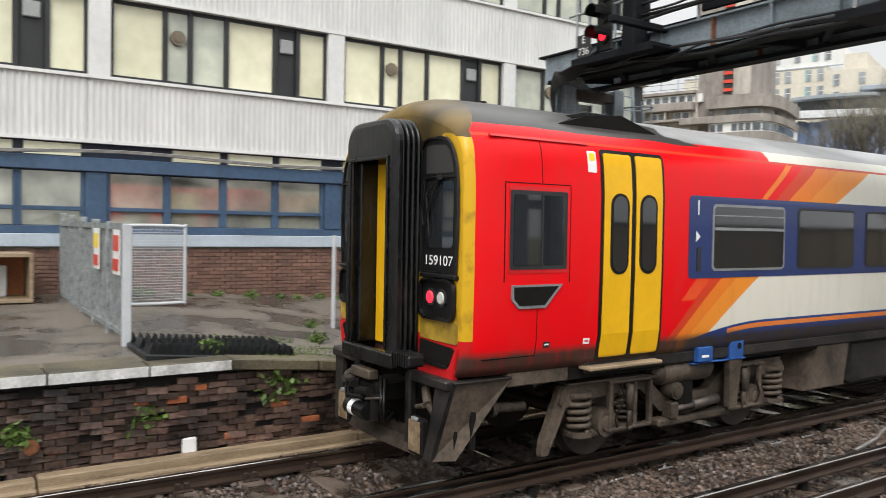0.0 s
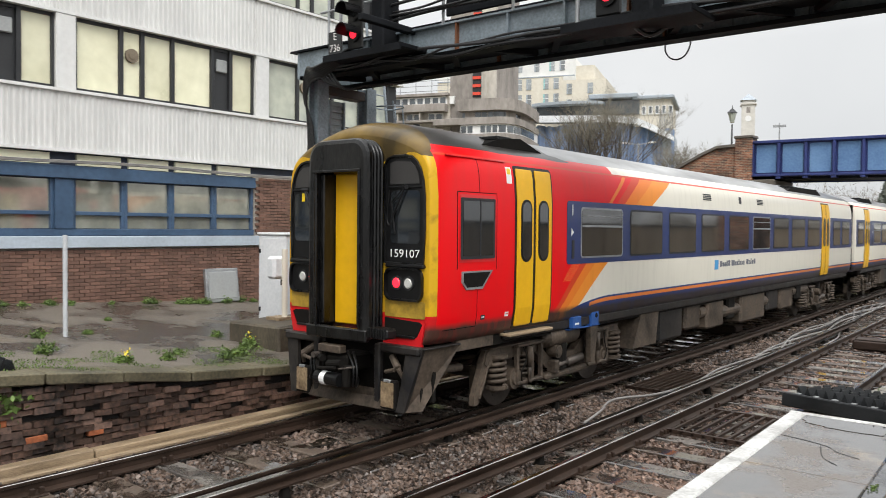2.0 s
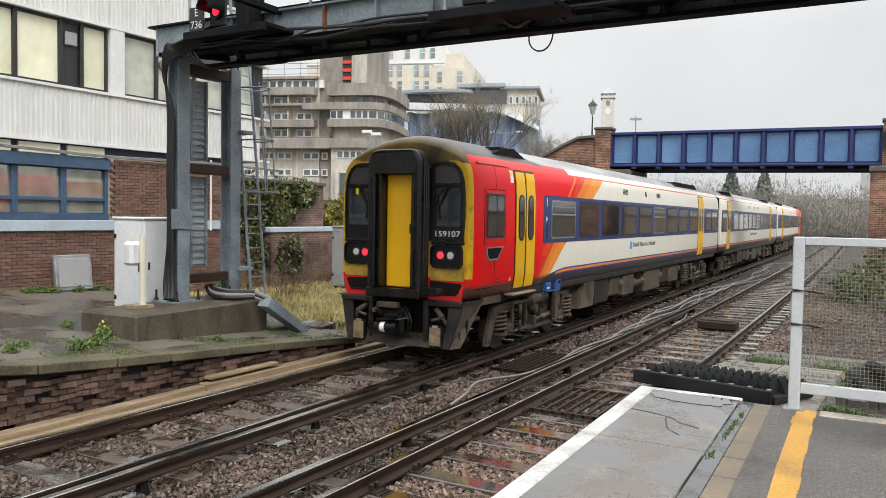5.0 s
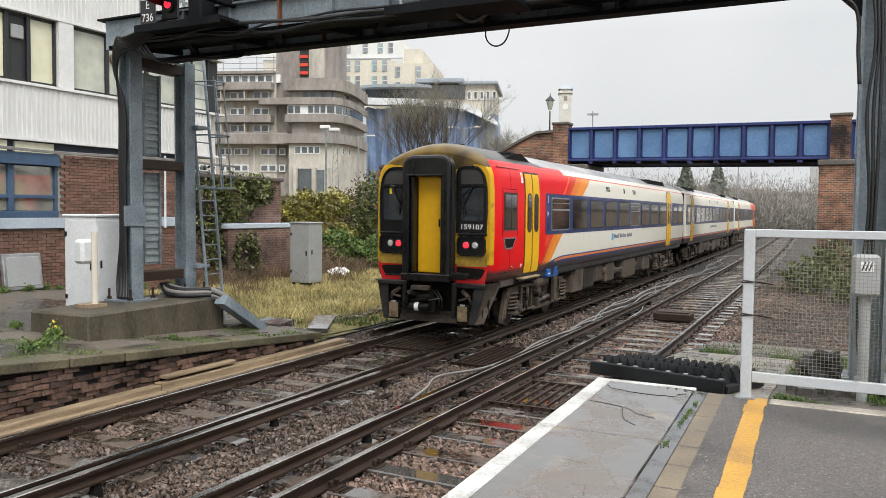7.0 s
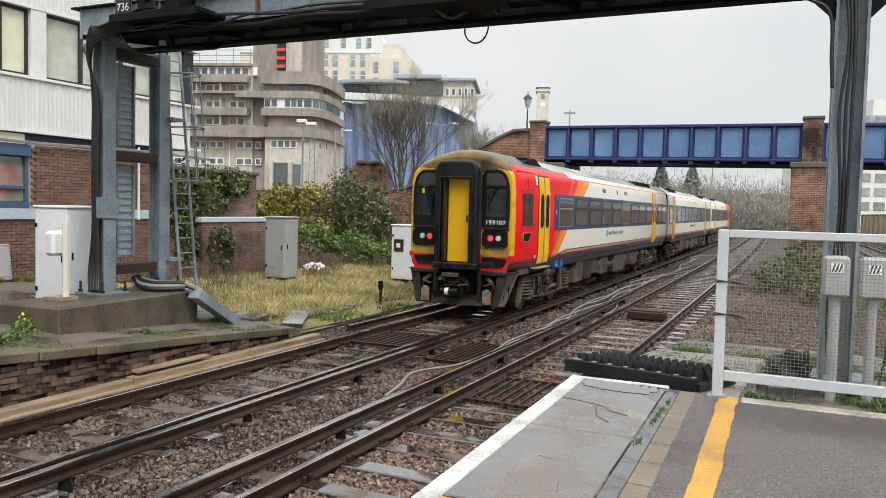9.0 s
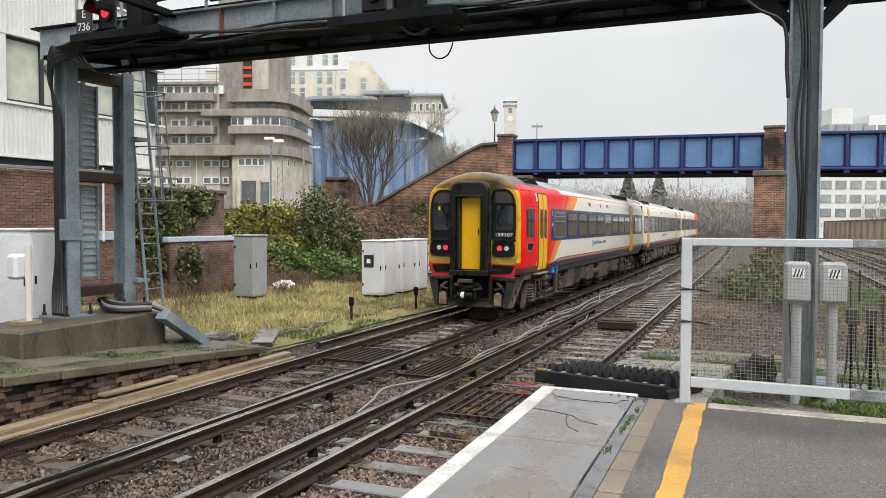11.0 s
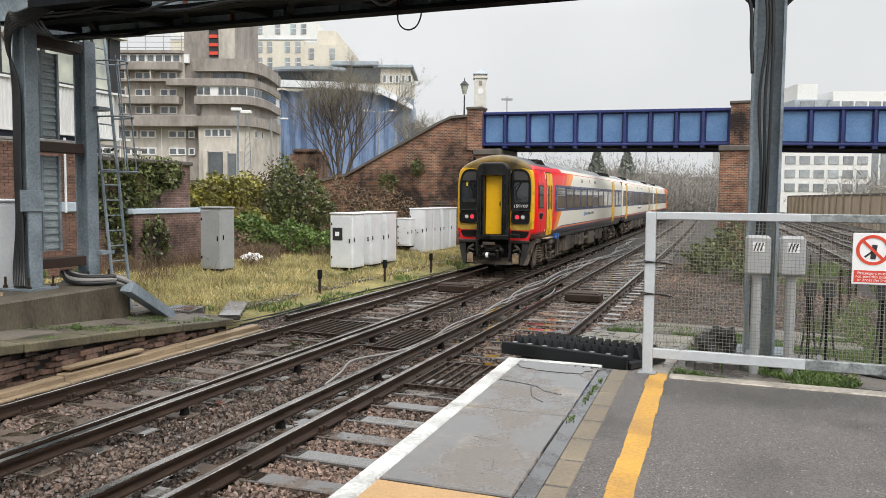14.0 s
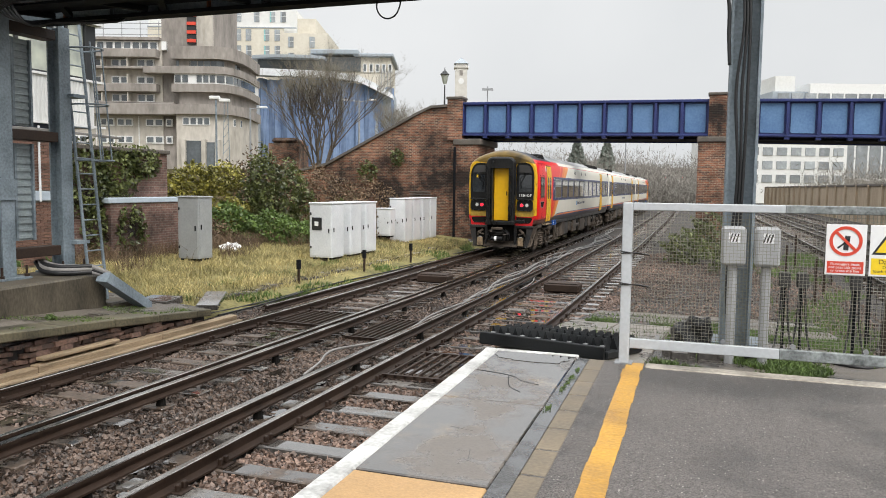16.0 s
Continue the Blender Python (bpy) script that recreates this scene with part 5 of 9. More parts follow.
def underframe(root):
    rng = random.Random(7)
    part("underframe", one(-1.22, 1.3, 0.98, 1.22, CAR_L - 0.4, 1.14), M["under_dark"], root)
    bm = bmesh.new()
    prism(bm, [(5.52, 0.44), (5.86, 1.06), (6.62, 1.06), (6.50, 0.44)], "x", -1.24, 1.24)
    part("skirt_panel", bm, M["under"], root, "dusty grey-brown slanted skirt panel")
    for a, b, lo, m in ((6.75, 7.9, 0.40, "skirt"), (8.1, 8.9, 0.5, "under"), (9.2, 10.2, 0.42, "under"), (10.6, 11.1, 0.5, "under_dark"), (11.4, 13.2, 0.36, "under"), (13.5, 14.4, 0.48, "skirt"), (14.7, 15.9, 0.42, "under"), (16.1, 16.6, 0.6, "under_dark")):
        part("equipment_box", one(-1.2, a, lo, 1.16 + rng.uniform(0, 0.08), b, 1.05, bevel=0.05), M[m], root)
    for a, b, z in ((8.9, 9.3, 0.8), (10.0, 11.5, 0.7), (13.1, 13.6, 0.75), (15.8, 17.4, 0.85)):
        bm = bmesh.new()
        rod(bm, (1.05, a, z), (1.05, b, z), 0.14, seg=14)
        part("air_tank", bm, M["under"], root)
    for s in (-1, 1):
        part("sole_bar", one(s * 1.18, 1.5, 1.02, s * 1.27, CAR_L - 0.3, 1.16, bevel=0.02), M["skirt"], root)


def arch(w, z0, z1, r, n=6):
    """An upright opening with rounded upper corners, from foot to foot."""
    pts = [(-w, z0)]
    pts += [(-w + r - r * math.cos(i * math.pi / 2 / n), z1 - r + r * math.sin(i * math.pi / 2 / n)) for i in range(n + 1)]
    pts += [(w - r + r * math.sin(i * math.pi / 2 / n), z1 - r + r * math.cos(i * math.pi / 2 / n)) for i in range(n + 1)]
    return pts + [(w, z0)]


def loft(bm, rows, close=False):
    rows = [[bm.verts.new(p) for p in r] for r in rows]
    for a, b in zip(rows, rows[1:] + (rows[:1] if close else [])):
        for i in range(len(a) - 1):
            bm.faces.new((a[i], a[i + 1], b[i + 1], b[i]))
    return rows


def gangway(root, y, out):
    """Black corrugated corridor connection at a carriage end; out: -1 at the rear."""
    step = 0.062
    f = y + out * step * 4
    bm = bmesh.new()
    spec = ((arch(0.375, 1.28, 3.22, 0.05), 0.0), (arch(0.375, 1.28, 3.22, 0.05), 0.055), (arch(0.395, 1.27, 3.24, 0.06), 0.075), (arch(0.475, 1.17, 3.55, 0.19), 0.075), (arch(0.515, 1.155, 3.595, 0.22), 0.055), (arch(0.53, 1.15, 3.615, 0.24), 0.02), (arch(0.53, 1.15, 3.615, 0.24), -0.02))
    rows = loft(bm, [[(a, f + out * o, b) for a, b in pts] for pts, o in spec], True)
    for i in (0, -1):
        bm.faces.new([r[i] for r in rows])
    bmesh.ops.recalc_face_normals(bm, faces=bm.faces)
    g = part("gangway", bm, M["gangway_rubber"], root, "black worn gangway faceplate")
    for k in range(4):
        bm = bmesh.new()
        sec = []
        for i in range(7):
            b = 0.045 * math.sin(math.pi * i / 6) ** 0.7
            sec.append([(p, y + out * (step * k + step * i / 6), q) for p, q in arch(0.485 + b, 1.18 - b * 0.3, 3.575 + b, 0.22 + b)])
        loft(bm, sec)
        bmesh.ops.recalc_face_normals(bm, faces=bm.faces)
        part("bellows_fold", bm, M["gangway_rubber"], g, smooth=True)
    # lining is near-black to paint the dark inside of the passage
    bm = bmesh.new()
    loft(bm, [[(a, y + out * o, b) for a, b in arch(0.385, 1.2, 3.25, 0.05)] for o in (0.004, step * 4)])
    part("tunnel_lining", bm, M["under_dark"], g)
    part("threshold", one(-0.54, min(f, f + out * 0.09), 1.12, 0.54, max(f, f + out * 0.09), 1.275, bevel=0.02), M["gangway_rubber"], g)
    d = y + out * 0.03
    part("gangway_door", one(-0.29, min(d, d + out * 0.03), 1.28, 0.27, max(d, d + out * 0.03), 3.20, bevel=0.012), M["yellow"], g, "bright yellow corridor door")
    part("door_handle", one(0.18, min(d, d + out * 0.06), 2.2, 0.21, max(d, d + out * 0.06), 2.36, bevel=0.008), M["black"], g)
    for s in (-1, 1):
        part("door_post", one(min(s * 0.30, s * 0.372), min(d, f), 1.28, max(s * 0.30, s * 0.372), max(d, f - out * 0.1), 3.2, bevel=0.012), M["gangway_rubber"], g)
        part("seal_strip", one(min(s * 0.385, s * 0.42), min(f + out * 0.07, f + out * 0.095), 1.3, max(s * 0.385, s * 0.42), max(f + out * 0.07, f + out * 0.095), 3.2, bevel=0.008), M["gangway_rubber"], g)
    part("seal_strip", one(-0.42, min(f + out * 0.07, f + out * 0.095), 3.2, 0.42, max(f + out * 0.07, f + out * 0.095), 3.235, bevel=0.008), M["gangway_rubber"], g)
    for k in range(12):
        for s in (-1, 1):
            part("rivet", one(s * 0.45 - 0.014, f + out * 0.068, 1.4 + 0.155 * k, s * 0.45 + 0.014, f + out * 0.082, 1.428 + 0.155 * k, bevel=0.006), M["gangway_rubber"], g)


def face_panel(bm, x0, x1, z0, z1, y, r, ytop=None, thick=0.05):
    """A rounded upright panel on the carriage end."""
    pts = []
    for cx, cz, a0 in ((x1 - r, z1 - r, 0), (x0 + r, z1 - r, 90), (x0 + r, z0 + r, 180), (x1 - r, z0 + r, 270)):
        for k in range(5):
            a = radians(a0 + 22.5 * k)
            pts.append((cx + r * math.cos(a), cz + r * math.sin(a)))
    prism(bm, pts, "y", y, y + thick)


def round_rect(x0, x1, z0, z1, r, n=5):
    pts = []
    for cx, cz, a0 in ((x1 - r, z1 - r, 0), (x0 + r, z1 - r, 90), (x0 + r, z0 + r, 180), (x1 - r, z0 + r, 270)):
        pts += [(cx + r * math.cos(radians(a0 + 90 * k / n)), cz + r * math.sin(radians(a0 + 90 * k / n))) for k in range(n + 1)]
    return pts


def rim(bm, pts, y, width, depth):
    """A raised round-cornered rim along a closed outline on the carriage end."""
    cx, cz = sum(p[0] for p in pts) / len(pts), sum(p[1] for p in pts) / len(pts)

    def grown(d):
        out = []
        for i, p in enumerate(pts):
            a, b = Vector(pts[i - 1]), Vector(pts[(i + 1) % len(pts)])
            t = (b - a).normalized()
            nrm = Vector((t.y, -t.x))
            if nrm.dot(Vector(p) - Vector((cx, cz))) < 0:
                nrm = -nrm
            out.append(Vector(p) + nrm * d)
        return out
    rows = [[bm.verts.new((q.x, yy, q.y)) for q in grown(d)] for d, yy in ((0, y), (0.15 * width, y - depth), (0.85 * width, y - depth), (width, y))]
    for a, b in zip(rows, rows[1:]):
        for i in range(len(pts)):
            j = (i + 1) % len(pts)
            bm.faces.new((a[i], a[j], b[j], b[i]))
    bmesh.ops.recalc_face_normals(bm, faces=bm.faces)


def cab_end(root):
    before = set(root.children)
    for s in (-1, 1):
        x0, x1 = sorted((s * 0.60, s * 1.17))
        outline = [(0.57, 2.10), (1.17, 2.10), (1.175, 2.5), (1.17, 2.9), (1.15, 3.08), (1.11, 3.21), (1.05, 3.30), (0.98, 3.355), (0.88, 3.375), (0.70, 3.375), (0.61, 3.35), (0.57, 3.29)]
        bm = bmesh.new()
        prism(bm, [(s * a, b) for a, b in outline], "y", -0.016, 0.03)
        surround = part("window_surround", bm, M["black"], root, "black cab window surround")
        bm = bmesh.new()
        rim(bm, [(s * a, b) for a, b in outline], -0.014, 0.035, 0.022)
        part("surround_rim", bm, M["gangway_rubber"], surround)
        bm = bmesh.new()
        prism(bm, round_rect(x0 + 0.05, x1 - 0.05, 2.33, 2.97, 0.06), "y", -0.021, -0.012)
        part("windscreen", bm, M["train_glass"], surround)
        bm = bmesh.new()
        prism(bm, [(s * a, b) for a, b in ((0.64, 3.05), (1.115, 3.05), (1.09, 3.17), (1.04, 3.26), (0.96, 3.315), (0.72, 3.33), (0.64, 3.31))], "y", -0.024, -0.012)
        part("header_panel", bm, M["header_grey"], surround)
        bm = bmesh.new()
        rod(bm, (s * 0.62, -0.03, 3.01), (s * 1.16, -0.03, 3.01), 0.012, seg=6)
        rod(bm, (s * 0.90, -0.05, 3.0), (s * 0.72, -0.06, 2.66), 0.014, seg=6)
        rod(bm, (s * 0.88, -0.045, 3.0), (s * 0.66, -0.055, 2.80), 0.008, seg=6)
        rod(bm, (s * 0.68, -0.05, 2.86), (s * 0.74, -0.045, 2.45), 0.012, seg=6)
        rod(bm, (s * 0.86, -0.02, 3.01), (s * 0.94, -0.06, 3.01), 0.03, seg=8)
        part("wiper", bm, M["black"], surround)
        bm = bmesh.new()
        sweep(bm, [(s * 0.64, -0.035, 2.98), (s * 0.62, -0.04, 2.8), (s * 0.61, -0.045, 2.62), (s * 0.66, -0.045, 2.55), (s * 0.70, -0.045, 2.64)], 0.006, seg=5)
        part("washer_hose", bm, M["black"], surround)
        part("lower_ledge", one(min(s * 0.58, s * 1.20), -0.05, 2.035, max(s * 0.58, s * 1.20), 0.02, 2.085, bevel=0.014), M["black"], root)
        box_pts = round_rect(x0 + 0.0, x1 - 0.02, 1.66, 2.01, 0.08)
        bm = bmesh.new()
        prism(bm, box_pts, "y", -0.014, 0.03)
        cluster = part("lamp_housing", bm, M["black"], root)
        bm = bmesh.new()
        rim(bm, box_pts, -0.012, 0.03, 0.045)
        part("housing_rim", bm, M["gangway_rubber"], cluster)
        for dx, mname in ((0.76, "lens_red"), (0.95, "lens_white")):
            bm = bmesh.new()
            rod(bm, (s * dx, -0.01, 1.85), (s * dx, -0.034, 1.85), 0.086, seg=20)
            part("lamp_bezel", bm, M["win_black"], cluster)
            bm = bmesh.new()
            rod(bm, (s * dx, -0.03, 1.85), (s * dx, -0.046, 1.85), 0.066, 0.05, seg=20)
            part("tail_lamp" if mname == "lens_red" else "headlamp", bm, M[mname], cluster)
        bm = bmesh.new()
        prism(bm, round_rect(min(s * 0.56, s * 1.20), max(s * 0.56, s * 1.20), 1.43, 1.635, 0.02), "y", -0.012, 0.03)
        part("lower_panel", bm, M["dirty_yellow"], root, "dirty yellow panel under the lamps")
        # step well below as a flat panel, its shade painted near-black, with a red lip
        bm = bmesh.new()
        prism(bm, [(s * 0.56, 1.19), (s * 0.56, 1.415), (s * 1.12, 1.39), (s * 1.16, 1.36), (s * 1.085, 1.22), (s * 1.04, 1.19)], "y", -0.016, 0.04)
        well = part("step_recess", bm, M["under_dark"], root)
        part("step_tread", one(min(s * 0.56, s * 1.06), -0.045, 1.185, max(s * 0.56, s * 1.06), 0.0, 1.215, bevel=0.006), M["black"], well)
        bm = bmesh.new()
        prism(bm, [(s * 0.54, 1.09), (s * 0.54, 1.185), (s * 1.05, 1.185), (s * 1.10, 1.22), (s * 1.17, 1.36), (s * 1.215, 1.39), (s * 1.15, 1.09)], "y", -0.022, 0.04)
        part("red_sill", bm, M["train_red"], root)
    lettering("fleet_number", "159107", 0.158, pose(0.87, -0.0185, 2.205, 90, 0, 0) @ Matrix.Diagonal((1.06, 0.86, 1, 1)), M["white_mark"], root, "white painted fleet number", depth=0.001)
    part("warning_mark", one(-0.98, -0.024, 2.86, -0.92, -0.0215, 2.97), M["sign_yellow"], root)
    # apron: corner posts with an open bay, wings sweeping back, deflector plate below
    for s in (-1, 1):
        bm = bmesh.new()
        lo = [(1.01, -0.16, 0.31), (1.22, -0.06, 1.08), (1.27, 0.60, 1.08), (1.12, 0.06, 0.31)]
        va = [bm.verts.new((s * a, b, c)) for a, b, c in lo]
        vb = [bm.verts.new((s * (a - 0.05), b + 0.02, c)) for a, b, c in lo]
        for i in range(4):
            bm.faces.new((va[i], va[(i + 1) % 4], vb[(i + 1) % 4], vb[i]))
        for q in (va, vb):
            bm.faces.new((q[0], q[1], q[2]))
            bm.faces.new((q[0], q[2], q[3]))
        bmesh.ops.recalc_face_normals(bm, faces=bm.faces)
        part("apron_side", bm, M["under"], root, "dusty grey-brown apron wing")
        part("wing_lip", one(min(s * 1.16, s * 1.285), -0.07, 1.075, max(s * 1.16, s * 1.285), 0.60, 1.095, bevel=0.006), M["skirt"], root)
        bm = bmesh.new()
        va = [bm.verts.new((s * a, b, c)) for a, b, c in ((0.90, -0.175, 0.31), (1.02, -0.165, 0.31), (1.225, -0.065, 1.08), (0.98, -0.085, 1.08), (0.93, -0.125, 0.62))]
        vb = [bm.verts.new((v.co.x, v.co.y + 0.05, v.co.z)) for v in va]
        for i in range(5):
            bm.faces.new((va[i], va[(i + 1) % 5], vb[(i + 1) % 5], vb[i]))
        bm.faces.new(va)
        bm.faces.new(vb[::-1])
        bmesh.ops.recalc_face_normals(bm, faces=bm.faces)
        part("apron_plate", bm, M["skirt"], root)
        part("apron_post", one(min(s * 0.50, s * 0.60), -0.15, 0.28, max(s * 0.50, s * 0.60), -0.06, 1.1, bevel=0.02), M["skirt"], root)
        part("apron_beam", one(min(s * 0.50, s * 1.2), -0.13, 1.0, max(s * 0.50, s * 1.2), 0.0, 1.10, bevel=0.02), M["skirt"], root)
        # near-black sheet standing for the shade inside the apron bay
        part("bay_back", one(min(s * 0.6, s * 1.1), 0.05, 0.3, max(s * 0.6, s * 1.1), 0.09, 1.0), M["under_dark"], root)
        lb = part("lamp_box", one(min(s * 0.64, s * 0.90), -0.19, 0.32, max(s * 0.64, s * 0.90), -0.10, 0.68, bevel=0.02), M["under_dark"], root, "black framed grimy lamp box on the apron")
        part("box_cover", one(min(s * 0.665, s * 0.875), -0.198, 0.35, max(s * 0.665, s * 0.875), -0.186, 0.655, bevel=0.005), M["rusty_cover"], lb, "stained tan cover plate")
        part("box_clip", one(min(s * 0.72, s * 0.82), -0.205, 0.655, max(s * 0.72, s * 0.82), -0.17, 0.69, bevel=0.006), M["galv"], lb)
        bm = bmesh.new()
        rod(bm, (s * 0.70, -0.02, 0.94), (s * 0.86, -0.10, 0.82), 0.045, seg=8)
        rod(bm, (s * 0.66, -0.10, 0.76), (s * 0.82, -0.12, 0.80), 0.025, seg=8)
        rod(bm, (s * 0.86, -0.10, 0.82), (s * 0.90, -0.04, 0.70), 0.03, seg=8)
        part("air_cock", bm, M["under"], root, "rusty pipe cock in the apron bay")
    bm = bmesh.new()
    arc = [(-1.0, -0.13), (-0.7, -0.175), (-0.35, -0.20), (0.0, -0.205), (0.35, -0.20), (0.7, -0.175), (1.0, -0.13)]
    rows = [[(a, b + (0.06 if z > 0.4 else 0), z) for a, b in arc] for z in (0.31, 0.44, 0.54)]
    loft(bm, rows)
    bmesh.ops.solidify(bm, geom=bm.faces[:], thickness=0.03)
    part("snow_plough", bm, M["under"], root, "grimy obstacle deflector")
    # second near-black sheet, added for the shade behind the whole apron
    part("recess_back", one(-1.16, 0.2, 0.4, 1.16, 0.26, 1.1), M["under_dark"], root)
    # automatic coupler with its electrical head, hoses and levers
    c = part("coupler", one(-0.22, -0.28, 0.70, 0.16, 0.2, 0.92, bevel=0.03), M["under_dark"], root, "dark steel automatic coupler")
    part("coupler_head", one(-0.30, -0.34, 0.94, 0.10, -0.22, 1.04, bevel=0.012), M["under"], c)
    bm = bmesh.new()
    rod(bm, (-0.28, -0.36, 0.62), (0.14, -0.36, 0.62), 0.085, seg=16)
    part("electrical_head", bm, M["black"], c, "black drum-shaped coupler head")
    bm = bmesh.new()
    rod(bm, (-0.17, -0.36, 0.62), (-0.08, -0.36, 0.62), 0.088, seg=16)
    part("coupler_label", bm, M["sign_white"], c, "white and yellow warning label")
    for a, b, r, m in (((-0.42, -0.30, 0.88), (-0.18, -0.36, 0.86), 0.045, "under_dark"), ((-0.1, -0.34, 0.80), (0.16, -0.36, 0.83), 0.05, "under_dark"), ((-0.30, -0.42, 0.90), (-0.30, -0.30, 0.90), 0.04, "wheel"), ((0.12, -0.38, 0.76), (0.34, -0.30, 0.80), 0.014, "wheel"), ((-0.24, -0.40, 0.74), (0.1, -0.42, 0.78), 0.022, "under_dark"), ((0.18, -0.30, 0.55), (0.20, -0.30, 0.80), 0.06, "under_dark")):
        bm = bmesh.new()
        rod(bm, a, b, r, seg=10)
        part("coupler_fitting", bm, M[m], c)
    for k, (xa, xb) in enumerate(((0.2, 0.36), (0.1, 0.30), (-0.34, -0.46), (-0.28, -0.40))):
        bm = bmesh.new()
        sweep(bm, [(xa, -0.2, 0.96), (xb, -0.3, 0.82), (xb + 0.02, -0.31, 0.66), (xb - 0.06, -0.24, 0.55), (xa, -0.1, 0.60)], 0.018, seg=6)
        part("coupler_hose", bm, M["black"], c, smooth=True)
    js = part("jumper_socket", one(0.58, -0.36, 1.20, 0.92, -0.18, 1.31, bevel=0.02), M["black"], root, "ribbed black jumper socket")
    for k in range(7):
        part("socket_rib", one(0.605 + 0.044 * k, -0.372, 1.195, 0.625 + 0.044 * k, -0.17, 1.318, bevel=0.004), M["black"], js)
    part("socket_arm", one(0.46, -0.30, 1.235, 0.60, -0.22, 1.275, bevel=0.008), M["black"], js)
    # the whole end stands a little behind the cab's side panels
    for o in [o for o in root.children if o not in before]:
        o.location.y += CAB_FACE
    # guard irons in front of the wheels
    for s in (-1, 1):
        bm = bmesh.new()
        prism(bm, [(1.33, 0.80), (1.36, 0.88), (1.58, 0.88), (1.60, 0.80), (1.50, 0.74), (1.21, 0.17), (1.11, 0.17), (1.12, 0.30)], "x", min(s * 0.98, s * 1.06), max(s * 0.98, s * 1.06))
        part("guard_iron", bm, M["under"], root)
        part("guard_rib", one(min(s * 1.05, s * 1.09), 1.31, 0.24, max(s * 1.05, s * 1.09), 1.34, 0.78, bevel=0.004, m=pose(0, 1.3, 0.5, -25, 0, 0) @ pose(0, -1.3, -0.5)), M["under"], root)
        bm = bmesh.new()
        rod(bm, (s * 1.08, 2.80, 0.92), (s * 1.08, 3.62, 0.92), 0.165, seg=20)
        rod(bm, (s * 1.08, 3.62, 0.92), (s * 1.08, 3.74, 0.92), 0.165, 0.09, seg=20)
        rod(bm, (s * 1.08, 2.70, 0.92), (s * 1.08, 2.80, 0.92), 0.09, 0.165, seg=20)
        part("silencer", bm, M["under"], root, "dusty grey cylindrical silencer", smooth=True)
        bm = bmesh.new()
        rod(bm, (s * 0.95, 0.55, 0.72), (s * 0.95, 0.95, 0.70), 0.05, seg=10)
        rod(bm, (s * 0.95, 0.5, 0.72), (s * 0.95, 0.56, 0.72), 0.09, seg=12)
        part("buffer_stop", bm, M["under"], root)
        part("body_skirt", one(min(s * 1.14, s * 1.235), 0.5, 0.98, max(s * 1.14, s * 1.235), 1.3, 1.13, bevel=0.01), M["under"], root)


def cab_side(root, sgn):
    win = part("window_surround", side_patch(sgn, 0.385, 1.14, 2.10, 2.94, 0.006, 0.03), M["train_red"], root)
    part("window_frame", side_patch(sgn, 0.40, 1.125, 2.14, 2.90, 0.012, 0.02), M["win_black"], win)
    part("window_pane", side_patch(sgn, 0.44, 0.79, 2.18, 2.86, 0.018, 0.02), M["train_glass"], win)
    part("window_pane", side_patch(sgn, 0.80, 1.08, 2.18, 2.86, 0.016, 0.02), M["train_glass"], win)
    part("window_bar", side_patch(sgn, 0.785, 0.805, 2.16, 2.88, 0.022), M["win_black"], win)
    bm = bmesh.new()
    prism(bm, [(0.43, 1.99), (1.08, 1.99), (0.86, 1.76), (0.52, 1.76), (0.43, 1.85)], "x", sgn * 1.34, sgn * 1.368)
    part("vent_surround", bm, M["galv"], root)
    bm = bmesh.new()
    prism(bm, [(0.46, 1.97), (1.02, 1.97), (0.84, 1.79), (0.53, 1.79), (0.46, 1.86)], "x", sgn * 1.345, sgn * 1.374)
    part("vent_panel", bm, M["under_dark"], root)
    # fine lines of the cab door
    for a in ((0.34, 0.35, 2.02, 2.96), (1.17, 1.18, 2.0, 2.96), (0.34, 1.18, 2.965, 2.975), (0.80, 0.81, 2.98, 3.40), (0.76, 0.77, 1.30, 1.74), (0.12, 0.77, 1.285, 1.295)):
        part("panel_gap", side_patch(sgn, a[0], a[1], a[2], a[3], 0.0015, thick=0.01), M["under_dark"], root)
    part("rain_strip", side_patch(sgn, 0.2, 1.45, 3.40, 3.42, 0.02), M["train_red"], root)
    part("warning_plate", side_patch(sgn, 1.42, 1.54, 3.12, 3.34, 0.004, 0.01), M["sign_white"], root, "white plate with a yellow warning mark")
    part("warning_mark", side_patch(sgn, 1.44, 1.52, 3.24, 3.32, 0.007, 0.02, thick=0.01), M["sign_yellow"], root)
    for y in (0.86, 1.40):
        sp = part("small_plate", side_patch(sgn, y, y + 0.085, 1.36, 1.42, 0.004, 0.0, thick=0.01), M["win_black"] if y < 1 else M["sign_white"], root)
        part("plate_mark", side_patch(sgn, y + 0.015, y + 0.07, 1.385, 1.40, 0.007, 0.0, thick=0.01), M["sign_white"] if y < 1 else M["sign_red"], sp)
    # step bracket by the doors
    part("door_step", one(min(sgn * 1.22, sgn * 1.40), 1.45, 1.08, max(sgn * 1.22, sgn * 1.40), 2.55, 1.12, bevel=0.01), M["timber"], root, "worn door step board")


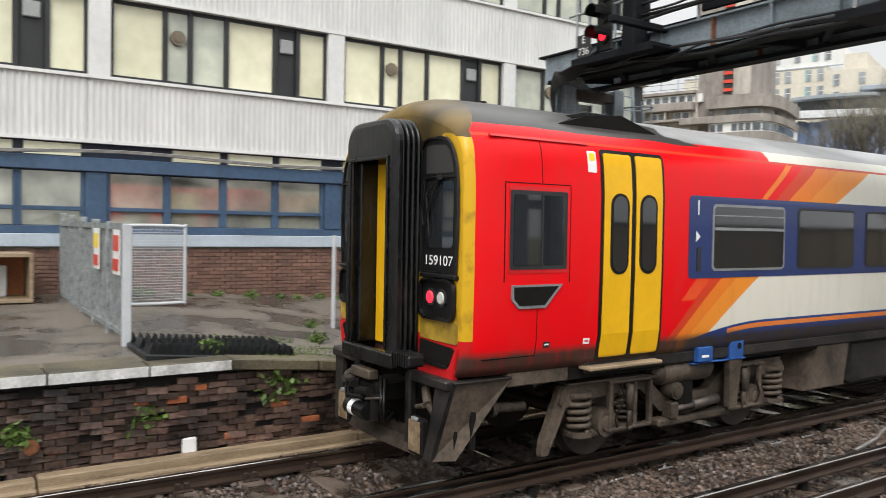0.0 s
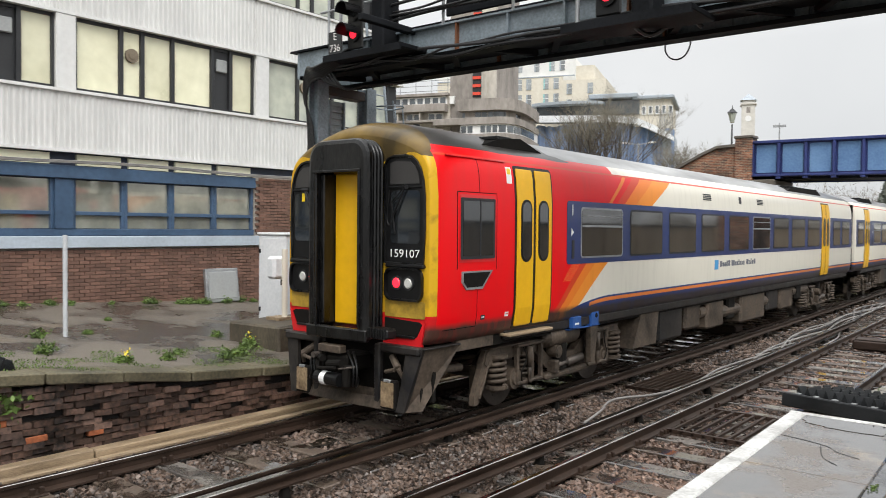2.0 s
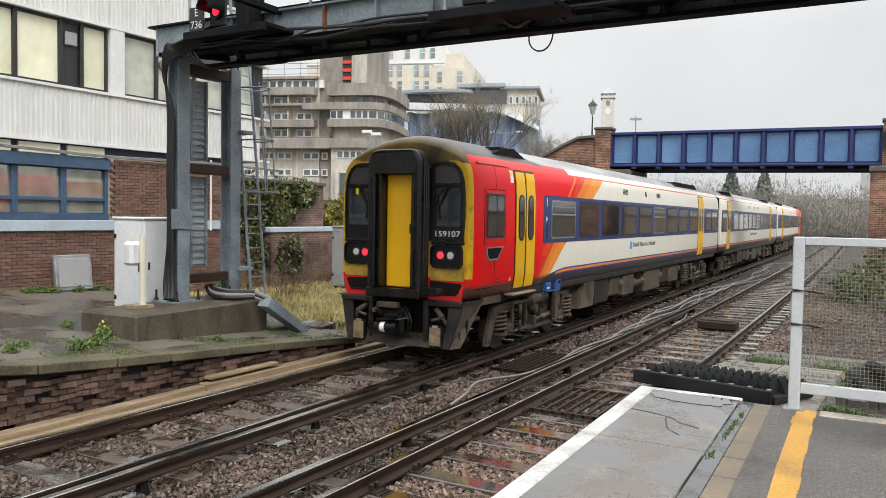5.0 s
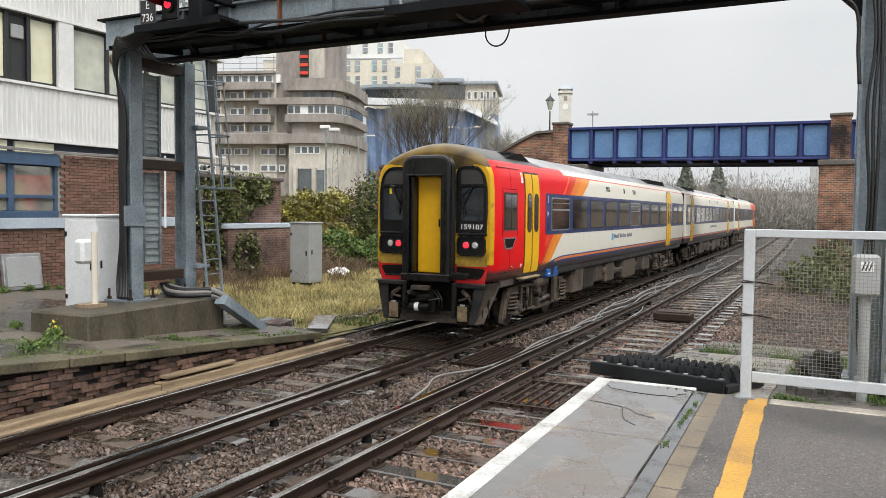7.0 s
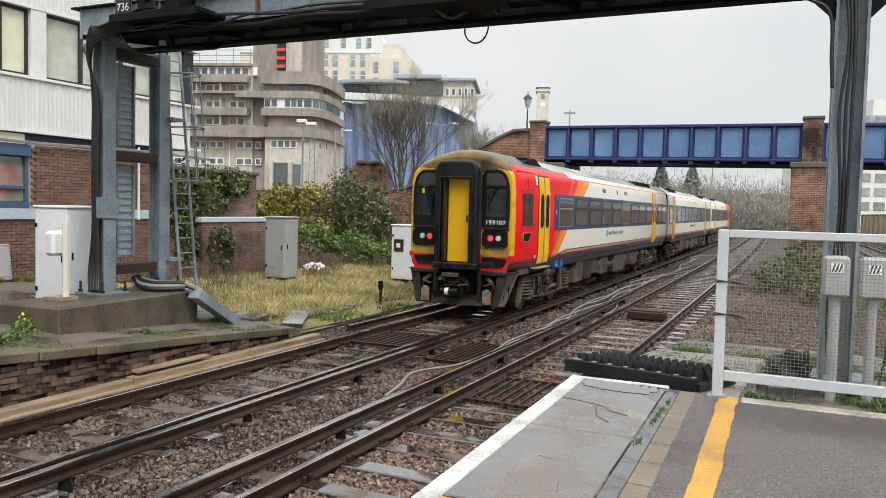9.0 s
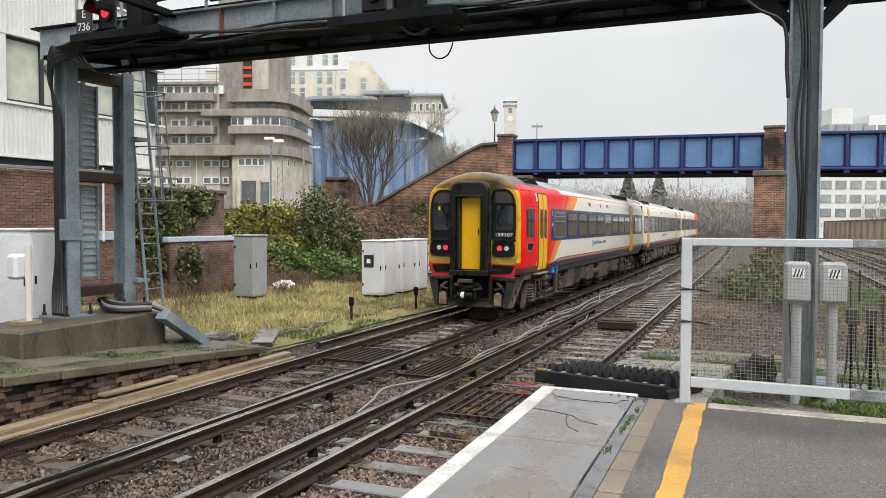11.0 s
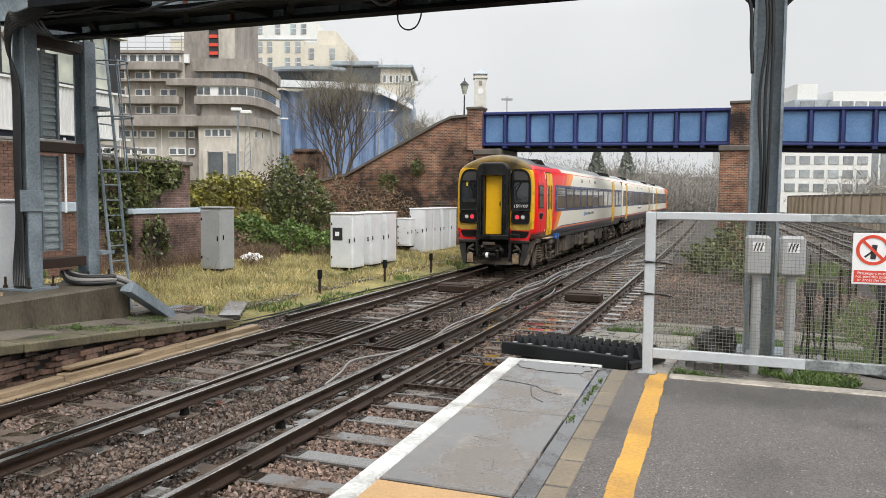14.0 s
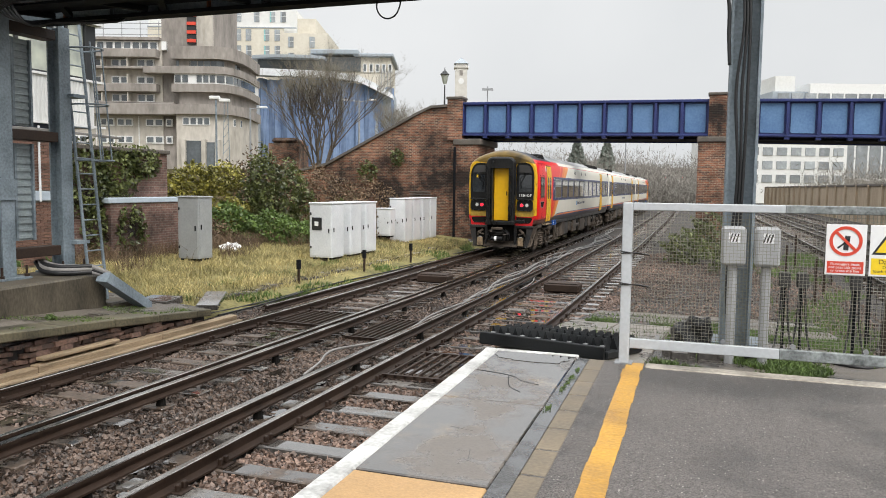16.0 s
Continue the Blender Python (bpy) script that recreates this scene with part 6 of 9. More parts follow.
def carriage(cab, label):
    root = thing("carriage", label, "train carriage", "carriages of the train")
    body_shell(root, M["livery_cab"] if cab else M["livery_mid"], cab)
    for sgn in (1, -1):
        door_pair(root, sgn, 1.64)
        door_pair(root, sgn, 18.2)
        part("window_band", side_patch(sgn, 2.98 if cab else 2.62, 18.12, 2.0, 2.945, 0.006, 0.06), M["train_blue"], root)
        part("window_band", side_patch(sgn, 19.2, CAR_L - 0.12, 2.0, 2.945, 0.006, 0.03), M["train_blue"], root)
        window_unit(root, sgn, 19.6, 20.5)
        window_unit(root, sgn, 20.8, 21.8)
        if not cab:
            part("window_band", side_patch(sgn, 0.12, 1.56, 2.0, 2.945, 0.006, 0.03), M["train_blue"], root)
            window_unit(root, sgn, 0.4, 1.3)
        y = 3.42
        for k in range(9):
            window_unit(root, sgn, y, y + 1.36 if k == 0 else y + 1.28, hopper=k in (0, 5))
            y += 1.70 if k == 0 else 1.635
        if cab:
            cab_side(root, sgn)
            br = part("bracket", one(min(sgn * 1.2, sgn * 1.31), 3.87, 0.99, max(sgn * 1.2, sgn * 1.31), 4.12, 1.26, bevel=0.015), M["bright_blue"], root, "bright blue jacking bracket")
            bm = bmesh.new()
            # the hole is a near-black disc, its depth shade given by colour
            rod(bm, (sgn * 1.30, 4.03, 1.16), (sgn * 1.314, 4.03, 1.16), 0.04, seg=14)
            part("bracket_hole", bm, M["under_dark"], br)
            pl = part("bracket_plate", one(min(sgn * 1.22, sgn * 1.335), 3.24, 1.02, max(sgn * 1.22, sgn * 1.335), 3.50, 1.19, bevel=0.008), M["bright_blue"], root, "bright blue plate with a white mark")
            part("plate_mark", one(min(sgn * 1.33, sgn * 1.339), 3.30, 1.07, max(sgn * 1.33, sgn * 1.339), 3.42, 1.10), M["white_mark"], pl)
            part("bracket_rail", one(min(sgn * 1.2, sgn * 1.29), 3.2, 0.99, max(sgn * 1.2, sgn * 1.29), 4.2, 1.005, bevel=0.005), M["bright_blue"], root)
            bm = bmesh.new()
            prism(bm, [(3.88, 1.0), (4.12, 1.0), (4.03, 0.42), (3.90, 0.42)], "x", min(sgn * 1.21, sgn * 1.29), max(sgn * 1.21, sgn * 1.29))
            part("bracket_leg", bm, M["under"], root)
        # class figure, arrow and door controls beside the first window
        if sgn == 1:
            lettering("class_mark", "1", 0.24, pose(1.364, 3.13, 2.8, 90, 0, 90), M["white_mark"], root, depth=0.001)
            bm = bmesh.new()
            prism(bm, [(3.10, 2.42), (3.10, 2.54), (3.17, 2.48)], "x", 1.36, 1.366)
            part("arrow", bm, M["white_mark"], root)
            part("door_button", side_patch(1, 3.12, 3.19, 2.08, 2.36, 0.014, 0.02), M["win_black"], root)
            # operator's mark as plain bars
            part("mark", side_patch(1, 9.18, 9.40, 1.70, 1.90, 0.003, thick=0.01), M["cyan_mark"], root)
            for a, b, h in ((9.5, 9.62, .12), (9.65, 9.75, .09), (9.78, 9.88, .09), (9.91, 9.98, .12), (10.01, 10.12, .13), (10.22, 10.42, .12), (10.45, 10.54, .09), (10.57, 10.66, .09), (10.69, 10.74, .13), (10.77, 10.86, .09), (10.9, 10.97, .09), (11.0, 11.1, .09), (11.22, 11.36, .12), (11.39, 11.48, .09), (11.51, 11.54, .13), (11.57, 11.6, .13), (11.63, 11.75, .09), (11.78, 11.88, .12)):
                part("mark", side_patch(1, a, b, 1.75, 1.75 + h, 0.003, thick=0.01), M["grey_mark"], root)
        for y in (8.5, 12.0):
            for k in range(4):
                part("grille_slat", side_patch(sgn, y, y + 0.45, 3.14 + 0.035 * k, 3.16 + 0.035 * k, 0.008, thick=0.02), M["win_black"], root)
        part("side_vent", side_patch(sgn, 10.7, 10.85, 3.12, 3.28, 0.006, 0.04, thick=0.02), M["win_black"], root)
    # roof gear
    for y0, y1 in ((1.15, 2.9), (15.5, 19.5)) if cab else ((2.0, 5.0), (17.0, 20.0)):
        for s in (1, -1):
            bm = bmesh.new()
            prism(bm, [(y0, 3.60), (y0 + 0.5, 3.74), (y1 - 0.7, 3.80), (y1, 3.60)], "x", s * 0.62, s * 1.02)
            pod = part("roof_pod", bm, M["under_dark"], root, "low black roof equipment pod")
            for k in range(7):
                yy = y0 + 0.55 + (y1 - y0 - 1.4) * k / 7
                part("louvre", one(min(s * 0.66, s * 0.98), yy, 3.75, max(s * 0.66, s * 0.98), yy + 0.05, 3.80, bevel=0.008), M["black"], pod)
    if cab:
        bm = bmesh.new()
        rod(bm, (0.2, 0.9, 3.80), (0.2, 0.9, 3.92), 0.045, seg=10)
        part("aerial", bm, M["black"], root)
        part("roof_hatch", one(-0.5, 1.2, 3.79, 0.3, 1.9, 3.86, bevel=0.02), M["under_dark"], root)
        cab_end(root)
        gangway(root, CAB_FACE, -1)
    else:
        gangway(root, 0.0, -1)
    gangway(root, CAR_L, 1)
    part("end_panel", one(-1.25, CAR_L - 0.002, 1.2, 1.25, CAR_L + 0.012, 3.45), M["under_dark"], root)
    if not cab:
        part("end_panel", one(-1.25, -0.012, 1.2, 1.25, 0.002, 3.45), M["under_dark"], root)
    underframe(root)
    return root


car_a = carriage(True, "rear train carriage, red cab end, orange sweep and off-white side")
bogie(car_a, 3.35, 1)
bogie(car_a, CAR_L - 3.4, 1)
car_b = carriage(False, "middle train carriage, off-white with navy window band and yellow doors")
bogie(car_b, 3.4, 1)
bogie(car_b, CAR_L - 3.4, 1)
car_c = copy_thing(car_a, pose(0, 0, 0))
tagged(car_c, "leading train carriage, off-white with orange and red far end")
for o in [o for o in car_c.children if o.name.startswith("wheelset")]:
    WHEELS.append((o, tuple(o.location), -1))
CARRIAGES += [car_a, car_b, car_c]


# ---- the old platform across the line ----
EDGE_Z = [(-16, 1.0), (2.9, 0.96), (4.3, 0.82), (5.9, 0.60), (8.3, 0.43), (9.8, 0.33), (12.4, 0.12), (14, 0.0)]
WALL_Z = [(-16, 1.2), (3.5, 1.15), (9, 0.84), (13, 0.6), (17, 0.35)]


def along(table, y):
    for (a, p), (b, q) in zip(table, table[1:]):
        if a <= y <= b:
            return p + (q - p) * (y - a) / (b - a)
    return table[0][1] if y < table[0][0] else table[-1][1]


def far_z(x, y):
    k = min(1, max(0, (-9.3 - x) / 6.7))
    return along(EDGE_Z, y) * (1 - k) + along(WALL_Z, y) * k


def far_platform():
    root = thing("platform_far", "old tarmac platform sloping down past its coping to the verge", "platform", kind="structure")
    bm = bmesh.new()
    ys = [-16 + 0.7 * i for i in range(42)]
    xs = [-9.28, -9.8, -10.5, -11.5, -12.5, -13.5, -14.5, -15.5, -16.2]
    g = [[bm.verts.new((x, y, far_z(x, y) + 0.02 * noise.noise((x, y, 2)))) for x in xs] for y in ys]
    for a, b in zip(g, g[1:]):
        for i in range(len(xs) - 1):
            bm.faces.new((a[i], b[i], b[i + 1], a[i + 1]))
    geom = bmesh.ops.extrude_face_region(bm, geom=list(bm.faces))
    bmesh.ops.translate(bm, vec=(0, 0, -1.1), verts=[v for v in geom["geom"] if isinstance(v, bmesh.types.BMVert)])
    bmesh.ops.recalc_face_normals(bm, faces=bm.faces)
    part("tarmac", bm, M["old_tarmac"], root)
    # coping stones, white fronted near the fence and mossy further down
    rng = random.Random(8)
    y = -10.0
    while y < 12.4:
        n = rng.uniform(0.85, 1.15)
        y2 = min(y + n, 12.5)
        za, zb = along(EDGE_Z, y), along(EDGE_Z, y2)
        over = 0.0 if y < 2.4 else rng.uniform(0.02, 0.10)
        bm = bmesh.new()
        vs = box(bm, -9.5, y + 0.01, -0.12, -8.86 - over, y2 - 0.01, 0.012, bevel=0.015)
        for v in bm.verts:
            v.co.z += za + (zb - za) * (v.co.y - y) / (y2 - y)
        part("coping_stone", bm, M["coping"], root, "mossy worn coping stone")
        if y < 2.4:
            part("edge_band", one(-8.862, y + 0.01, za - 0.11, -8.852, y2 - 0.01, za - 0.002), M["white_line"], root, "flaking white edge paint")
        y = y2
    part("wall_core", one(-9.28, -10, -0.45, -9.06, 4.2, 0.83), M["dark_mortar"], root)
    bm = bmesh.new()
    prism(bm, [(4.2, -0.45), (4.2, 0.70), (5.9, 0.48), (8.3, 0.31), (12.4, 0.0), (12.4, -0.45)], "x", -9.28, -9.06)
    part("wall_core", bm, M["dark_mortar"], root)
    part("yellow_mark", one(-11.2, -10, 1.02, -11.12, 0.6, 1.045), M["yellow_line"], root, "worn yellow safety line")
    return root


platform_far = far_platform()


def far_fence():
    root = thing("platform_fence", "grey steel fence with notices and an open mesh gate", "fence")
    for k, (x, y) in enumerate(((-10.25, 1.92), (-11.3, 1.92), (-12.4, 1.92), (-13.5, 1.92), (-14.6, 1.92), (-15.7, 1.92))):
        z = far_z(x, y)
        part("post", one(x - 0.05, y - 0.05, z - 0.02, x + 0.05, y + 0.05, z + 1.5, bevel=0.008), M["grey_paint"] if k == 0 else M["weathered_galv"], root)
    for z0, z1 in ((1.10, 1.16), (2.42, 2.5)):
        part("rail", one(-15.7, 1.89, z0, -10.25, 1.94, z1), M["weathered_galv"], root)
    bm = bmesh.new()
    for k in range(110):
        x = -15.65 + 5.35 * k / 110
        box(bm, x, 1.91, 1.16, x + 0.012, 1.918, 2.42)
    tagged(part("infill", bm, M["weathered_galv"], root), kind="stuff")
    for x, m in ((-10.6, "sign_white"), (-12.0, "sign_white")):
        n = part("notice", one(x - 0.2, 1.86, 1.85, x + 0.2, 1.872, 2.42, bevel=0.002), M[m], root)
        part("notice_band", one(x - 0.17, 1.852, 1.9, x + 0.17, 1.859, 2.05), M["sign_red"], n)
        part("notice_band", one(x - 0.17, 1.852, 2.15, x + 0.17, 1.859, 2.35), M["sign_yellow"] if x < -11 else M["sign_red"], n)
    root = thing("mesh_gate", "grey tube-framed mesh gate standing open on the platform", "gate", at=pose(-13.9, 2.62, 1.1, 0, 0, 92))
    bm = bmesh.new()
    sweep(bm, [(0, 0, 0.06), (0, 0, 0.7), (0, 0, 1.32), (0.03, 0, 1.35), (0.5, 0, 1.36), (0.97, 0, 1.35), (1.0, 0, 1.32), (1.0, 0, 0.7), (1.0, 0, 0.06), (0.97, 0, 0.03), (0.5, 0, 0.02), (0.03, 0, 0.03), (0, 0, 0.06)], 0.03, seg=8)
    part("gate_tube", bm, M["grey_paint"], root, smooth=True)
    bm = bmesh.new()
    wire_mesh(bm, 0.03, 0.97, 0.05, 1.33, 0.045, 0.004)
    tagged(part("wire_mesh", bm, M["grey_paint"], root), kind="stuff")
    trespass_guard(pose(-9.2, 1.95, 0.99, 0, 5, 90), 20, 5, "black spiked rubber trespass guard on the old platform")
    root = thing("crate", "open orange-brown wooden case standing on the platform", "crate", at=pose(-15.2, 0.75, far_z(-15.2, 0.75)))
    for a in ((-0.5, -0.6, 0, 0.5, 0.6, 0.06), (-0.5, -0.6, 0.76, 0.5, 0.6, 0.82), (-0.5, -0.6, 0.06, 0.5, -0.54, 0.76), (-0.5, 0.54, 0.06, 0.5, 0.6, 0.76)):
        part("board", one(*a, bevel=0.008), M["timber"], root)
    part("back_board", one(-0.5, -0.54, 0.06, -0.45, 0.54, 0.76), M["orange_board"], root)
    part("panel", one(-0.2, -0.3, 0.06, -0.1, 0.25, 0.6, bevel=0.02), M["cabinet"], root)


far_fence()


# ---- signal gantry ----
def h_leg(name, x, y, z0, z1, w, d, root):
    """A steel column leg of H section: flanges facing the line, web between."""
    bm = bmesh.new()
    a, b, f, c = w / 2, d / 2, w / 2 - 0.03, 0.012
    prism(bm, [(x + p, y + q) for p, q in ((-a, -b), (-f, -b), (-f, -c), (f, -c), (f, -b), (a, -b), (a, b), (f, b), (f, c), (-f, c), (-f, b), (-a, b))], "z", z0, z1)
    return part(name, bm, M["steel"], root)


def gantry():
    root = thing("signal_gantry", "blue-grey steel signal gantry spanning the lines on lattice columns", "signal gantry")
    # left column on its concrete base
    for y in (9.70, 10.95):
        h_leg("column_leg", -10.97, y, 0.9, 5.2, 0.27, 0.25, root)
        part("base_plate", one(-11.32, y - 0.3, 0.895, -10.68, y + 0.3, 0.935, bevel=0.005), M["steel"], root)
        for dx in (-0.26, 0.26):
            for dy in (-0.24, 0.24):
                bm = bmesh.new()
                rod(bm, (-11.0 + dx, y + dy, 0.93), (-11.0 + dx, y + dy, 1.12), 0.02, seg=8)
                rod(bm, (-11.0 + dx, y + dy, 0.93), (-11.0 + dx, y + dy, 0.98), 0.04, seg=6)
                part("holding_bolt", bm, M["rail_side"], root)
    for z in (1.22, 3.2, 4.95):
        part("cross_beam", one(-11.14, 9.8, z, -10.86, 10.8, z + 0.17, bevel=0.01), M["rail_side"], root)
    for z0, z1 in ((1.5, 3.15), (3.45, 4.9)):
        pl = part("louvre_panel", one(-11.16, 10.1, z0, -11.12, 10.42, z1), M["louvre"], root)
        n = int((z1 - z0) / 0.12)
        for i in range(n):
            z = z0 + (z1 - z0) * (i + 0.5) / n
            part("louvre", one(-11.12, 10.11, z - 0.03, -11.09, 10.41, z + 0.025, bevel=0.004), M["louvre"], pl)
        part("panel_edge", one(-11.16, 10.42, z0, -11.06, 10.46, z1), M["steel"], root)
        part("panel_edge", one(-11.16, 10.06, z0, -11.06, 10.10, z1), M["steel"], root)
    part("joint_plate", one(-10.825, 9.4, 2.2, -10.80, 9.84, 2.55, bevel=0.004), M["steel"], root)
    # right column standing on the ramp
    for y in (9.65, 10.6):
        h_leg("column_leg", 0.31, y, 0.4, 5.2, 0.33, 0.34, root)
        part("base_plate", one(-0.05, y - 0.3, 0.56, 0.67, y + 0.3, 0.60), M["steel"], root)
    for z in (1.5, 3.0, 4.6):
        part("cross_beam", one(0.22, 9.8, z, 0.40, 10.5, z + 0.18), M["steel"], root)
    for s in (-1, 1):
        bm = bmesh.new()
        prism(bm, [(0.31 + s * 0.16, 4.66), (0.31 + s * 0.16, 4.84), (0.31 + s * 0.5, 5.2), (0.31 + s * 0.7, 5.2)], "y", 9.55, 9.72)
        part("knee_brace", bm, M["dark_steel"], root)
    # main beam: two plate girders, underside bracing, walkway; underside shade painted as near-black
    for y in (9.5, 10.62):
        part("girder_web", one(-11.1, y - 0.012, 5.24, 6.8, y + 0.012, 5.66), M["steel"], root)
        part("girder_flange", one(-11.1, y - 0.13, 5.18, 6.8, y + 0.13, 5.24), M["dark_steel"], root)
        part("girder_flange", one(-11.1, y - 0.10, 5.66, 6.8, y + 0.10, 5.69), M["steel"], root)
        for i in range(19):
            x = -10.4 + i * 0.95
            part("stiffener", one(x - 0.014, y - 0.09, 5.24, x + 0.014, y - 0.012, 5.66), M["rust"] if i % 3 == 0 else M["steel"], root)
    for i in range(19):
        x = -10.9 + i * 0.95
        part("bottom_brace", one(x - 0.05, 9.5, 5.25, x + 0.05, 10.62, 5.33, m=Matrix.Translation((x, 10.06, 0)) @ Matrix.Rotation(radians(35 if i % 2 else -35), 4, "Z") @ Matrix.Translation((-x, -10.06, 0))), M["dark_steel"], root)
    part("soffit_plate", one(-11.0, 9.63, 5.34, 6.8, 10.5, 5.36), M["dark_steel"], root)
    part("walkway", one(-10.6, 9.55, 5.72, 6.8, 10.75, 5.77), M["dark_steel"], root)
    for i in range(14):
        x = -10.4 + i * 1.3
        bm = bmesh.new()
        rod(bm, (x, 9.42, 5.66), (x, 9.42, 6.85), 0.024, seg=8)
        part("handrail_post", bm, M["galv"], root)
    for z in (6.3, 6.85):
        bm = bmesh.new()
        rod(bm, (-10.6, 9.42, z), (6.8, 9.42, z), 0.024, seg=8)
        part("handrail", bm, M["galv"], root)
    part("end_plate", one(-11.16, 9.36, 5.18, -11.1, 10.75, 5.66), M["steel"], root)
    part("bracket_end", one(-11.16, 9.37, 5.19, -9.9, 9.44, 5.655), M["steel"], root)
    part("end_cap", one(-11.3, 9.3, 5.66, -9.9, 9.6, 5.69), M["dark_steel"], root)
    part("equipment_panel", one(-7.9, 9.6, 5.85, -5.6, 9.66, 6.7, bevel=0.01), M["dark_steel"], root)
    for x in (-8.55, -3.4):
        part("cross_arm", one(x, 8.3, 5.62, x + 0.12, 9.5, 5.72, bevel=0.01), M["dark_steel"], root)
    rng = random.Random(5)
    for k in range(9):
        pts = []
        x = (-10.7 if k < 4 else -9.0) + rng.uniform(-0.2, 0.4)
        while x < 6.5:
            pts.append((x, 9.34 - 0.03 * (k % 3) + rng.uniform(-0.03, 0.03), (5.2 + 0.03 * k if k < 4 else 5.6 + 0.06 * k) + rng.uniform(-0.06, 0.05)))
            x += rng.uniform(0.7, 1.2)
        bm = bmesh.new()
        sweep(bm, pts, 0.02 if k % 2 else 0.028, seg=5)
        part("beam_cable", bm, M["cable"], root, smooth=True)
    for k in range(7):
        bm = bmesh.new()
        o = 0.035 * k
        sweep(bm, [(-9.9 + o, 9.3, 5.35 + o), (-10.3, 9.25 - o, 5.15 + 0.5 * o), (-10.72, 9.3 - o * 0.5, 5.08 + o), (-10.98 - 0.3 * o, 9.42, 4.85), (-11.06 + 0.6 * o, 9.54, 4.2), (-11.08 + 0.6 * o, 9.55, 3.0), (-11.06 + 0.6 * o, 9.54, 2.0), (-11.1 + o, 9.5, 1.3), (-11.0 + o, 9.42, 0.96)], 0.024, seg=6)
        part("column_cable", bm, M["cable"], root, smooth=True)
    for k in range(5):
        bm = bmesh.new()
        sweep(bm, [(-10.6 + 0.1 * k, 9.3, 5.2), (-10.2 + 0.06 * k, 9.4, 4.98 - 0.02 * k), (-9.8, 9.8, 5.0), (-9.6 + 0.1 * k, 10.4, 5.1), (-9.2, 10.6, 5.25)], 0.022, seg=6)
        part("beam_cable", bm, M["cable"], root, smooth=True)
    bm = bmesh.new()
    sweep(bm, [(-4.73, 10.7, 5.25), (-4.74, 10.7, 5.1), (-4.68, 10.7, 4.99), (-4.57, 10.7, 4.94), (-4.45, 10.7, 4.98), (-4.38, 10.7, 5.1), (-4.36, 10.7, 5.25)], 0.012, seg=6)
    part("cable_loop", bm, M["cable"], root, "loop of cable hanging under the beam", smooth=True)
    for k in range(3):
        bm = bmesh.new()
        sweep(bm, [(0.2 + 0.05 * k, 9.45, 5.2), (0.28 + 0.03 * k, 9.42, 4.4), (0.22 + 0.06 * k, 9.42, 3.6), (0.27 + 0.03 * k, 9.42, 2.6), (0.2 + 0.05 * k, 9.42, 1.6), (0.24, 9.42, 0.7)], 0.017, seg=6)
        part("column_cable", bm, M["cable"], root, smooth=True)
    bm = bmesh.new()
    sweep(bm, [(-0.55, 9.4, 5.25), (-0.2, 9.38, 4.9), (0.08, 9.4, 4.7), (0.12, 9.42, 4.2), (0.14, 9.42, 3.9)], 0.02, seg=6)
    part("column_cable", bm, M["cable"], root, smooth=True)
    return root


gantry()


def signal(x, y, z, plate):
    root = thing("railway_signal", "black colour-light signal showing red with a white-lettered plate", "railway signal", "signals on the gantry", at=pose(x, y, z))
    part("tray", one(-0.42, -0.45, -0.03, 1.3, 0.3, 0.04, bevel=0.01), M["dark_steel"], root)
    part("tray_rail", one(-0.42, -0.47, -0.08, 1.3, -0.43, 0.03), M["dark_steel"], root)
    part("backboard", one(-0.02, -0.30, 0.1, 0.34, -0.26, 1.75, bevel=0.02), M["black"], root)
    for k, z in enumerate((0.34, 0.68, 1.02, 1.4)):
        bm = bmesh.new()
        rod(bm, (0.16, -0.26, z), (0.16, -0.34, z), 0.13, seg=20)
        part("lamp_case", bm, M["black"], root)
        bm = bmesh.new()
        rod(bm, (0.16, -0.335, z), (0.16, -0.345, z), 0.075, seg=20)
        part("lens", bm, M["lens_red"] if k == 0 else M["train_glass"], root)
        bm = bmesh.new()
        arc = [radians(-10 + 20 * i) for i in range(11)]
        poly = [(0.16 + 0.135 * math.cos(a), z + 0.135 * math.sin(a)) for a in arc] + [(0.16 + 0.125 * math.cos(a), z + 0.125 * math.sin(a)) for a in arc[::-1]]
        prism(bm, poly, "y", -0.62, -0.33)
        part("hood", bm, M["black"], root)
    if plate:
        p = part("number_plate", one(-0.36, -0.40, 0.02, -0.05, -0.38, 0.42, bevel=0.004), M["win_black"], root)
        lettering("text", "E", 0.17, pose(-0.2, -0.403, 0.33, 90, 0, 0), M["white_mark"], p, depth=0.001)
        lettering("text", "736", 0.17, pose(-0.2, -0.403, 0.14, 90, 0, 0), M["white_mark"], p, depth=0.001)
    for dx in (-0.38, 0.6):
        bm = bmesh.new()
        rod(bm, (dx, -0.1, 0.03), (dx, -0.1, 1.5), 0.03, seg=8)
        part("post", bm, M["galv"], root)
    part("relay_box", one(0.42, -0.2, 0.0, 0.7, 0.2, 1.6, bevel=0.03), M["dark_steel"], root)
    bm = bmesh.new()
    sweep(bm, [(0.3, -0.1, 0.1), (0.5, 0.2, -0.1), (0.9, 0.3, 0.1), (1.1, 0.4, -0.05)], 0.03)
    part("cable", bm, M["cable"], root)


signal(-9.48, 9.3, 5.32, True)
signal(-4.88, 9.2, 5.1, False)


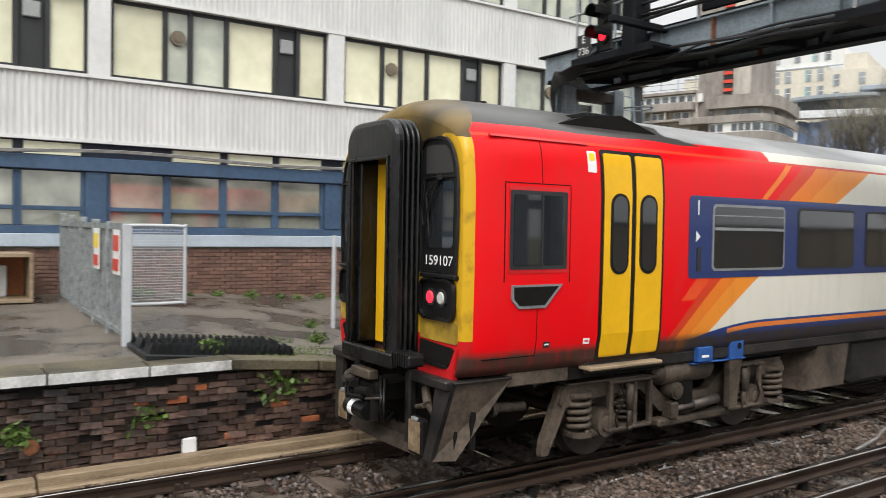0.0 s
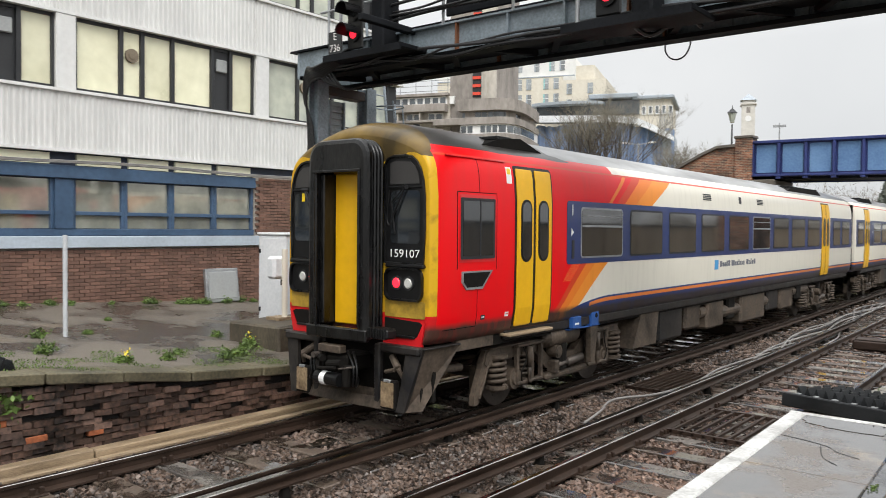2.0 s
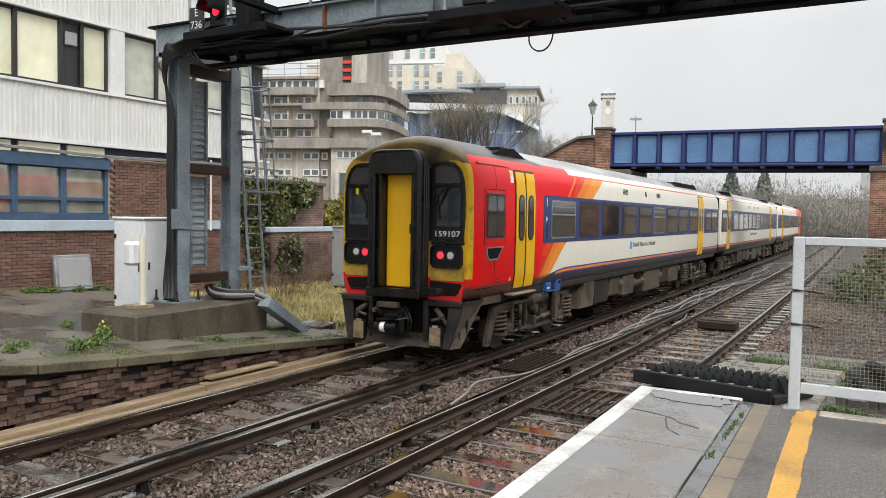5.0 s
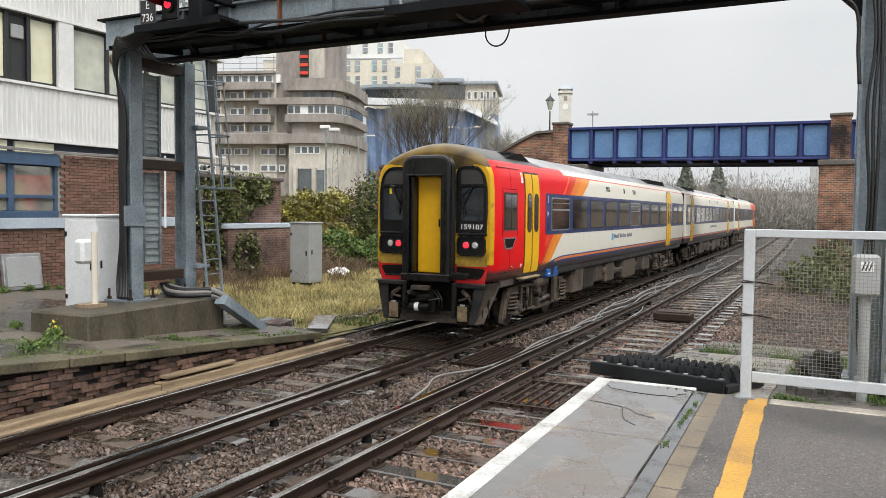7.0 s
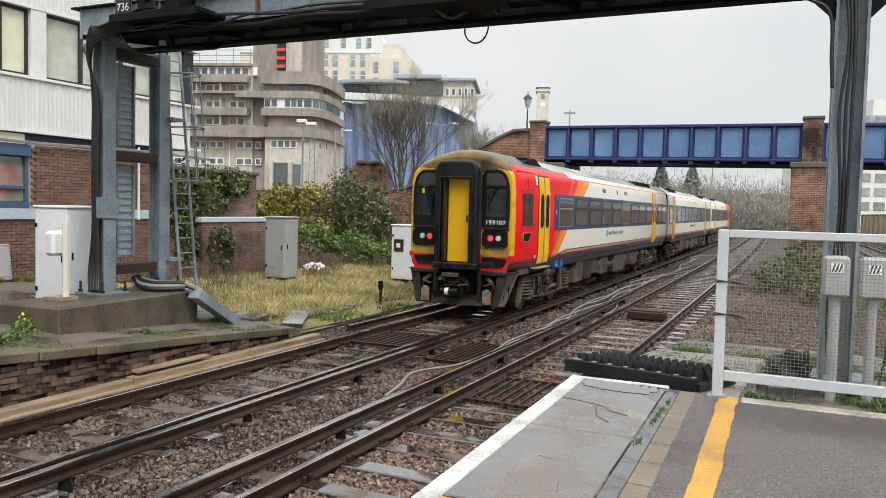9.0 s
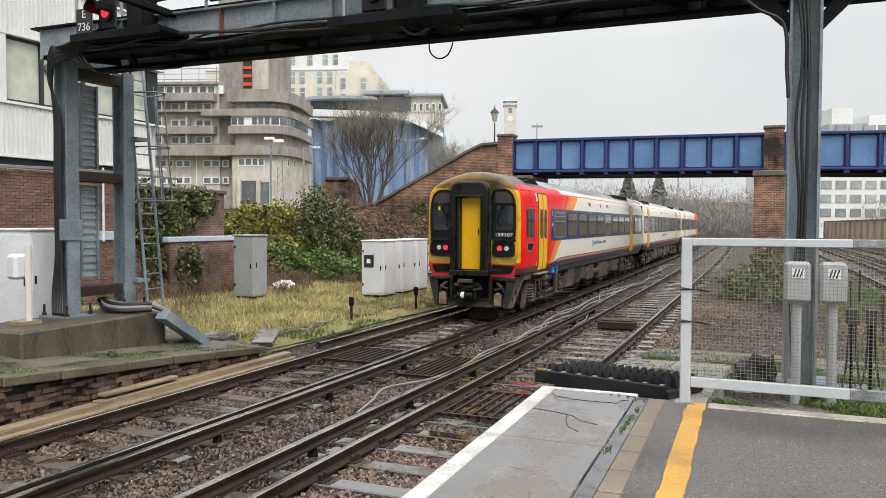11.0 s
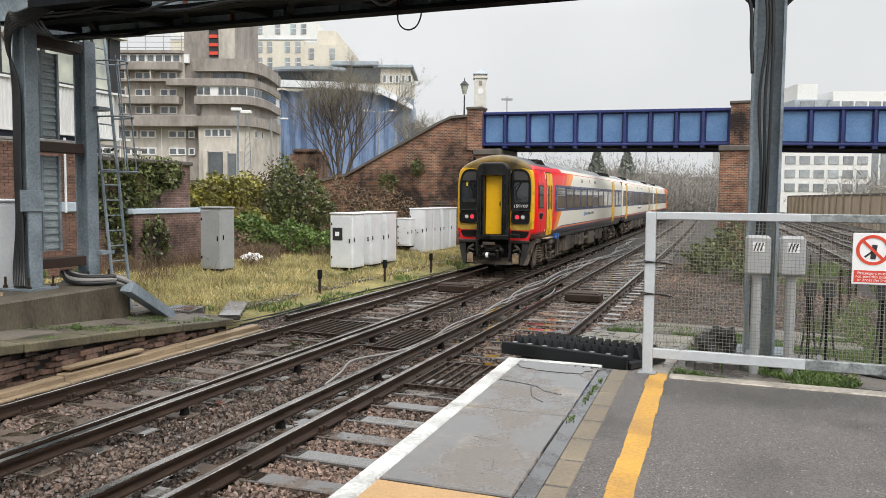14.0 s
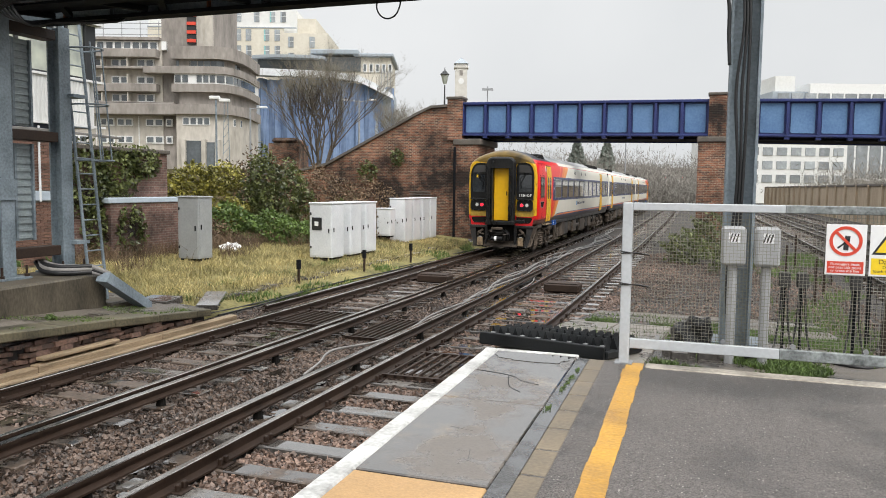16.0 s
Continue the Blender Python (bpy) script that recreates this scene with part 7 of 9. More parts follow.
def ladder():
    root = thing("gantry_ladder", "galvanised ladder with back hoops leaning on the gantry column", "ladder")
    for y in (11.2, 11.6):
        bm = bmesh.new()
        rod(bm, (-10.6, y, 0.3), (-11.25, y, 6.6), 0.028, seg=8)
        part("stile", bm, M["steel"], root)
    for k in range(21):
        z = 0.7 + 0.28 * k
        x = -10.6 - 0.65 * (z - 0.3) / 6.3
        bm = bmesh.new()
        rod(bm, (x, 11.2, z), (x, 11.6, z), 0.013, seg=6)
        part("rung", bm, M["steel"], root)
    for z in (2.9, 3.9, 4.9):
        x = -10.6 - 0.65 * (z - 0.3) / 6.3
        bm = bmesh.new()
        sweep(bm, [(x, 11.2, z), (x + 0.2, 11.15, z), (x + 0.5, 11.25, z), (x + 0.6, 11.4, z), (x + 0.5, 11.58, z), (x + 0.2, 11.65, z), (x, 11.6, z)], 0.016)
        part("hoop", bm, M["steel"], root)
    for dx, dy in ((0.5, 11.27), (0.55, 11.48), (0.2, 11.65)):
        bm = bmesh.new()
        rod(bm, (-10.87 + dx, dy, 2.9), (-11.07 + dx, dy, 5.0), 0.014, seg=6)
        part("hoop_strap", bm, M["steel"], root)
    for z in (1.4, 4.0):
        part("stay", one(-11.0, 11.0, z, -10.7, 11.3, z + 0.06), M["steel"], root)


ladder()


def gantry_base():
    at = pose(-10.0, 8.02, 0, 0, 0, 3)
    root = thing("concrete_plinth", "stained concrete base block under the gantry column", "concrete base", at=at)
    part("block", one(-1.26, 0, -0.2, 0, 3.1, 0.90, bevel=0.035), M["plinth"], root)
    part("step", one(-0.35, 3.1, -0.1, 0.1, 3.75, 0.36, bevel=0.03), M["plinth"], root)
    for k in range(6):
        bm = bmesh.new()
        o = 0.05 * (k % 3)
        sweep(bm, [(-11.05, 10.42 + 0.03 * k, 1.12), (-10.82, 10.34 + 0.03 * k, 0.98 + o), (-10.55, 10.36 + 0.03 * k, 0.95 + o), (-10.3, 10.52 + 0.02 * k, 0.95 + o), (-10.12, 10.72, 0.95 + o), (-10.0 + 0.02 * k, 10.9, 0.86 + o * 0.5)], 0.045)
        tagged(finish("duct_cable", bm, M["grey_cable"] if k % 2 else M["cable"], smooth=True), "thick cable bundled over the concrete base", "cable", "cables on the base")
    root = thing("cable_trough", "sloping steel cable trough down from the concrete base", "cable trough")
    bm = bmesh.new()
    prism(bm, [(10.72, 0.80), (10.82, 0.95), (11.85, 0.30), (11.85, 0.12)], "x", -10.05, -9.80)
    part("trough", bm, M["steel"], root)
    for a in ((-10.62, 12.35, 0.10, -9.95, 12.95, 0.24, 8), (-10.35, 11.8, 0.06, -9.7, 12.4, 0.16, -12), (-9.72, 12.75, 0.10, -9.30, 13.8, 0.20, 25)):
        bm = one(*a[:6], bevel=0.01)
        c = Vector(((a[0] + a[3]) / 2, (a[1] + a[4]) / 2, (a[2] + a[5]) / 2))
        bmesh.ops.transform(bm, matrix=Matrix.Translation(c) @ Matrix.Rotation(radians(a[6]), 4, "Z") @ Matrix.Rotation(radians(a[6] * 0.3), 4, "X") @ Matrix.Translation(-c), verts=bm.verts)
        tagged(finish("trough_lid", bm, M["concrete_sleeper"]), "loose grey concrete trough lid", "trough lid", "loose lids")


gantry_base()


def cabinet(name, at, w, d, h, m, label, group="", vents=False, peaked=True):
    root = thing(name, label, "cabinet", group, at=at)
    part("body", one(-w / 2, -d / 2, 0.06, w / 2, d / 2, h, bevel=0.015), m, root)
    part("plinth", one(-w / 2 + 0.04, -d / 2 + 0.04, 0, w / 2 - 0.04, d / 2 - 0.04, 0.07), M["dark_steel"], root)
    part("roof", one(-w / 2 - 0.03, -d / 2 - 0.03, h, w / 2 + 0.03, d / 2 + 0.03, h + 0.05, bevel=0.015), m, root)
    n = 2 if d > 0.9 else 1
    for k in range(n):
        y0 = -d / 2 + 0.03 + k * (d - 0.06) / n
        dr = part("door", one(w / 2, y0 + 0.01, 0.12, w / 2 + 0.012, y0 + (d - 0.06) / n - 0.01, h - 0.06, bevel=0.004), m, root)
        part("handle", one(w / 2 + 0.012, y0 + 0.05, h * 0.5, w / 2 + 0.04, y0 + 0.08, h * 0.5 + 0.14, bevel=0.006), M["dark_steel"], dr)
        for z in (0.3, h - 0.3):
            part("hinge", one(w / 2 + 0.012, y0 + 0.005, z, w / 2 + 0.03, y0 + 0.03, z + 0.1, bevel=0.004), m, dr)
    dr = part("door", one(-w / 2 + 0.03, -d / 2 - 0.012, 0.12, w / 2 - 0.03, -d / 2, h - 0.06, bevel=0.004), m, root)
    part("lock", one(w / 2 - 0.12, -d / 2 - 0.03, h * 0.48, w / 2 - 0.08, -d / 2 - 0.012, h * 0.56, bevel=0.004), M["dark_steel"], dr)
    for z in (0.35, h - 0.35):
        part("latch", one(-w / 2 + 0.04, -d / 2 - 0.03, z, -w / 2 + 0.08, -d / 2 - 0.012, z + 0.08), M["dark_steel"], dr)
    return root


cabinet("relay_cabinet", pose(-12.25, 10.2, far_z(-12.1, 10.1), 0, 0, 3), 0.78, 1.12, 1.84, M["cabinet"], "white painted steel relay cabinet on the old platform")
cabinet("relay_cabinet", pose(-14.1, 18.9, 0.3, 0, 0, -2), 0.72, 0.62, 1.8, M["grey_cabinet"], "weathered grey steel cabinet in the rough grass")
for k, y in enumerate((22.7, 24.05, 25.3)):
    c = cabinet("relay_cabinet", pose(-11.85, y, 0.12, 0, 0, 0), 0.8, 0.85, 1.78, M["cabinet"], "white steel relay cabinet beside the line", "cabinets by the line")
    if k == 0:
        part("meter_window", one(-0.3, -0.46, 0.95, 0.05, -0.435, 1.35, bevel=0.005), M["win_black"], c)
        part("meter_dial", one(-0.2, -0.468, 1.08, -0.06, -0.459, 1.22, bevel=0.004), M["sign_white"], c)
cabinet("relay_cabinet", pose(-12.75, 29.6, 0.4, 0, 0, 0), 0.6, 0.5, 1.15, M["cabinet"], "small pale steel cabinet beside the line", "cabinets by the line")
for y in (30.6, 31.6, 32.7, 33.7):
    cabinet("relay_cabinet", pose(-12.5, y, 0.1, 0, 0, 0), 0.7, 0.8, 1.85, M["cabinet"], "pale steel relay cabinet near the bridge", "cabinets by the line")

root = thing("telephone_post", "white post with a pale plastic lineside telephone box", "telephone post", at=pose(-10.75, 8.75, 0.9))
bm = bmesh.new()
rod(bm, (0, 0, 0), (0, 0, 1.22), 0.05, seg=12)
part("post", bm, M["render_cream"], root)
part("case", one(-0.27, -0.2, 0.70, -0.04, 0.10, 1.10, bevel=0.05), M["cabinet"], root)
part("wooden_block", one(-0.25, -0.2, 0.0, 0.1, 0.15, 0.05), M["timber"], root)
root = thing("leaning_panel", "grey box panel leaning on the brick wall", "panel", at=pose(-15.75, 11.0, far_z(-15.8, 11.0), 0, -8, 0))
part("panel", one(-0.06, -0.45, 0.0, 0.06, 0.45, 0.8, bevel=0.02), M["galv"], root)
part("rim", one(0.05, -0.38, 0.08, 0.075, 0.38, 0.72, bevel=0.01), M["grey_cabinet"], root)
root = thing("marker_post", "slim grey steel post standing on the old platform", "post", at=pose(-12.0, 5.55, far_z(-12.0, 5.55)))
bm = bmesh.new()
rod(bm, (0, 0, 0), (0, 0, 1.55), 0.035, seg=10)
part("post", bm, M["grey_paint"], root)
for x, y in ((-10.15, 17.9), (-9.95, 21.5), (-9.7, 24.7)):
    root = thing("marker_stub", "short dark metal marker stub in the verge", "marker post", "markers along the verge", at=pose(x, y, -0.1))
    part("stub", one(-0.03, -0.03, 0, 0.03, 0.03, 0.6, bevel=0.008), M["rail_side"], root)
    part("head", one(-0.05, -0.05, 0.42, 0.05, 0.05, 0.66, bevel=0.01), M["dark_steel"], root)


# ---- office building ----
FX = -16.0


def office():
    root = thing("office_building", "long office block with white ribbed cladding, blue windows and brown brick", "office building")
    part("core", one(-30, -14, 0, FX - 0.35, 16.0, 11.2), M["clad_trim"], root)
    part("upper_floor", one(-30, 16.0, 3.98, FX - 0.35, 17.5, 11.2), M["clad_trim"], root)

    def ribbed(y0, y1, z0, z1):
        bm = bmesh.new()
        y = y0
        lo, hi = [], []
        k = 0
        while y < y1 + 0.001:
            for dy, dx in ((0, 0.0), (0.045, 0.0), (0.06, 0.022), (0.10, 0.022)):
                yy = min(y + dy, y1)
                lo.append(bm.verts.new((FX + dx, yy, z0)))
                hi.append(bm.verts.new((FX + dx, yy, z1)))
            y += 0.115
        for i in range(len(lo) - 1):
            bm.faces.new((lo[i], lo[i + 1], hi[i + 1], hi[i]))
        part("cladding_panel", bm, M["clad"], root, "white ribbed metal cladding")
        part("cladding_back", one(FX - 0.35, y0, z0, FX - 0.02, y1, z1), M["clad_trim"], root)

    piers = [-12.25 + 4.87 * k for k in range(6)]
    ends = [(-14, -12.25)] + [(p, p + 4.87) for p in piers]
    for a, b in ends:
        b = min(b, 17.5)
        for z0, z1 in ((4.02, 5.18), (6.80, 8.10), (9.72, 11.2)):
            ribbed(a, b - 0.01, z0, z1)
    part("lower_trim", one(FX - 0.02, -14, 3.97, FX + 0.06, 17.5, 4.03), M["clad_trim"], root)
    rng = random.Random(11)
    for zb, zt in ((5.26, 6.72), (8.17, 9.64)):
        part("sill_trim", one(FX - 0.3, -14, zb - 0.08, FX + 0.07, 17.5, zb - 0.02), M["clad_trim"], root)
        part("head_trim", one(FX - 0.3, -14, zt + 0.02, FX + 0.05, 17.5, zt + 0.08), M["clad_trim"], root)
        part("window_back", one(FX - 0.36, -14, zb - 0.02, FX - 0.2, 17.45, zt + 0.02), M["win_black"], root)
        for k, p in enumerate(piers):
            part("pilaster", one(FX - 0.2, p + 0.01, zb - 0.02, FX + 0.035, p + 0.40, zt + 0.02, bevel=0.008), M["clad_trim"], root)
            y0, y1 = p + 0.42, min(p + 4.87, 17.4)
            cuts = [0, 0.225, 0.335, 0.50, 0.735, 0.85, 1.0]
            win = part("window_frame", one(FX - 0.2, y0, zb - 0.02, FX - 0.1, y1, zb + 0.05), M["win_black"], root)
            part("frame_head", one(FX - 0.2, y0, zt - 0.05, FX - 0.1, y1, zt + 0.02), M["win_black"], win)
            for i, c in enumerate(cuts):
                y = y0 + (y1 - y0) * c
                part("mullion", one(FX - 0.2, max(y0, y - 0.045), zb, FX - 0.06, min(y1, y + 0.045), zt, bevel=0.006), M["win_black"], win)
            for i in range(6):
                a, b = y0 + (y1 - y0) * cuts[i] + 0.05, y0 + (y1 - y0) * cuts[i + 1] - 0.05
                dark = i == 4
                m = "win_black" if dark else ("cream_pane" if (p < 10 and rng.random() < (0.95 if p < 5 else 0.6)) else "grey_pane")
                part("pane", one(FX - 0.18, a, zb + 0.05, FX - 0.13, b, zt - 0.05), M[m], win)
                if i == 1:
                    bm = bmesh.new()
                    c = Vector((FX - 0.12, (a + b) / 2, zt - 0.55))
                    rod(bm, c, c + Vector((0.06, 0, 0)), 0.15, seg=18)
                    rod(bm, c + Vector((0.05, 0, 0)), c + Vector((0.075, 0, 0)), 0.08, seg=18)
                    part("extractor_fan", bm, M["kerb"], win)
                if dark and zb < 6:
                    part("vent_cover", one(FX - 0.13, a + 0.06, zt - 0.55, FX - 0.06, b - 0.06, zt - 0.25, bevel=0.02), M["grey_cabinet"], win)
    # ground floor: blue framing to y = 12.1, then brick
    part("band_back", one(FX - 0.36, -14, 2.30, FX - 0.25, 12.1, 3.97), M["blue_dark"], root)
    part("fascia", one(FX - 0.25, -14, 3.44, FX + 0.07, 12.08, 3.70, bevel=0.012), M["blue_frame"], root)
    part("upper_band", one(FX - 0.25, -14, 3.70, FX - 0.12, 16.0, 3.97), M["blue_dark"], root)
    part("sill_band", one(FX - 0.25, -14, 2.03, FX + 0.06, 15.98, 2.27, bevel=0.01), M["sill"], root, "pale blue concrete sill band")
    part("lower_rail", one(FX - 0.25, -14, 2.275, FX + 0.0, 12.08, 2.42, bevel=0.01), M["blue_frame"], root)
    for k, p in enumerate([-12.27 + 4.87 * k for k in range(5)]):
        part("blue_column", one(FX - 0.25, p, 2.42, FX + 0.02, p + 0.37, 3.44, bevel=0.01), M["blue_frame"], root)
        y = p + 0.37
        wid = (4.87 - 0.37) / 4
        for i in range(4):
            a, b = y + wid * i, y + wid * (i + 1)
            win = part("window_frame", one(FX - 0.25, a, 2.42, FX - 0.04, a + 0.07, 3.44, bevel=0.008), M["blue_frame"], root)
            part("jamb", one(FX - 0.25, b - 0.07, 2.42, FX - 0.04, b, 3.44, bevel=0.008), M["blue_frame"], win)
            part("transom", one(FX - 0.25, a + 0.07, 2.70, FX - 0.04, b - 0.07, 2.78, bevel=0.008), M["blue_frame"], win)
            part("pane", one(FX - 0.16, a + 0.07, 2.78, FX - 0.12, b - 0.07, 3.42), M["low_pane"], win)
            part("pane", one(FX - 0.16, a + 0.07, 2.43, FX - 0.12, b - 0.07, 2.70), M["low_pane"], win)
            if rng.random() < 0.8:
                part("top_light", one(FX - 0.12, a + 0.10, 3.72, FX - 0.05, b - 0.08, 3.945), M["cream_pane"], win)
    for k in range(3):
        bm = bmesh.new()
        sweep(bm, [(FX + 0.12, -12 + 3.0 * j, 3.76 + 0.02 * k + (0.05 if j % 2 else -0.07) * (1 if j < 6 else 0.4)) for j in range(11)], 0.015, seg=5)
        part("wall_cable", bm, M["grey_cable"], root, smooth=True)
    bm = bmesh.new()
    rod(bm, (FX + 0.06, 15.2, 2.0), (FX + 0.06, 15.2, 3.9), 0.03, seg=8)
    part("downpipe", bm, M["cabinet"], root)
    part("brick_backing", one(FX - 0.3, -14, 0.2, FX - 0.06, 15.98, 2.03), M["mortar"], root)
    part("brick_backing", one(FX - 0.3, 12.1, 2.27, FX - 0.06, 15.98, 3.74), M["mortar"], root)
    part("end_wall", one(-28, 15.98, 0.0, FX - 0.06, 16.08, 3.97), M["red_brick_far"], root)
    return root


office_building = office()


# ---- garden walls, bridge ----
gw = thing("garden_wall", "dark brick boundary wall overgrown with ivy", "wall", kind="structure")
part("wall", one(-16.6, 16.1, -0.3, -16.25, 20.4, 3.4), M["red_brick_side"], gw)
part("coping", one(-16.7, 16.1, 3.4, -16.15, 20.45, 3.52, bevel=0.02), M["stone_cap"], gw)
part("low_wall", one(-16.2, 17.6, -0.2, -15.95, 21.2, 1.92), M["red_brick_side"], gw)
part("low_coping", one(-16.25, 17.5, 1.92, -15.9, 21.3, 2.08, bevel=0.02), M["sill"], gw, "pale painted coping")
part("back_wall", one(-24, 20.1, -0.3, -16.6, 20.4, 2.6), M["red_brick_far"], gw)

BY = 36.3


def bridge():
    root = thing("road_bridge", "blue plate-girder bridge on red brick piers over the lines", "bridge")
    for x0, x1, n in ((-11.6, -0.36, 10), (0.40, 13.6, 11)):
        span = part("girder_span", one(x0, BY + 0.04, 5.02, x1, BY + 0.12, 6.45), M["bridge_navy"], root)
        part("top_flange", one(x0, BY - 0.16, 6.43, x1, BY + 0.3, 6.56, bevel=0.02), M["bridge_navy"], span)
        part("bottom_flange", one(x0, BY - 0.2, 4.95, x1, BY + 0.3, 5.05, bevel=0.02), M["bridge_navy"], span)
        for k in range(n + 1):
            x = x0 + (x1 - x0) * k / n
            part("stiffener", one(x - 0.06, BY - 0.14, 5.05, x + 0.06, BY + 0.04, 6.43, bevel=0.015), M["bridge_navy"], span)
            if 0 < k < n:
                part("bearer_end", one(x - 0.1, BY - 0.17, 4.85, x + 0.1, BY + 0.3, 4.95), M["bridge_navy"], span)
            if k < n:
                xb = x0 + (x1 - x0) * (k + 1) / n
                bm = bmesh.new()
                face_panel(bm, x + 0.13, xb - 0.13, 5.13, 6.38, BY + 0.015, 0.07, thick=0.03)
                part("panel", bm, M["bridge_blue"], span, "light blue girder panel")
        part("deck", one(x0, BY + 0.3, 4.85, x1, BY + 2.4, 5.1), M["dark_steel"], root)
        part("far_girder", one(x0, BY + 2.4, 4.8, x1, BY + 2.6, 6.5), M["bridge_navy"], root)
    # the deck falls gently away from the left abutment
    for o in list(root.children_recursive):
        for v in o.data.vertices:
            v.co.z -= 0.011 * (v.co.x + 11.6) if v.co.x < 0 else 0.12 + 0.024 * v.co.x
    for x0, x1, zt in ((-12.35, -11.6, 6.70), (-0.36, 0.40, 6.58)):
        part("pier_cap", one(x0 - 0.05, BY - 0.3, zt, x1 + 0.05, BY + 0.5, zt + 0.13, bevel=0.03), M["stone_cap"], root)
        part("pier_top", one(x0, BY - 0.25, 4.75, x1, BY + 0.45, zt), M["red_brick_far"], root)
    part("pier_stone", one(-0.81, BY - 0.46, 4.55, 0.81, BY + 2.7, 4.80, bevel=0.04), M["stone_cap"], root)
    part("pier", one(-0.75, BY - 0.4, -0.4, 0.75, BY + 2.65, 4.55), M["red_brick_far"], root)
    part("abutment_stone", one(-12.0, BY - 0.4, 4.5, -10.6, BY + 2.7, 4.80, bevel=0.04), M["stone_cap"], root)
    part("abutment", one(-12.1, BY - 0.3, -0.4, -10.75, BY + 2.65, 4.55), M["red_brick_far"], root)
    bm = bmesh.new()
    prism(bm, [(-24.5, -0.4), (-24.5, 2.75), (-20.9, 3.1), (-18.9, 3.52), (-13.9, 6.0), (-13.2, 6.3), (-12.1, 6.34), (-12.1, -0.4)], "y", BY - 0.15, BY + 0.5)
    part("wing_wall", bm, M["red_brick_far"], root)
    bm = bmesh.new()
    prism(bm, [(-24.5, 2.75), (-24.5, 2.87), (-20.95, 3.22), (-18.95, 3.64), (-13.95, 6.12), (-13.2, 6.43), (-12.35, 6.47), (-12.35, 6.35), (-13.2, 6.31), (-13.9, 6.01), (-18.9, 3.53), (-20.9, 3.11)], "y", BY - 0.25, BY + 0.6)
    part("wall_coping", bm, M["stone_cap"], root)
    bm = bmesh.new()
    rod(bm, (-11.9, BY - 0.4, 0), (-11.9, BY - 0.4, 4.4), 0.06, seg=10)
    part("downpipe", bm, M["dark_steel"], root)
    for k in range(6):
        part("vent_slat", one(-14.3, BY - 0.2, 1.6 + 0.12 * k, -13.2, BY - 0.15, 1.66 + 0.12 * k), M["stone_cap"], root)
    part("approach", one(-40, BY + 0.5, -0.4, -12.1, BY + 2.6, 3.3), M["earth"], root)
    root = thing("lantern_post", "black ornamental street lantern on the bridge abutment", "street lamp", at=pose(-12.9, BY + 0.9, 6.0))
    bm = bmesh.new()
    rod(bm, (0, 0, 0), (0, 0, 1.55), 0.05, 0.03, seg=10)
    part("column", bm, M["win_black"], root)
    bm = bmesh.new()
    rod(bm, (0, 0, 1.6), (0, 0, 2.05), 0.09, 0.2, seg=6)
    part("lantern", bm, M["grey_pane"], root)
    bm = bmesh.new()
    rod(bm, (0, 0, 2.05), (0, 0, 2.25), 0.25, 0.05, seg=6)
    rod(bm, (0, 0, 2.25), (0, 0, 2.42), 0.03, 0.01, seg=6)
    part("lantern_cap", bm, M["win_black"], root)


bridge()

rw = thing("retaining_wall", "buff panelled retaining wall beside the far sidings", "wall", kind="structure")
for k in range(26):
    y = 24 + 5.0 * k
    x = 13.5 + bend(y) * 1.4
    part("wall_panel", one(x, y, -0.4, x + 0.5, y + 4.8, 2.95, m=None), M["buff_wall"], rw)
    part("buttress", one(x - 0.18, y + 4.7, -0.4, x + 0.2, y + 5.1, 3.05, bevel=0.02), M["buff_wall"], rw)
    part("wall_coping", one(x - 0.1, y, 2.95, x + 0.55, y + 4.9, 3.15, bevel=0.02), M["stone_cap"], rw)


# ---- town behind the line ----
BG = pose(0, 0, 0, 0, 0, 19.18)
rg = thing("raised_ground", "raised earth bank behind the boundary walls", "bank", kind="structure")
part("bank", one(-130, BY + 6.0, -0.4, -12.4, 200, 3.2), M["earth"], rg)


def outline_band(name, root, pts, z0, z1, grow, m, label=""):
    c = Vector((sum(p[0] for p in pts) / len(pts), sum(p[1] for p in pts) / len(pts)))
    poly = []
    for p in pts:
        d = (Vector(p) - c)
        poly.append(tuple(Vector(p) + d.normalized() * grow))
    bm = bmesh.new()
    prism(bm, poly, "z", z0, z1)
    return part(name, bm, m, root, label)


def far_window(root, u, d, z, w, h, m="far_window", frame_m="far_white"):
    win = part("window", one(u - w / 2, d - 0.12, z, u + w / 2, d + 0.1, z + h), M[frame_m], root)
    n = max(1, round(w / 0.9))
    for i in range(n):
        a = u - w / 2 + w * i / n
        part("pane", one(a + 0.13, d - 0.15, z + 0.13, a + w / n - 0.13, d - 0.1, z + h - 0.12), M[m], win)


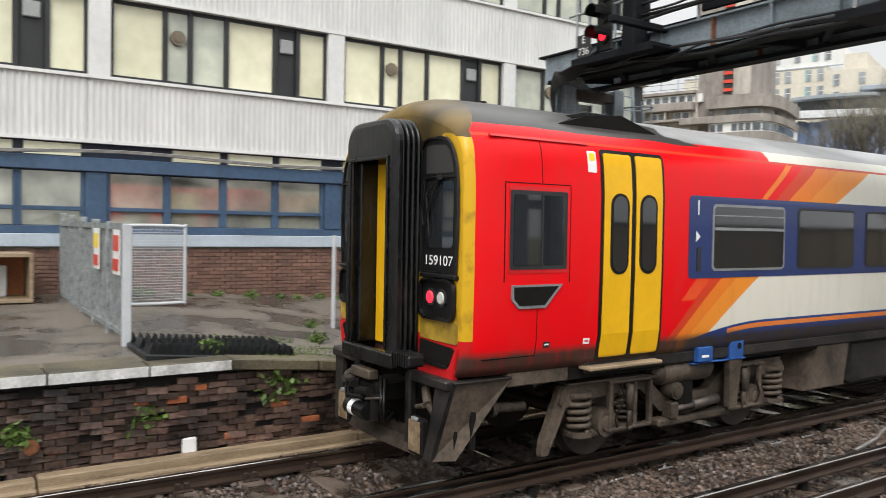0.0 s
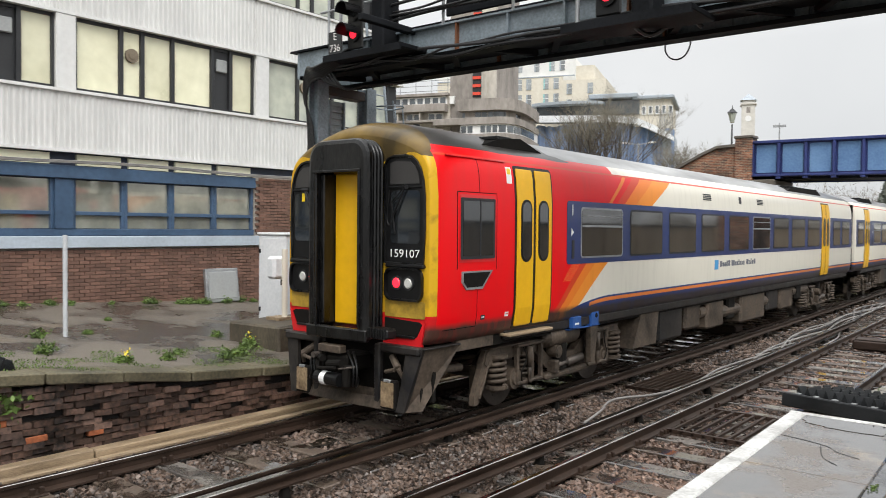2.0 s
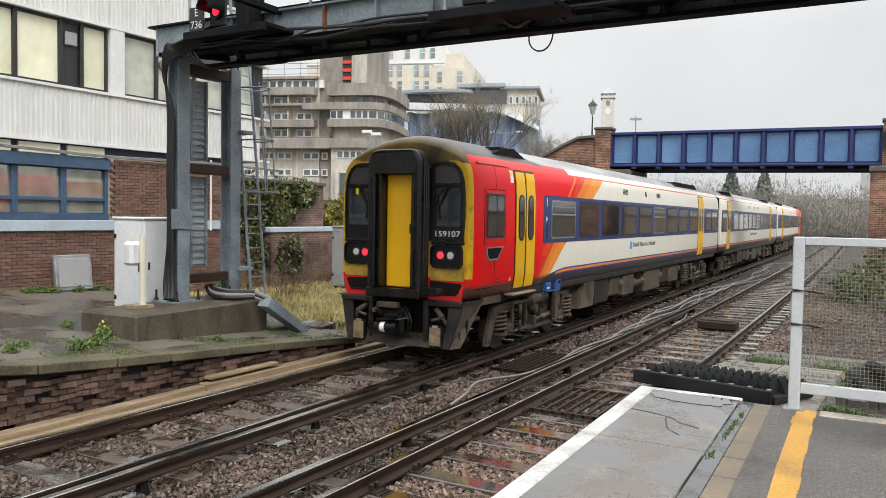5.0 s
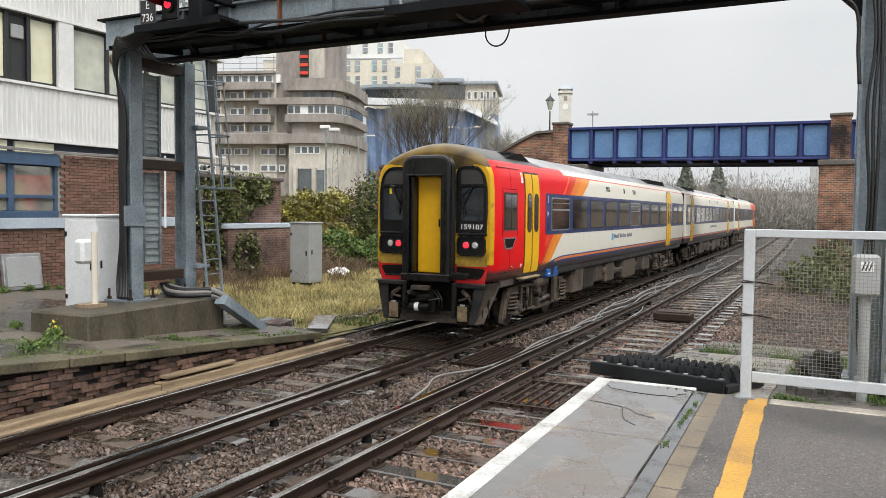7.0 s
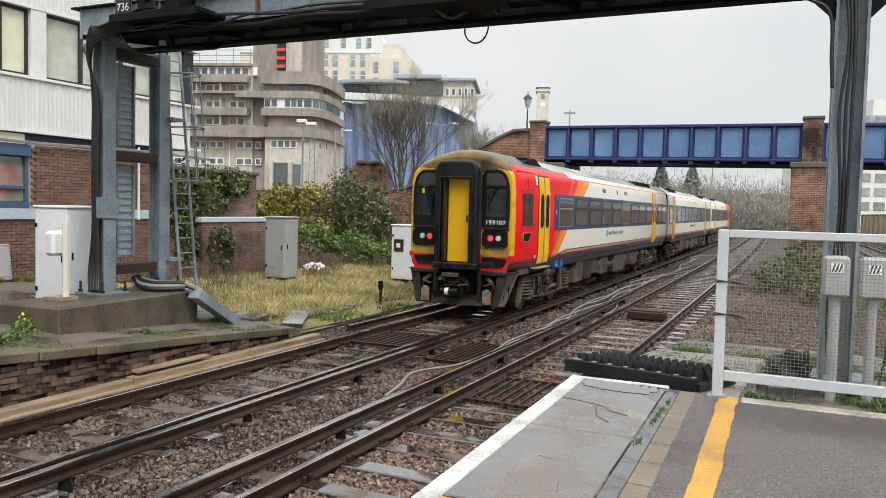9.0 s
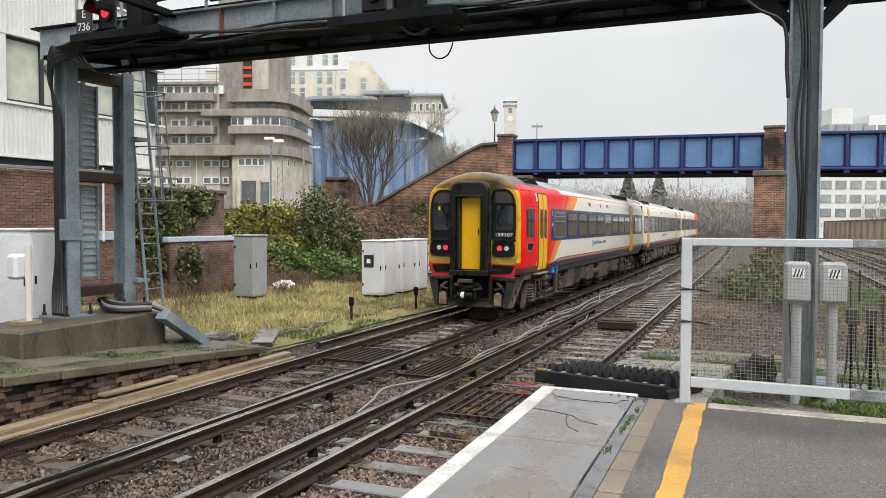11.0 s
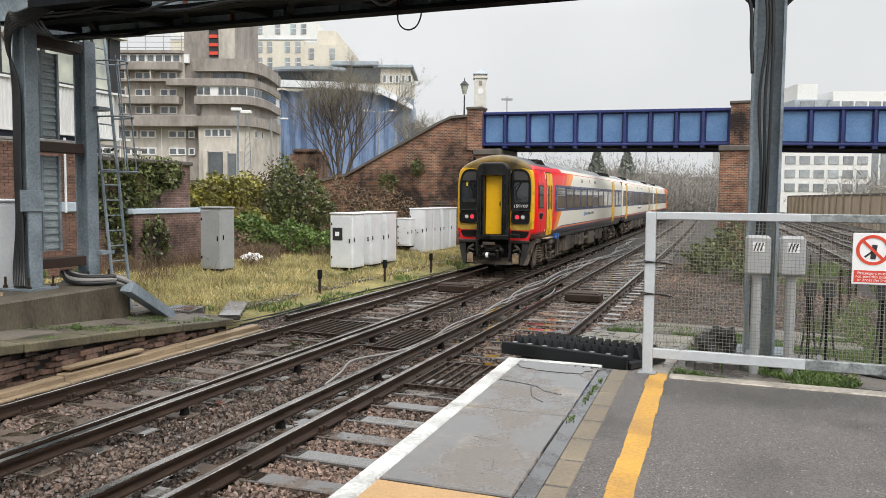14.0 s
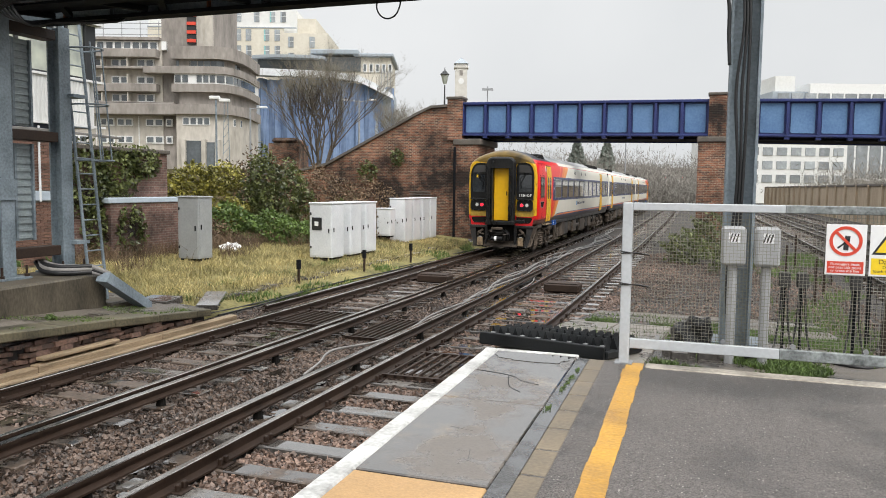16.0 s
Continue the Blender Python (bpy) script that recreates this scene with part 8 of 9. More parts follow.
def flats():
    root = thing("apartment_block", "weathered grey concrete apartment block with balconies and rounded bay", "apartment block", at=BG)
    part("wall", one(-56, 85.2, 0, -30.4, 100, 17.7), M["beton"], root)
    part("roof", one(-56, 84.6, 17.7, -30.5, 99.5, 18.0), M["beton_dark"], root)
    # left wing, storey by storey: glazing set back behind parapets
    for z0, z1, m, d in ((15.78, 16.68, "beton_dark", 83.9), (14.58, 14.84, "beton_dark", 84.0), (12.17, 13.02, "beton_dark", 83.9)):
        part("balcony", one(-56, d, z0, -30.62, 85.2, z1, bevel=0.04), M[m], root)
    part("balcony_floor", one(-56, 84.0, 11.02, -28.8, 85.2, 11.12), M["beton_dark"], root)
    for z0, z1, u1 in ((16.72, 17.62, -30.75), (14.9, 15.74, -31.2), (13.1, 13.9, -31.2), (11.16, 12.05, -31.2)):
        u = u1
        while u > -50:
            far_window(root, u - 0.95, 85.15, z0, 1.85, z1 - z0)
            if z1 < 16:
                part("balcony_screen", one(u - 2.62, 84.1, z0 - 0.05, u - 2.5, 85.2, z1 + 0.1), M["beton"], root)
            u -= 1.9 if z0 > 16 else 2.75
    for z0, z1 in ((8.61, 9.42), (6.76, 7.56)):
        for u, w in ((-31.3, 1.9), (-34.5, 1.7), (-36.4, 1.5), (-29.7, 0.7), (-39.5, 1.9), (-42.7, 1.9)):
            far_window(root, u, 85.2, z0, w, z1 - z0)
    part("end_window", one(-30.35, 84.9, 16.7, -29.85, 85.3, 17.6), M["far_white"], root)
    for u in (-33.0, -37.6):
        bm = bmesh.new()
        rod(bm, (u, 85.1, 3), (u, 85.1, 9.7), 0.06, seg=6)
        part("downpipe", bm, M["far_white"], root)
    # stair tower with a red-railed slot, whose inner shade is a black slab
    part("stair_tower", one(-30.5, 85.4, 0, -24.9, 95, 31), M["beton_dark"], root)
    part("tower_slot", one(-27.7, 85.25, 17.4, -26.7, 85.5, 30), M["win_black"], root)
    for k in range(12):
        part("slot_rail", one(-27.68, 85.1, 17.6 + 0.9 * k, -26.72, 85.2, 17.95 + 0.9 * k), M["sign_red"], root)
    part("tower_pier", one(-26.6, 85.0, 16.9, -24.9, 85.4, 31), M["beton"], root)
    # rounded bay
    bay = [(-28.7, 96), (-28.7, 84.0), (-26.4, 84.0), (-24.3, 84.0), (-23.4, 84.4), (-22.85, 85.4), (-22.5, 87.2), (-22.4, 90), (-22.5, 93.5), (-22.6, 96)]
    outline_band("bay_core", root, bay, 0, 16.9, -0.9, M["beton"])
    # recessed band takes the darker concrete, painting its shade
    outline_band("bay_recess", root, bay, 10.9, 15.8, -0.55, M["beton_dark"])
    outline_band("bay_base", root, bay, 0, 9.9, -0.15, M["beton"])
    for z0, z1, g, m in ((15.64, 16.95, 0.35, "beton_dark"), (14.11, 14.88, 0.3, "beton_dark"), (12.18, 13.03, 0.35, "beton_dark"), (9.85, 10.90, 0.5, "beton_dark")):
        outline_band("bay_band", root, bay, z0, z1, g, M[m])
    part("wing_band", one(-56, 83.7, 9.75, -28.6, 85.2, 10.95, bevel=0.05), M["beton_dark"], root)
    part("link_band", one(-32.0, 83.8, 14.11, -28.6, 85.2, 14.86, bevel=0.05), M["beton_dark"], root)
    outline_band("bay_glazing", root, bay, 13.03, 14.11, 0.0, M["far_white"])
    seg = bay[1:9]
    step_n = 0
    for a, b in zip(seg, seg[1:]):
        va, vb = Vector(a), Vector(b)
        n = max(1, round((vb - va).length / 0.8))
        dv = (vb - va) / n
        nor = Vector((dv.y, -dv.x)).normalized()
        for i in range(n):
            step_n += 1
            c = va + dv * (i + 0.5)
            ang = math.atan2(dv.y, dv.x)
            turn = Matrix.Rotation(ang, 4, "Z")
            if step_n != 3:
                bm = one(-dv.length / 2 + 0.09, -0.06, 13.2, dv.length / 2 - 0.09, 0.05, 13.95)
                bmesh.ops.transform(bm, matrix=Matrix.Translation((c.x + nor.x * 0.02, c.y + nor.y * 0.02, 0)) @ turn, verts=bm.verts)
                part("pane", bm, M["far_window"], root)
            bm = one(-dv.length / 2 + 0.05, -0.05, 14.98, dv.length / 2 - 0.05, 0.05, 15.55)
            bmesh.ops.transform(bm, matrix=Matrix.Translation((c.x - nor.x * 0.5, c.y - nor.y * 0.5, 0)) @ turn, verts=bm.verts)
            part("pane", bm, M["far_window"], root)
            if step_n in (2, 3, 4, 5, 9, 11):
                w = dv.length * (0.5 if step_n < 6 else 0.3)
                bm = one(-w, -0.07, 8.7, w, 0.06, 9.55)
                bmesh.ops.transform(bm, matrix=Matrix.Translation((c.x - nor.x * 0.14, c.y - nor.y * 0.14, 0)) @ turn, verts=bm.verts)
                fr = part("window_frame", bm, M["far_white"], root)
                bm = one(-w + 0.1, -0.10, 8.8, w - 0.1, 0.05, 9.45)
                bmesh.ops.transform(bm, matrix=Matrix.Translation((c.x - nor.x * 0.14, c.y - nor.y * 0.14, 0)) @ turn, verts=bm.verts)
                part("pane", bm, M["far_window"], fr)
    # entrance recesses are dark slabs, with their shade in the colour
    for u0, u1, z1 in ((-27.6, -25.9, 7.05), (-25.3, -24.4, 6.9)):
        part("entrance", one(u0, 83.75, 2.0, u1, 84.3, z1), M["far_window"], root)
    for u in (-27.9, -25.75, -24.3):
        part("buttress", one(u, 83.3, 1.5, u + 0.45, 84.3, 7.2, bevel=0.05), M["beton"], root)
    for k in range(12):
        bm = bmesh.new()
        rod(bm, (-53 + 2.0 * k, 86.0, 17.9), (-53 + 2.0 * k, 86.0, 19.9), 0.04, seg=5)
        part("scaffold_pole", bm, M["galv"], root)
    for z in (18.5, 19.1, 19.7):
        bm = bmesh.new()
        rod(bm, (-55, 86.0, z), (-30.6, 86.0, z), 0.04, seg=5)
        part("scaffold_rail", bm, M["galv"], root)


flats()


def white_tower():
    root = thing("apartment_tower", "pale cream and white apartment tower with paired windows", "apartment tower", at=BG)
    part("wall", one(-56, 150, 0, -28.0, 168, 35.2), M["render_white"], root)
    part("wall", one(-56, 149.4, 0, -30.4, 150, 31.8), M["render_cream"], root)
    part("wall", one(-28.0, 150.5, 0, -24.5, 166, 33.8), M["render_cream"], root)
    part("wall", one(-30.4, 149.2, 0, -22.1, 166, 30.9), M["render_cream"], root)
    part("roof_box", one(-44, 155, 35.2, -34, 165, 36.6), M["roof_grey"], root)
    part("floor_line", one(-56, 149.3, 31.75, -28.0, 149.5, 31.95), M["roof_grey"], root)
    for z, h, d, us in ((33.0, 1.9, 150, (-43.4, -39.0, -35.6, -32.6, -30.6)), (29.4, 2.1, 149.4, (-43.4, -41.8, -38.9, -37.0, -33.6, -31.6)), (26.4, 2.1, 149.4, (-43.4, -41.8, -38.9, -37.0, -33.6, -31.6)),
                        (23.4, 2.1, 149.4, (-43.4, -41.8, -38.9, -37.0, -33.6, -31.6)), (28.2, 2.0, 149.2, (-29.0, -25.0)), (25.2, 2.0, 149.2, (-29.0, -25.0)), (22.2, 2.0, 149.2, (-29.0, -25.0))):
        for k, u in enumerate(us):
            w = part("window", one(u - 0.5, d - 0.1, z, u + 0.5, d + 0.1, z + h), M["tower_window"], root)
            part("teal_panel", one(u - 0.5, d - 0.13, z, u - 0.22, d - 0.09, z + h), M["teal"] if (k + int(z)) % 3 == 0 else M["roof_grey"], w)
            part("transom", one(u - 0.5, d - 0.13, z + h * 0.55, u + 0.5, d - 0.09, z + h * 0.55 + 0.1), M["far_white"], w)


white_tower()


def sheeted_building():
    root = thing("sheeted_building", "building wrapped in blue scaffold sheeting under grey curved roofs", "building", at=BG)
    part("wall", one(-28, 112, 0, -7.6, 125, 16.2), M["roof_grey"], root)
    rng = random.Random(4)
    bm = bmesh.new()
    n = 60
    rows = []
    for j, z in enumerate((2.0, 6, 10, 14, 17.3)):
        rows.append([bm.verts.new((-28 + 20.8 * i / n, 110.5 + 0.35 * math.sin(i * 1.3 + j) + rng.uniform(-0.15, 0.15) + (0.0004 * (i - 30) ** 2) * 6, z - (2.4 * max(0, i / n - 0.55) if j == 4 else 0) + (rng.uniform(-0.2, 0.2) if j == 4 else 0))) for i in range(n + 1)])
    for a, b in zip(rows, rows[1:]):
        for i in range(n):
            bm.faces.new((a[i], a[i + 1], b[i + 1], b[i]))
    geom = bmesh.ops.extrude_face_region(bm, geom=list(bm.faces))
    bmesh.ops.translate(bm, vec=(0, 0.15, 0), verts=[v for v in geom["geom"] if isinstance(v, bmesh.types.BMVert)])
    part("sheeting", bm, M["blue_sheet"], root, "rippled blue plastic sheeting")
    bm = bmesh.new()
    prism(bm, [(-28.1, 17.7), (-28.1, 18.7), (-16, 18.3), (-12, 17.8), (-9.8, 16.8), (-7.2, 15.2), (-7.2, 14.6), (-9.8, 15.9), (-12, 16.9), (-16, 17.4)], "y", 110.0, 111.8)
    part("roof_sheet", bm, M["white_sheet"], root, "white roof sheeting")
    curve = [(-27.2, 116)] + [(-22 + 5.2 * math.sin(radians(a)), 111.5 - 1.6 * math.cos(radians(a))) for a in range(-80, 90, 20)] + [(-16.6, 118)]
    bm = bmesh.new()
    prism(bm, curve, "z", 20.1, 20.5)
    part("canopy", bm, M["roof_grey"], root)
    part("storey", one(-26.5, 112, 18.2, -17, 122, 20.1), M["far_window"], root)
    part("storey", one(-18.5, 113, 16.2, -7.8, 124, 20.7), M["render_cream"], root)
    part("glazing", one(-18.1, 112.8, 18.7, -12, 113, 20.7), M["far_window"], root)
    part("canopy", one(-19, 111.8, 20.95, -12.2, 125, 21.6, bevel=0.1), M["roof_grey"], root)
    part("canopy", one(-13.0, 112.2, 20.7, -7.3, 125, 21.2, bevel=0.1), M["roof_grey"], root)
    for k in range(5):
        far_window(root, -11.4 + 0.9 * k, 112.9, 18.6, 0.6, 1.2)
    for k in range(9):
        bm = bmesh.new()
        rod(bm, (-7.4 - 0.2 * k, 111 - 0.1 * k, 15.5), (-7.4 - 0.2 * k, 111 - 0.1 * k, 18.5 + 0.2 * (k % 3)), 0.05, seg=5)
        part("scaffold_pole", bm, M["galv"], root)


sheeted_building()

root = thing("clock_tower", "pale stone clock tower with pyramid roof far off", "clock tower", at=BG @ pose(5.7, 280, 0))
part("shaft", one(-2.1, -2.1, 0, 2.1, 2.1, 44.2), M["portland"], root)
part("cornice", one(-2.5, -2.5, 44.0, 2.5, 2.5, 44.7, bevel=0.1), M["portland"], root)
part("belfry", one(-1.95, -1.95, 44.7, 1.95, 1.95, 45.7), M["portland"], root)
bm = bmesh.new()
lowv = [bm.verts.new((a, b, 45.6)) for a, b in ((-2.5, -2.5), (2.5, -2.5), (2.5, 2.5), (-2.5, 2.5))]
tip = bm.verts.new((0, 0, 48.0))
for k in range(4):
    bm.faces.new((lowv[k], lowv[(k + 1) % 4], tip))
bm.faces.new(lowv[::-1])
part("roof", bm, M["roof_grey"], root)
bm = bmesh.new()
rod(bm, (0, -2.1, 39.5), (0, -2.2, 39.5), 1.0, seg=20)
part("clock_face", bm, M["far_white"], root)
part("belfry_opening", one(-0.6, -2.14, 41.4, 0.6, -2.05, 43.2), M["beton_dark"], root)

root = thing("office_tower", "pale glazed office block far beyond the bridge", "office block", at=BG)
part("wall", one(83, 200, 0, 120, 215, 27.5), M["roof_grey"], root)
part("wall", one(92, 199, 0, 116, 215, 29.5), M["far_white"], root)
part("plant_room", one(84, 201, 27, 89, 210, 31.5), M["render_white"], root)
for k in range(10):
    part("glazing", one(84 + 3.4 * k, 198.8, 6, 86.8 + 3.4 * k, 199.2, 27), M["tower_window"], root)
root = thing("office_block", "white office block with ribbon windows beyond the retaining wall", "office block", at=BG)
part("wall", one(52, 150, 0, 77, 165, 14.5), M["render_white"], root)
for r in range(4):
    for k in range(9):
        part("window", one(52.8 + 2.7 * k, 149.85, 4.0 + 2.6 * r, 54.7 + 2.7 * k, 150.1, 5.5 + 2.6 * r), M["tower_window"], root)

root = thing("brick_lodge", "small red brick building with rounded gable", "building", at=BG @ pose(-11.6, 58, 3.0))
part("wall", one(-1.1, -1, -0.2, 1.1, 3, 2.5), M["red_brick_far"], root)
part("gable", one(-0.9, -0.9, 2.5, 0.9, 2.9, 2.9, bevel=0.15), M["red_brick_far"], root)

for u, d, z0, z1, arms in ((-6.45, 60, 3.0, 8.95, 2), (-14.75, 60, 3.0, 8.3, 1), (22, 95, 0, 9.5, 2)):
    root = thing("street_lamp", "grey column street lamp behind the wall", "street lamp", "street lamps", at=BG @ pose(u, d, 0))
    bm = bmesh.new()
    rod(bm, (0, 0, z0), (0, 0, z1), 0.09, 0.06, seg=8)
    part("column", bm, M["galv"], root)
    for s in ((-1, 1) if arms == 2 else (1,)):
        bm = bmesh.new()
        rod(bm, (0, 0, z1 - 0.1), (s * 0.75, 0, z1), 0.035, seg=6)
        part("arm", bm, M["galv"], root)
        part("lamp", one(min(s * 0.7, s * 1.3), -0.12, z1 - 0.02, max(s * 0.7, s * 1.3), 0.12, z1 + 0.1, bevel=0.03), M["far_white"], root)
for u, h in ((-17.35, 8.9), (-16.6, 8.7)):
    root = thing("camera_mast", "lattice mast with white camera housings", "mast", "masts", at=BG @ pose(u, 60, 3.0))
    bm = bmesh.new()
    if u < -17:
        rod(bm, (0, 0, 0), (0, 0, h - 3), 0.08, seg=8)
    else:
        for dx in (-0.3, 0.3):
            rod(bm, (dx, 0, 0), (dx * 0.4, 0, h - 3), 0.03, seg=5)
        for k in range(9):
            rod(bm, (-0.3 + 0.02 * k, 0, 0.6 * k), (0.3 - 0.02 * k, 0, 0.6 * k + 0.5), 0.022, seg=5)
    part("mast", bm, M["steel"], root)
    part("head", one(-0.5, -0.15, h - 3.0, 0.3, 0.15, h - 2.75, bevel=0.04), M["far_white"], root)
root = thing("radio_mast", "slender mast with a ring of floodlights far off", "mast", at=BG @ pose(5.45, 100, 0))
bm = bmesh.new()
rod(bm, (0, 0, 0), (0, 0, 15.2), 0.12, 0.07, seg=6)
part("mast", bm, M["galv"], root)
part("head", one(-0.7, -0.15, 14.7, 0.7, 0.15, 14.95), M["galv"], root)


# ---- trees and growth ----
def grow(rng, bm_wood, twigs, p, d, length, r, depth, spread):
    """One limb and its branches; the finest become thin slivers."""
    q = p + d * length
    if depth <= 1:
        twigs.append((p, q, r))
    else:
        rod(bm_wood, p, q, r, r * 0.7, seg=5, caps=False)
    if depth == 0:
        return
    n = 3 if depth > 2 else 4
    for k in range(n):
        axis = Vector((rng.uniform(-1, 1), rng.uniform(-1, 1), rng.uniform(-0.25, 0.6))).normalized()
        nd = (d + axis * spread * rng.uniform(0.6, 1.2) + Vector((0, 0, 0.12))).normalized()
        start = p + d * length * (1.0 if k == 0 else rng.uniform(0.45, 1.0))
        grow(rng, bm_wood, twigs, start, nd, length * rng.uniform(0.62, 0.85), r * 0.62, depth - 1, spread)


def bare_tree(at, height, seed, label, stems=1, spread=0.6, depth=6, lean=0.35):
    rng = random.Random(seed)
    root = thing("tree", label, "tree", at=at)
    bm, tw = bmesh.new(), []
    for s in range(stems):
        d = Vector((lean * math.sqrt((s + 0.5) / stems) * math.cos(2.4 * s), lean * math.sqrt((s + 0.5) / stems) * math.sin(2.4 * s), 1)).normalized() if stems > 1 else Vector((0, 0, 1))
        grow(rng, bm, tw, Vector((rng.uniform(-0.4, 0.4) * (stems > 1), rng.uniform(-0.4, 0.4) * (stems > 1), 0)), d, height * 0.27, height * 0.0075, depth, spread)
    part("trunk", bm, M["bark"], root)
    v, f = [], []
    for p, q, r in [(p, p + (q - p).length * rng.uniform(0.5, 1.1) * ((q - p).normalized() + 0.55 * Vector((rng.uniform(-1, 1), rng.uniform(-1, 1), rng.uniform(-0.5, 1)))), r) for p, q, r in tw for k in range(2)]:
        side = (q - p).cross(Vector((rng.uniform(-1, 1), rng.uniform(-1, 1), 0.2))).normalized() * max(0.004, r * 0.28)
        k = len(v)
        v += [tuple(p - side), tuple(p + side), tuple(q)]
        f.append((k, k + 1, k + 2))
    tagged(raw("crown", v, f, M["twig"], root), kind="stuff")


bare_tree(BG @ pose(-8.4, 54, 3.0), 10.3, 3, "bare many-stemmed winter tree with a broad round crown of twigs", stems=8, spread=0.52, depth=6, lean=0.6)
bare_tree(BG @ pose(-1.6, 62, 2.0), 9.2, 5, "bare pale winter tree behind the bridge ramp", stems=3, spread=0.6)
bare_tree(BG @ pose(-4.2, 64, 3.0), 7.5, 8, "small bare winter tree behind the bridge ramp", stems=2, spread=0.6)
bare_tree(pose(24, 75, 0), 12, 19, "bare winter tree above the retaining wall", stems=3, spread=0.6)


def far_woods():
    rng = np.random.default_rng(12)
    cs = []
    for k in range(150):
        d = rng.uniform(105, 182)
        u = rng.uniform(-6, 0.33 * d + 2) if k < 125 else rng.uniform(0.48 * d, 0.8 * d)
        h = rng.uniform(4.5, 8.5) * (0.6 + 0.4 * d / 150)
        n = 1500
        p = rng.normal(size=(n, 3)) * (2.4, 2.4, h * 0.25)
        p[:, 0] += u
        p[:, 1] += d
        p[:, 2] = np.abs(p[:, 2] + h * 0.5)
        cs.append(p)
    c = np.concatenate(cs)
    n = len(c)
    up = (np.array([0, 0, 0.8]) + rng.normal(0, 0.5, (n, 3))) * rng.uniform(0.4, 1.0, (n, 1))
    w = rng.normal(size=(n, 3)) * 0.025
    a = np.radians(19.18)
    R = np.array([[np.cos(a), -np.sin(a), 0], [np.sin(a), np.cos(a), 0], [0, 0, 1]])
    v = np.stack([c - w, c + w, c + up], 1).reshape(-1, 3) @ R.T
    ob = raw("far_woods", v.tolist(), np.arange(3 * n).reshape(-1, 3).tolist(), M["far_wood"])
    tagged(ob, "grey-brown winter woodland beyond the bridge, paled by painted haze", "woods", kind="stuff")
    for u, d, h in ((19.0, 112, 9.5), (24.5, 118, 9.8)):
        root = thing("tree", "conifer beyond the bridge, paled by painted haze", "tree", "conifers", at=BG @ pose(u, d, 0))
        bm = bmesh.new()
        rod(bm, (0, 0, 0), (0, 0, h * 0.9), 0.25, 0.05, seg=6)
        part("trunk", bm, M["bark"], root)
        n = 2600
        z = rng.uniform(0.15, 1.0, n)
        rr = (1 - z ** 1.6) * 2.3 * np.sqrt(rng.uniform(0.1, 1, n)) + 0.15
        th = rng.uniform(0, 2 * np.pi, n)
        v, f = leaves(rng, np.stack([rr * np.cos(th), rr * np.sin(th), z * h], 1), 0.28)
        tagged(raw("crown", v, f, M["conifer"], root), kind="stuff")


far_woods()
bank = thing("wooded_bank", "distant wooded bank closing the view along the line", "bank", kind="structure", at=BG)
bm = bmesh.new()
crest = [(-30 + 2.0 * k, 8.6 + 1.6 * noise.noise((k * 0.22, 3.1, 0)) + 1.0 * noise.noise((k * 0.9, 7.7, 0)) - 0.06 * max(0, -30 + 2.0 * k - 40)) for k in range(96)]
prism(bm, [(-30, -0.5)] + crest + [(160, -0.5)], "y", 190, 215)
part("bank", bm, M["far_wood"], bank)
root = thing("tunnel_portal", "dark tunnel mouth with red signals far along the line", "tunnel portal", at=pose(-5.2, 165, 0))
part("portal_wall", one(-16, 0, -0.4, 14, 1.5, 6.5), M["stone_cap"], root)
# flat black sheet on the wall paints the unlit inside of the tunnel
part("tunnel_mouth", one(-5, -0.1, -0.3, 3, 0.1, 4.2), M["win_black"], root)
for x in (-4.4, -1.2):
    part("signal_lamp", one(x - 0.16, -3, 4.6, x + 0.16, -2.9, 4.9), M["lens_red"], root)
    part("signal_post", one(x - 0.06, -2.9, 0, x + 0.06, -2.8, 5.2), M["dark_steel"], root)


def verge_z(x, y):
    return -0.12 - 0.25 * min(1, max(0, (x + 9.75) / 0.4)) + 0.4 * min(1, max(0, (-9.6 - x) / 5.0)) + 0.05 * noise.noise((x * 0.6, y * 0.6, 5)) + 0.03 * noise.noise((x * 2, y * 2, 9))


def verge():
    xs = np.arange(-30, -9.2, 0.4)
    ys = np.arange(11.0, 36.4, 0.4)
    v = [(x, y, verge_z(x, y) if y > 12.2 else min(verge_z(x, y), far_z(x, y) - 0.15)) for y in ys for x in xs]
    w = len(xs)
    f = [(j * w + i, j * w + i + 1, (j + 1) * w + i + 1, (j + 1) * w + i) for j in range(len(ys) - 1) for i in range(w - 1)]
    tagged(raw("verge", v, f, M["grass_ground"]), "rough grassy verge beside the line", "verge", kind="structure")


verge()


def blades(name, rng, pts, h, w, m, label, category="grass"):
    n = len(pts)
    th = rng.uniform(0, 2 * np.pi, n)
    side = np.stack([np.cos(th), np.sin(th), np.zeros(n)], 1) * w
    hh = h * rng.uniform(0.4, 1.3, (n, 1))
    lean = np.stack([rng.normal(0, 0.55, n), rng.normal(0, 0.55, n), np.ones(n)], 1)
    tip = pts + lean * hh
    mid = pts + lean * hh * np.array([0.35, 0.35, 0.6])
    v = np.stack([pts - side, pts + side, mid + side * 0.7, mid - side * 0.7, tip], 1).reshape(-1, 3)
    k = 5 * np.arange(n)[:, None]
    f = (k + np.array([0, 1, 2, 3])).tolist() + (k + np.array([3, 2, 4])).tolist()
    ob = raw(name, v.tolist(), f, m)
    return tagged(ob, label, category, kind="stuff")


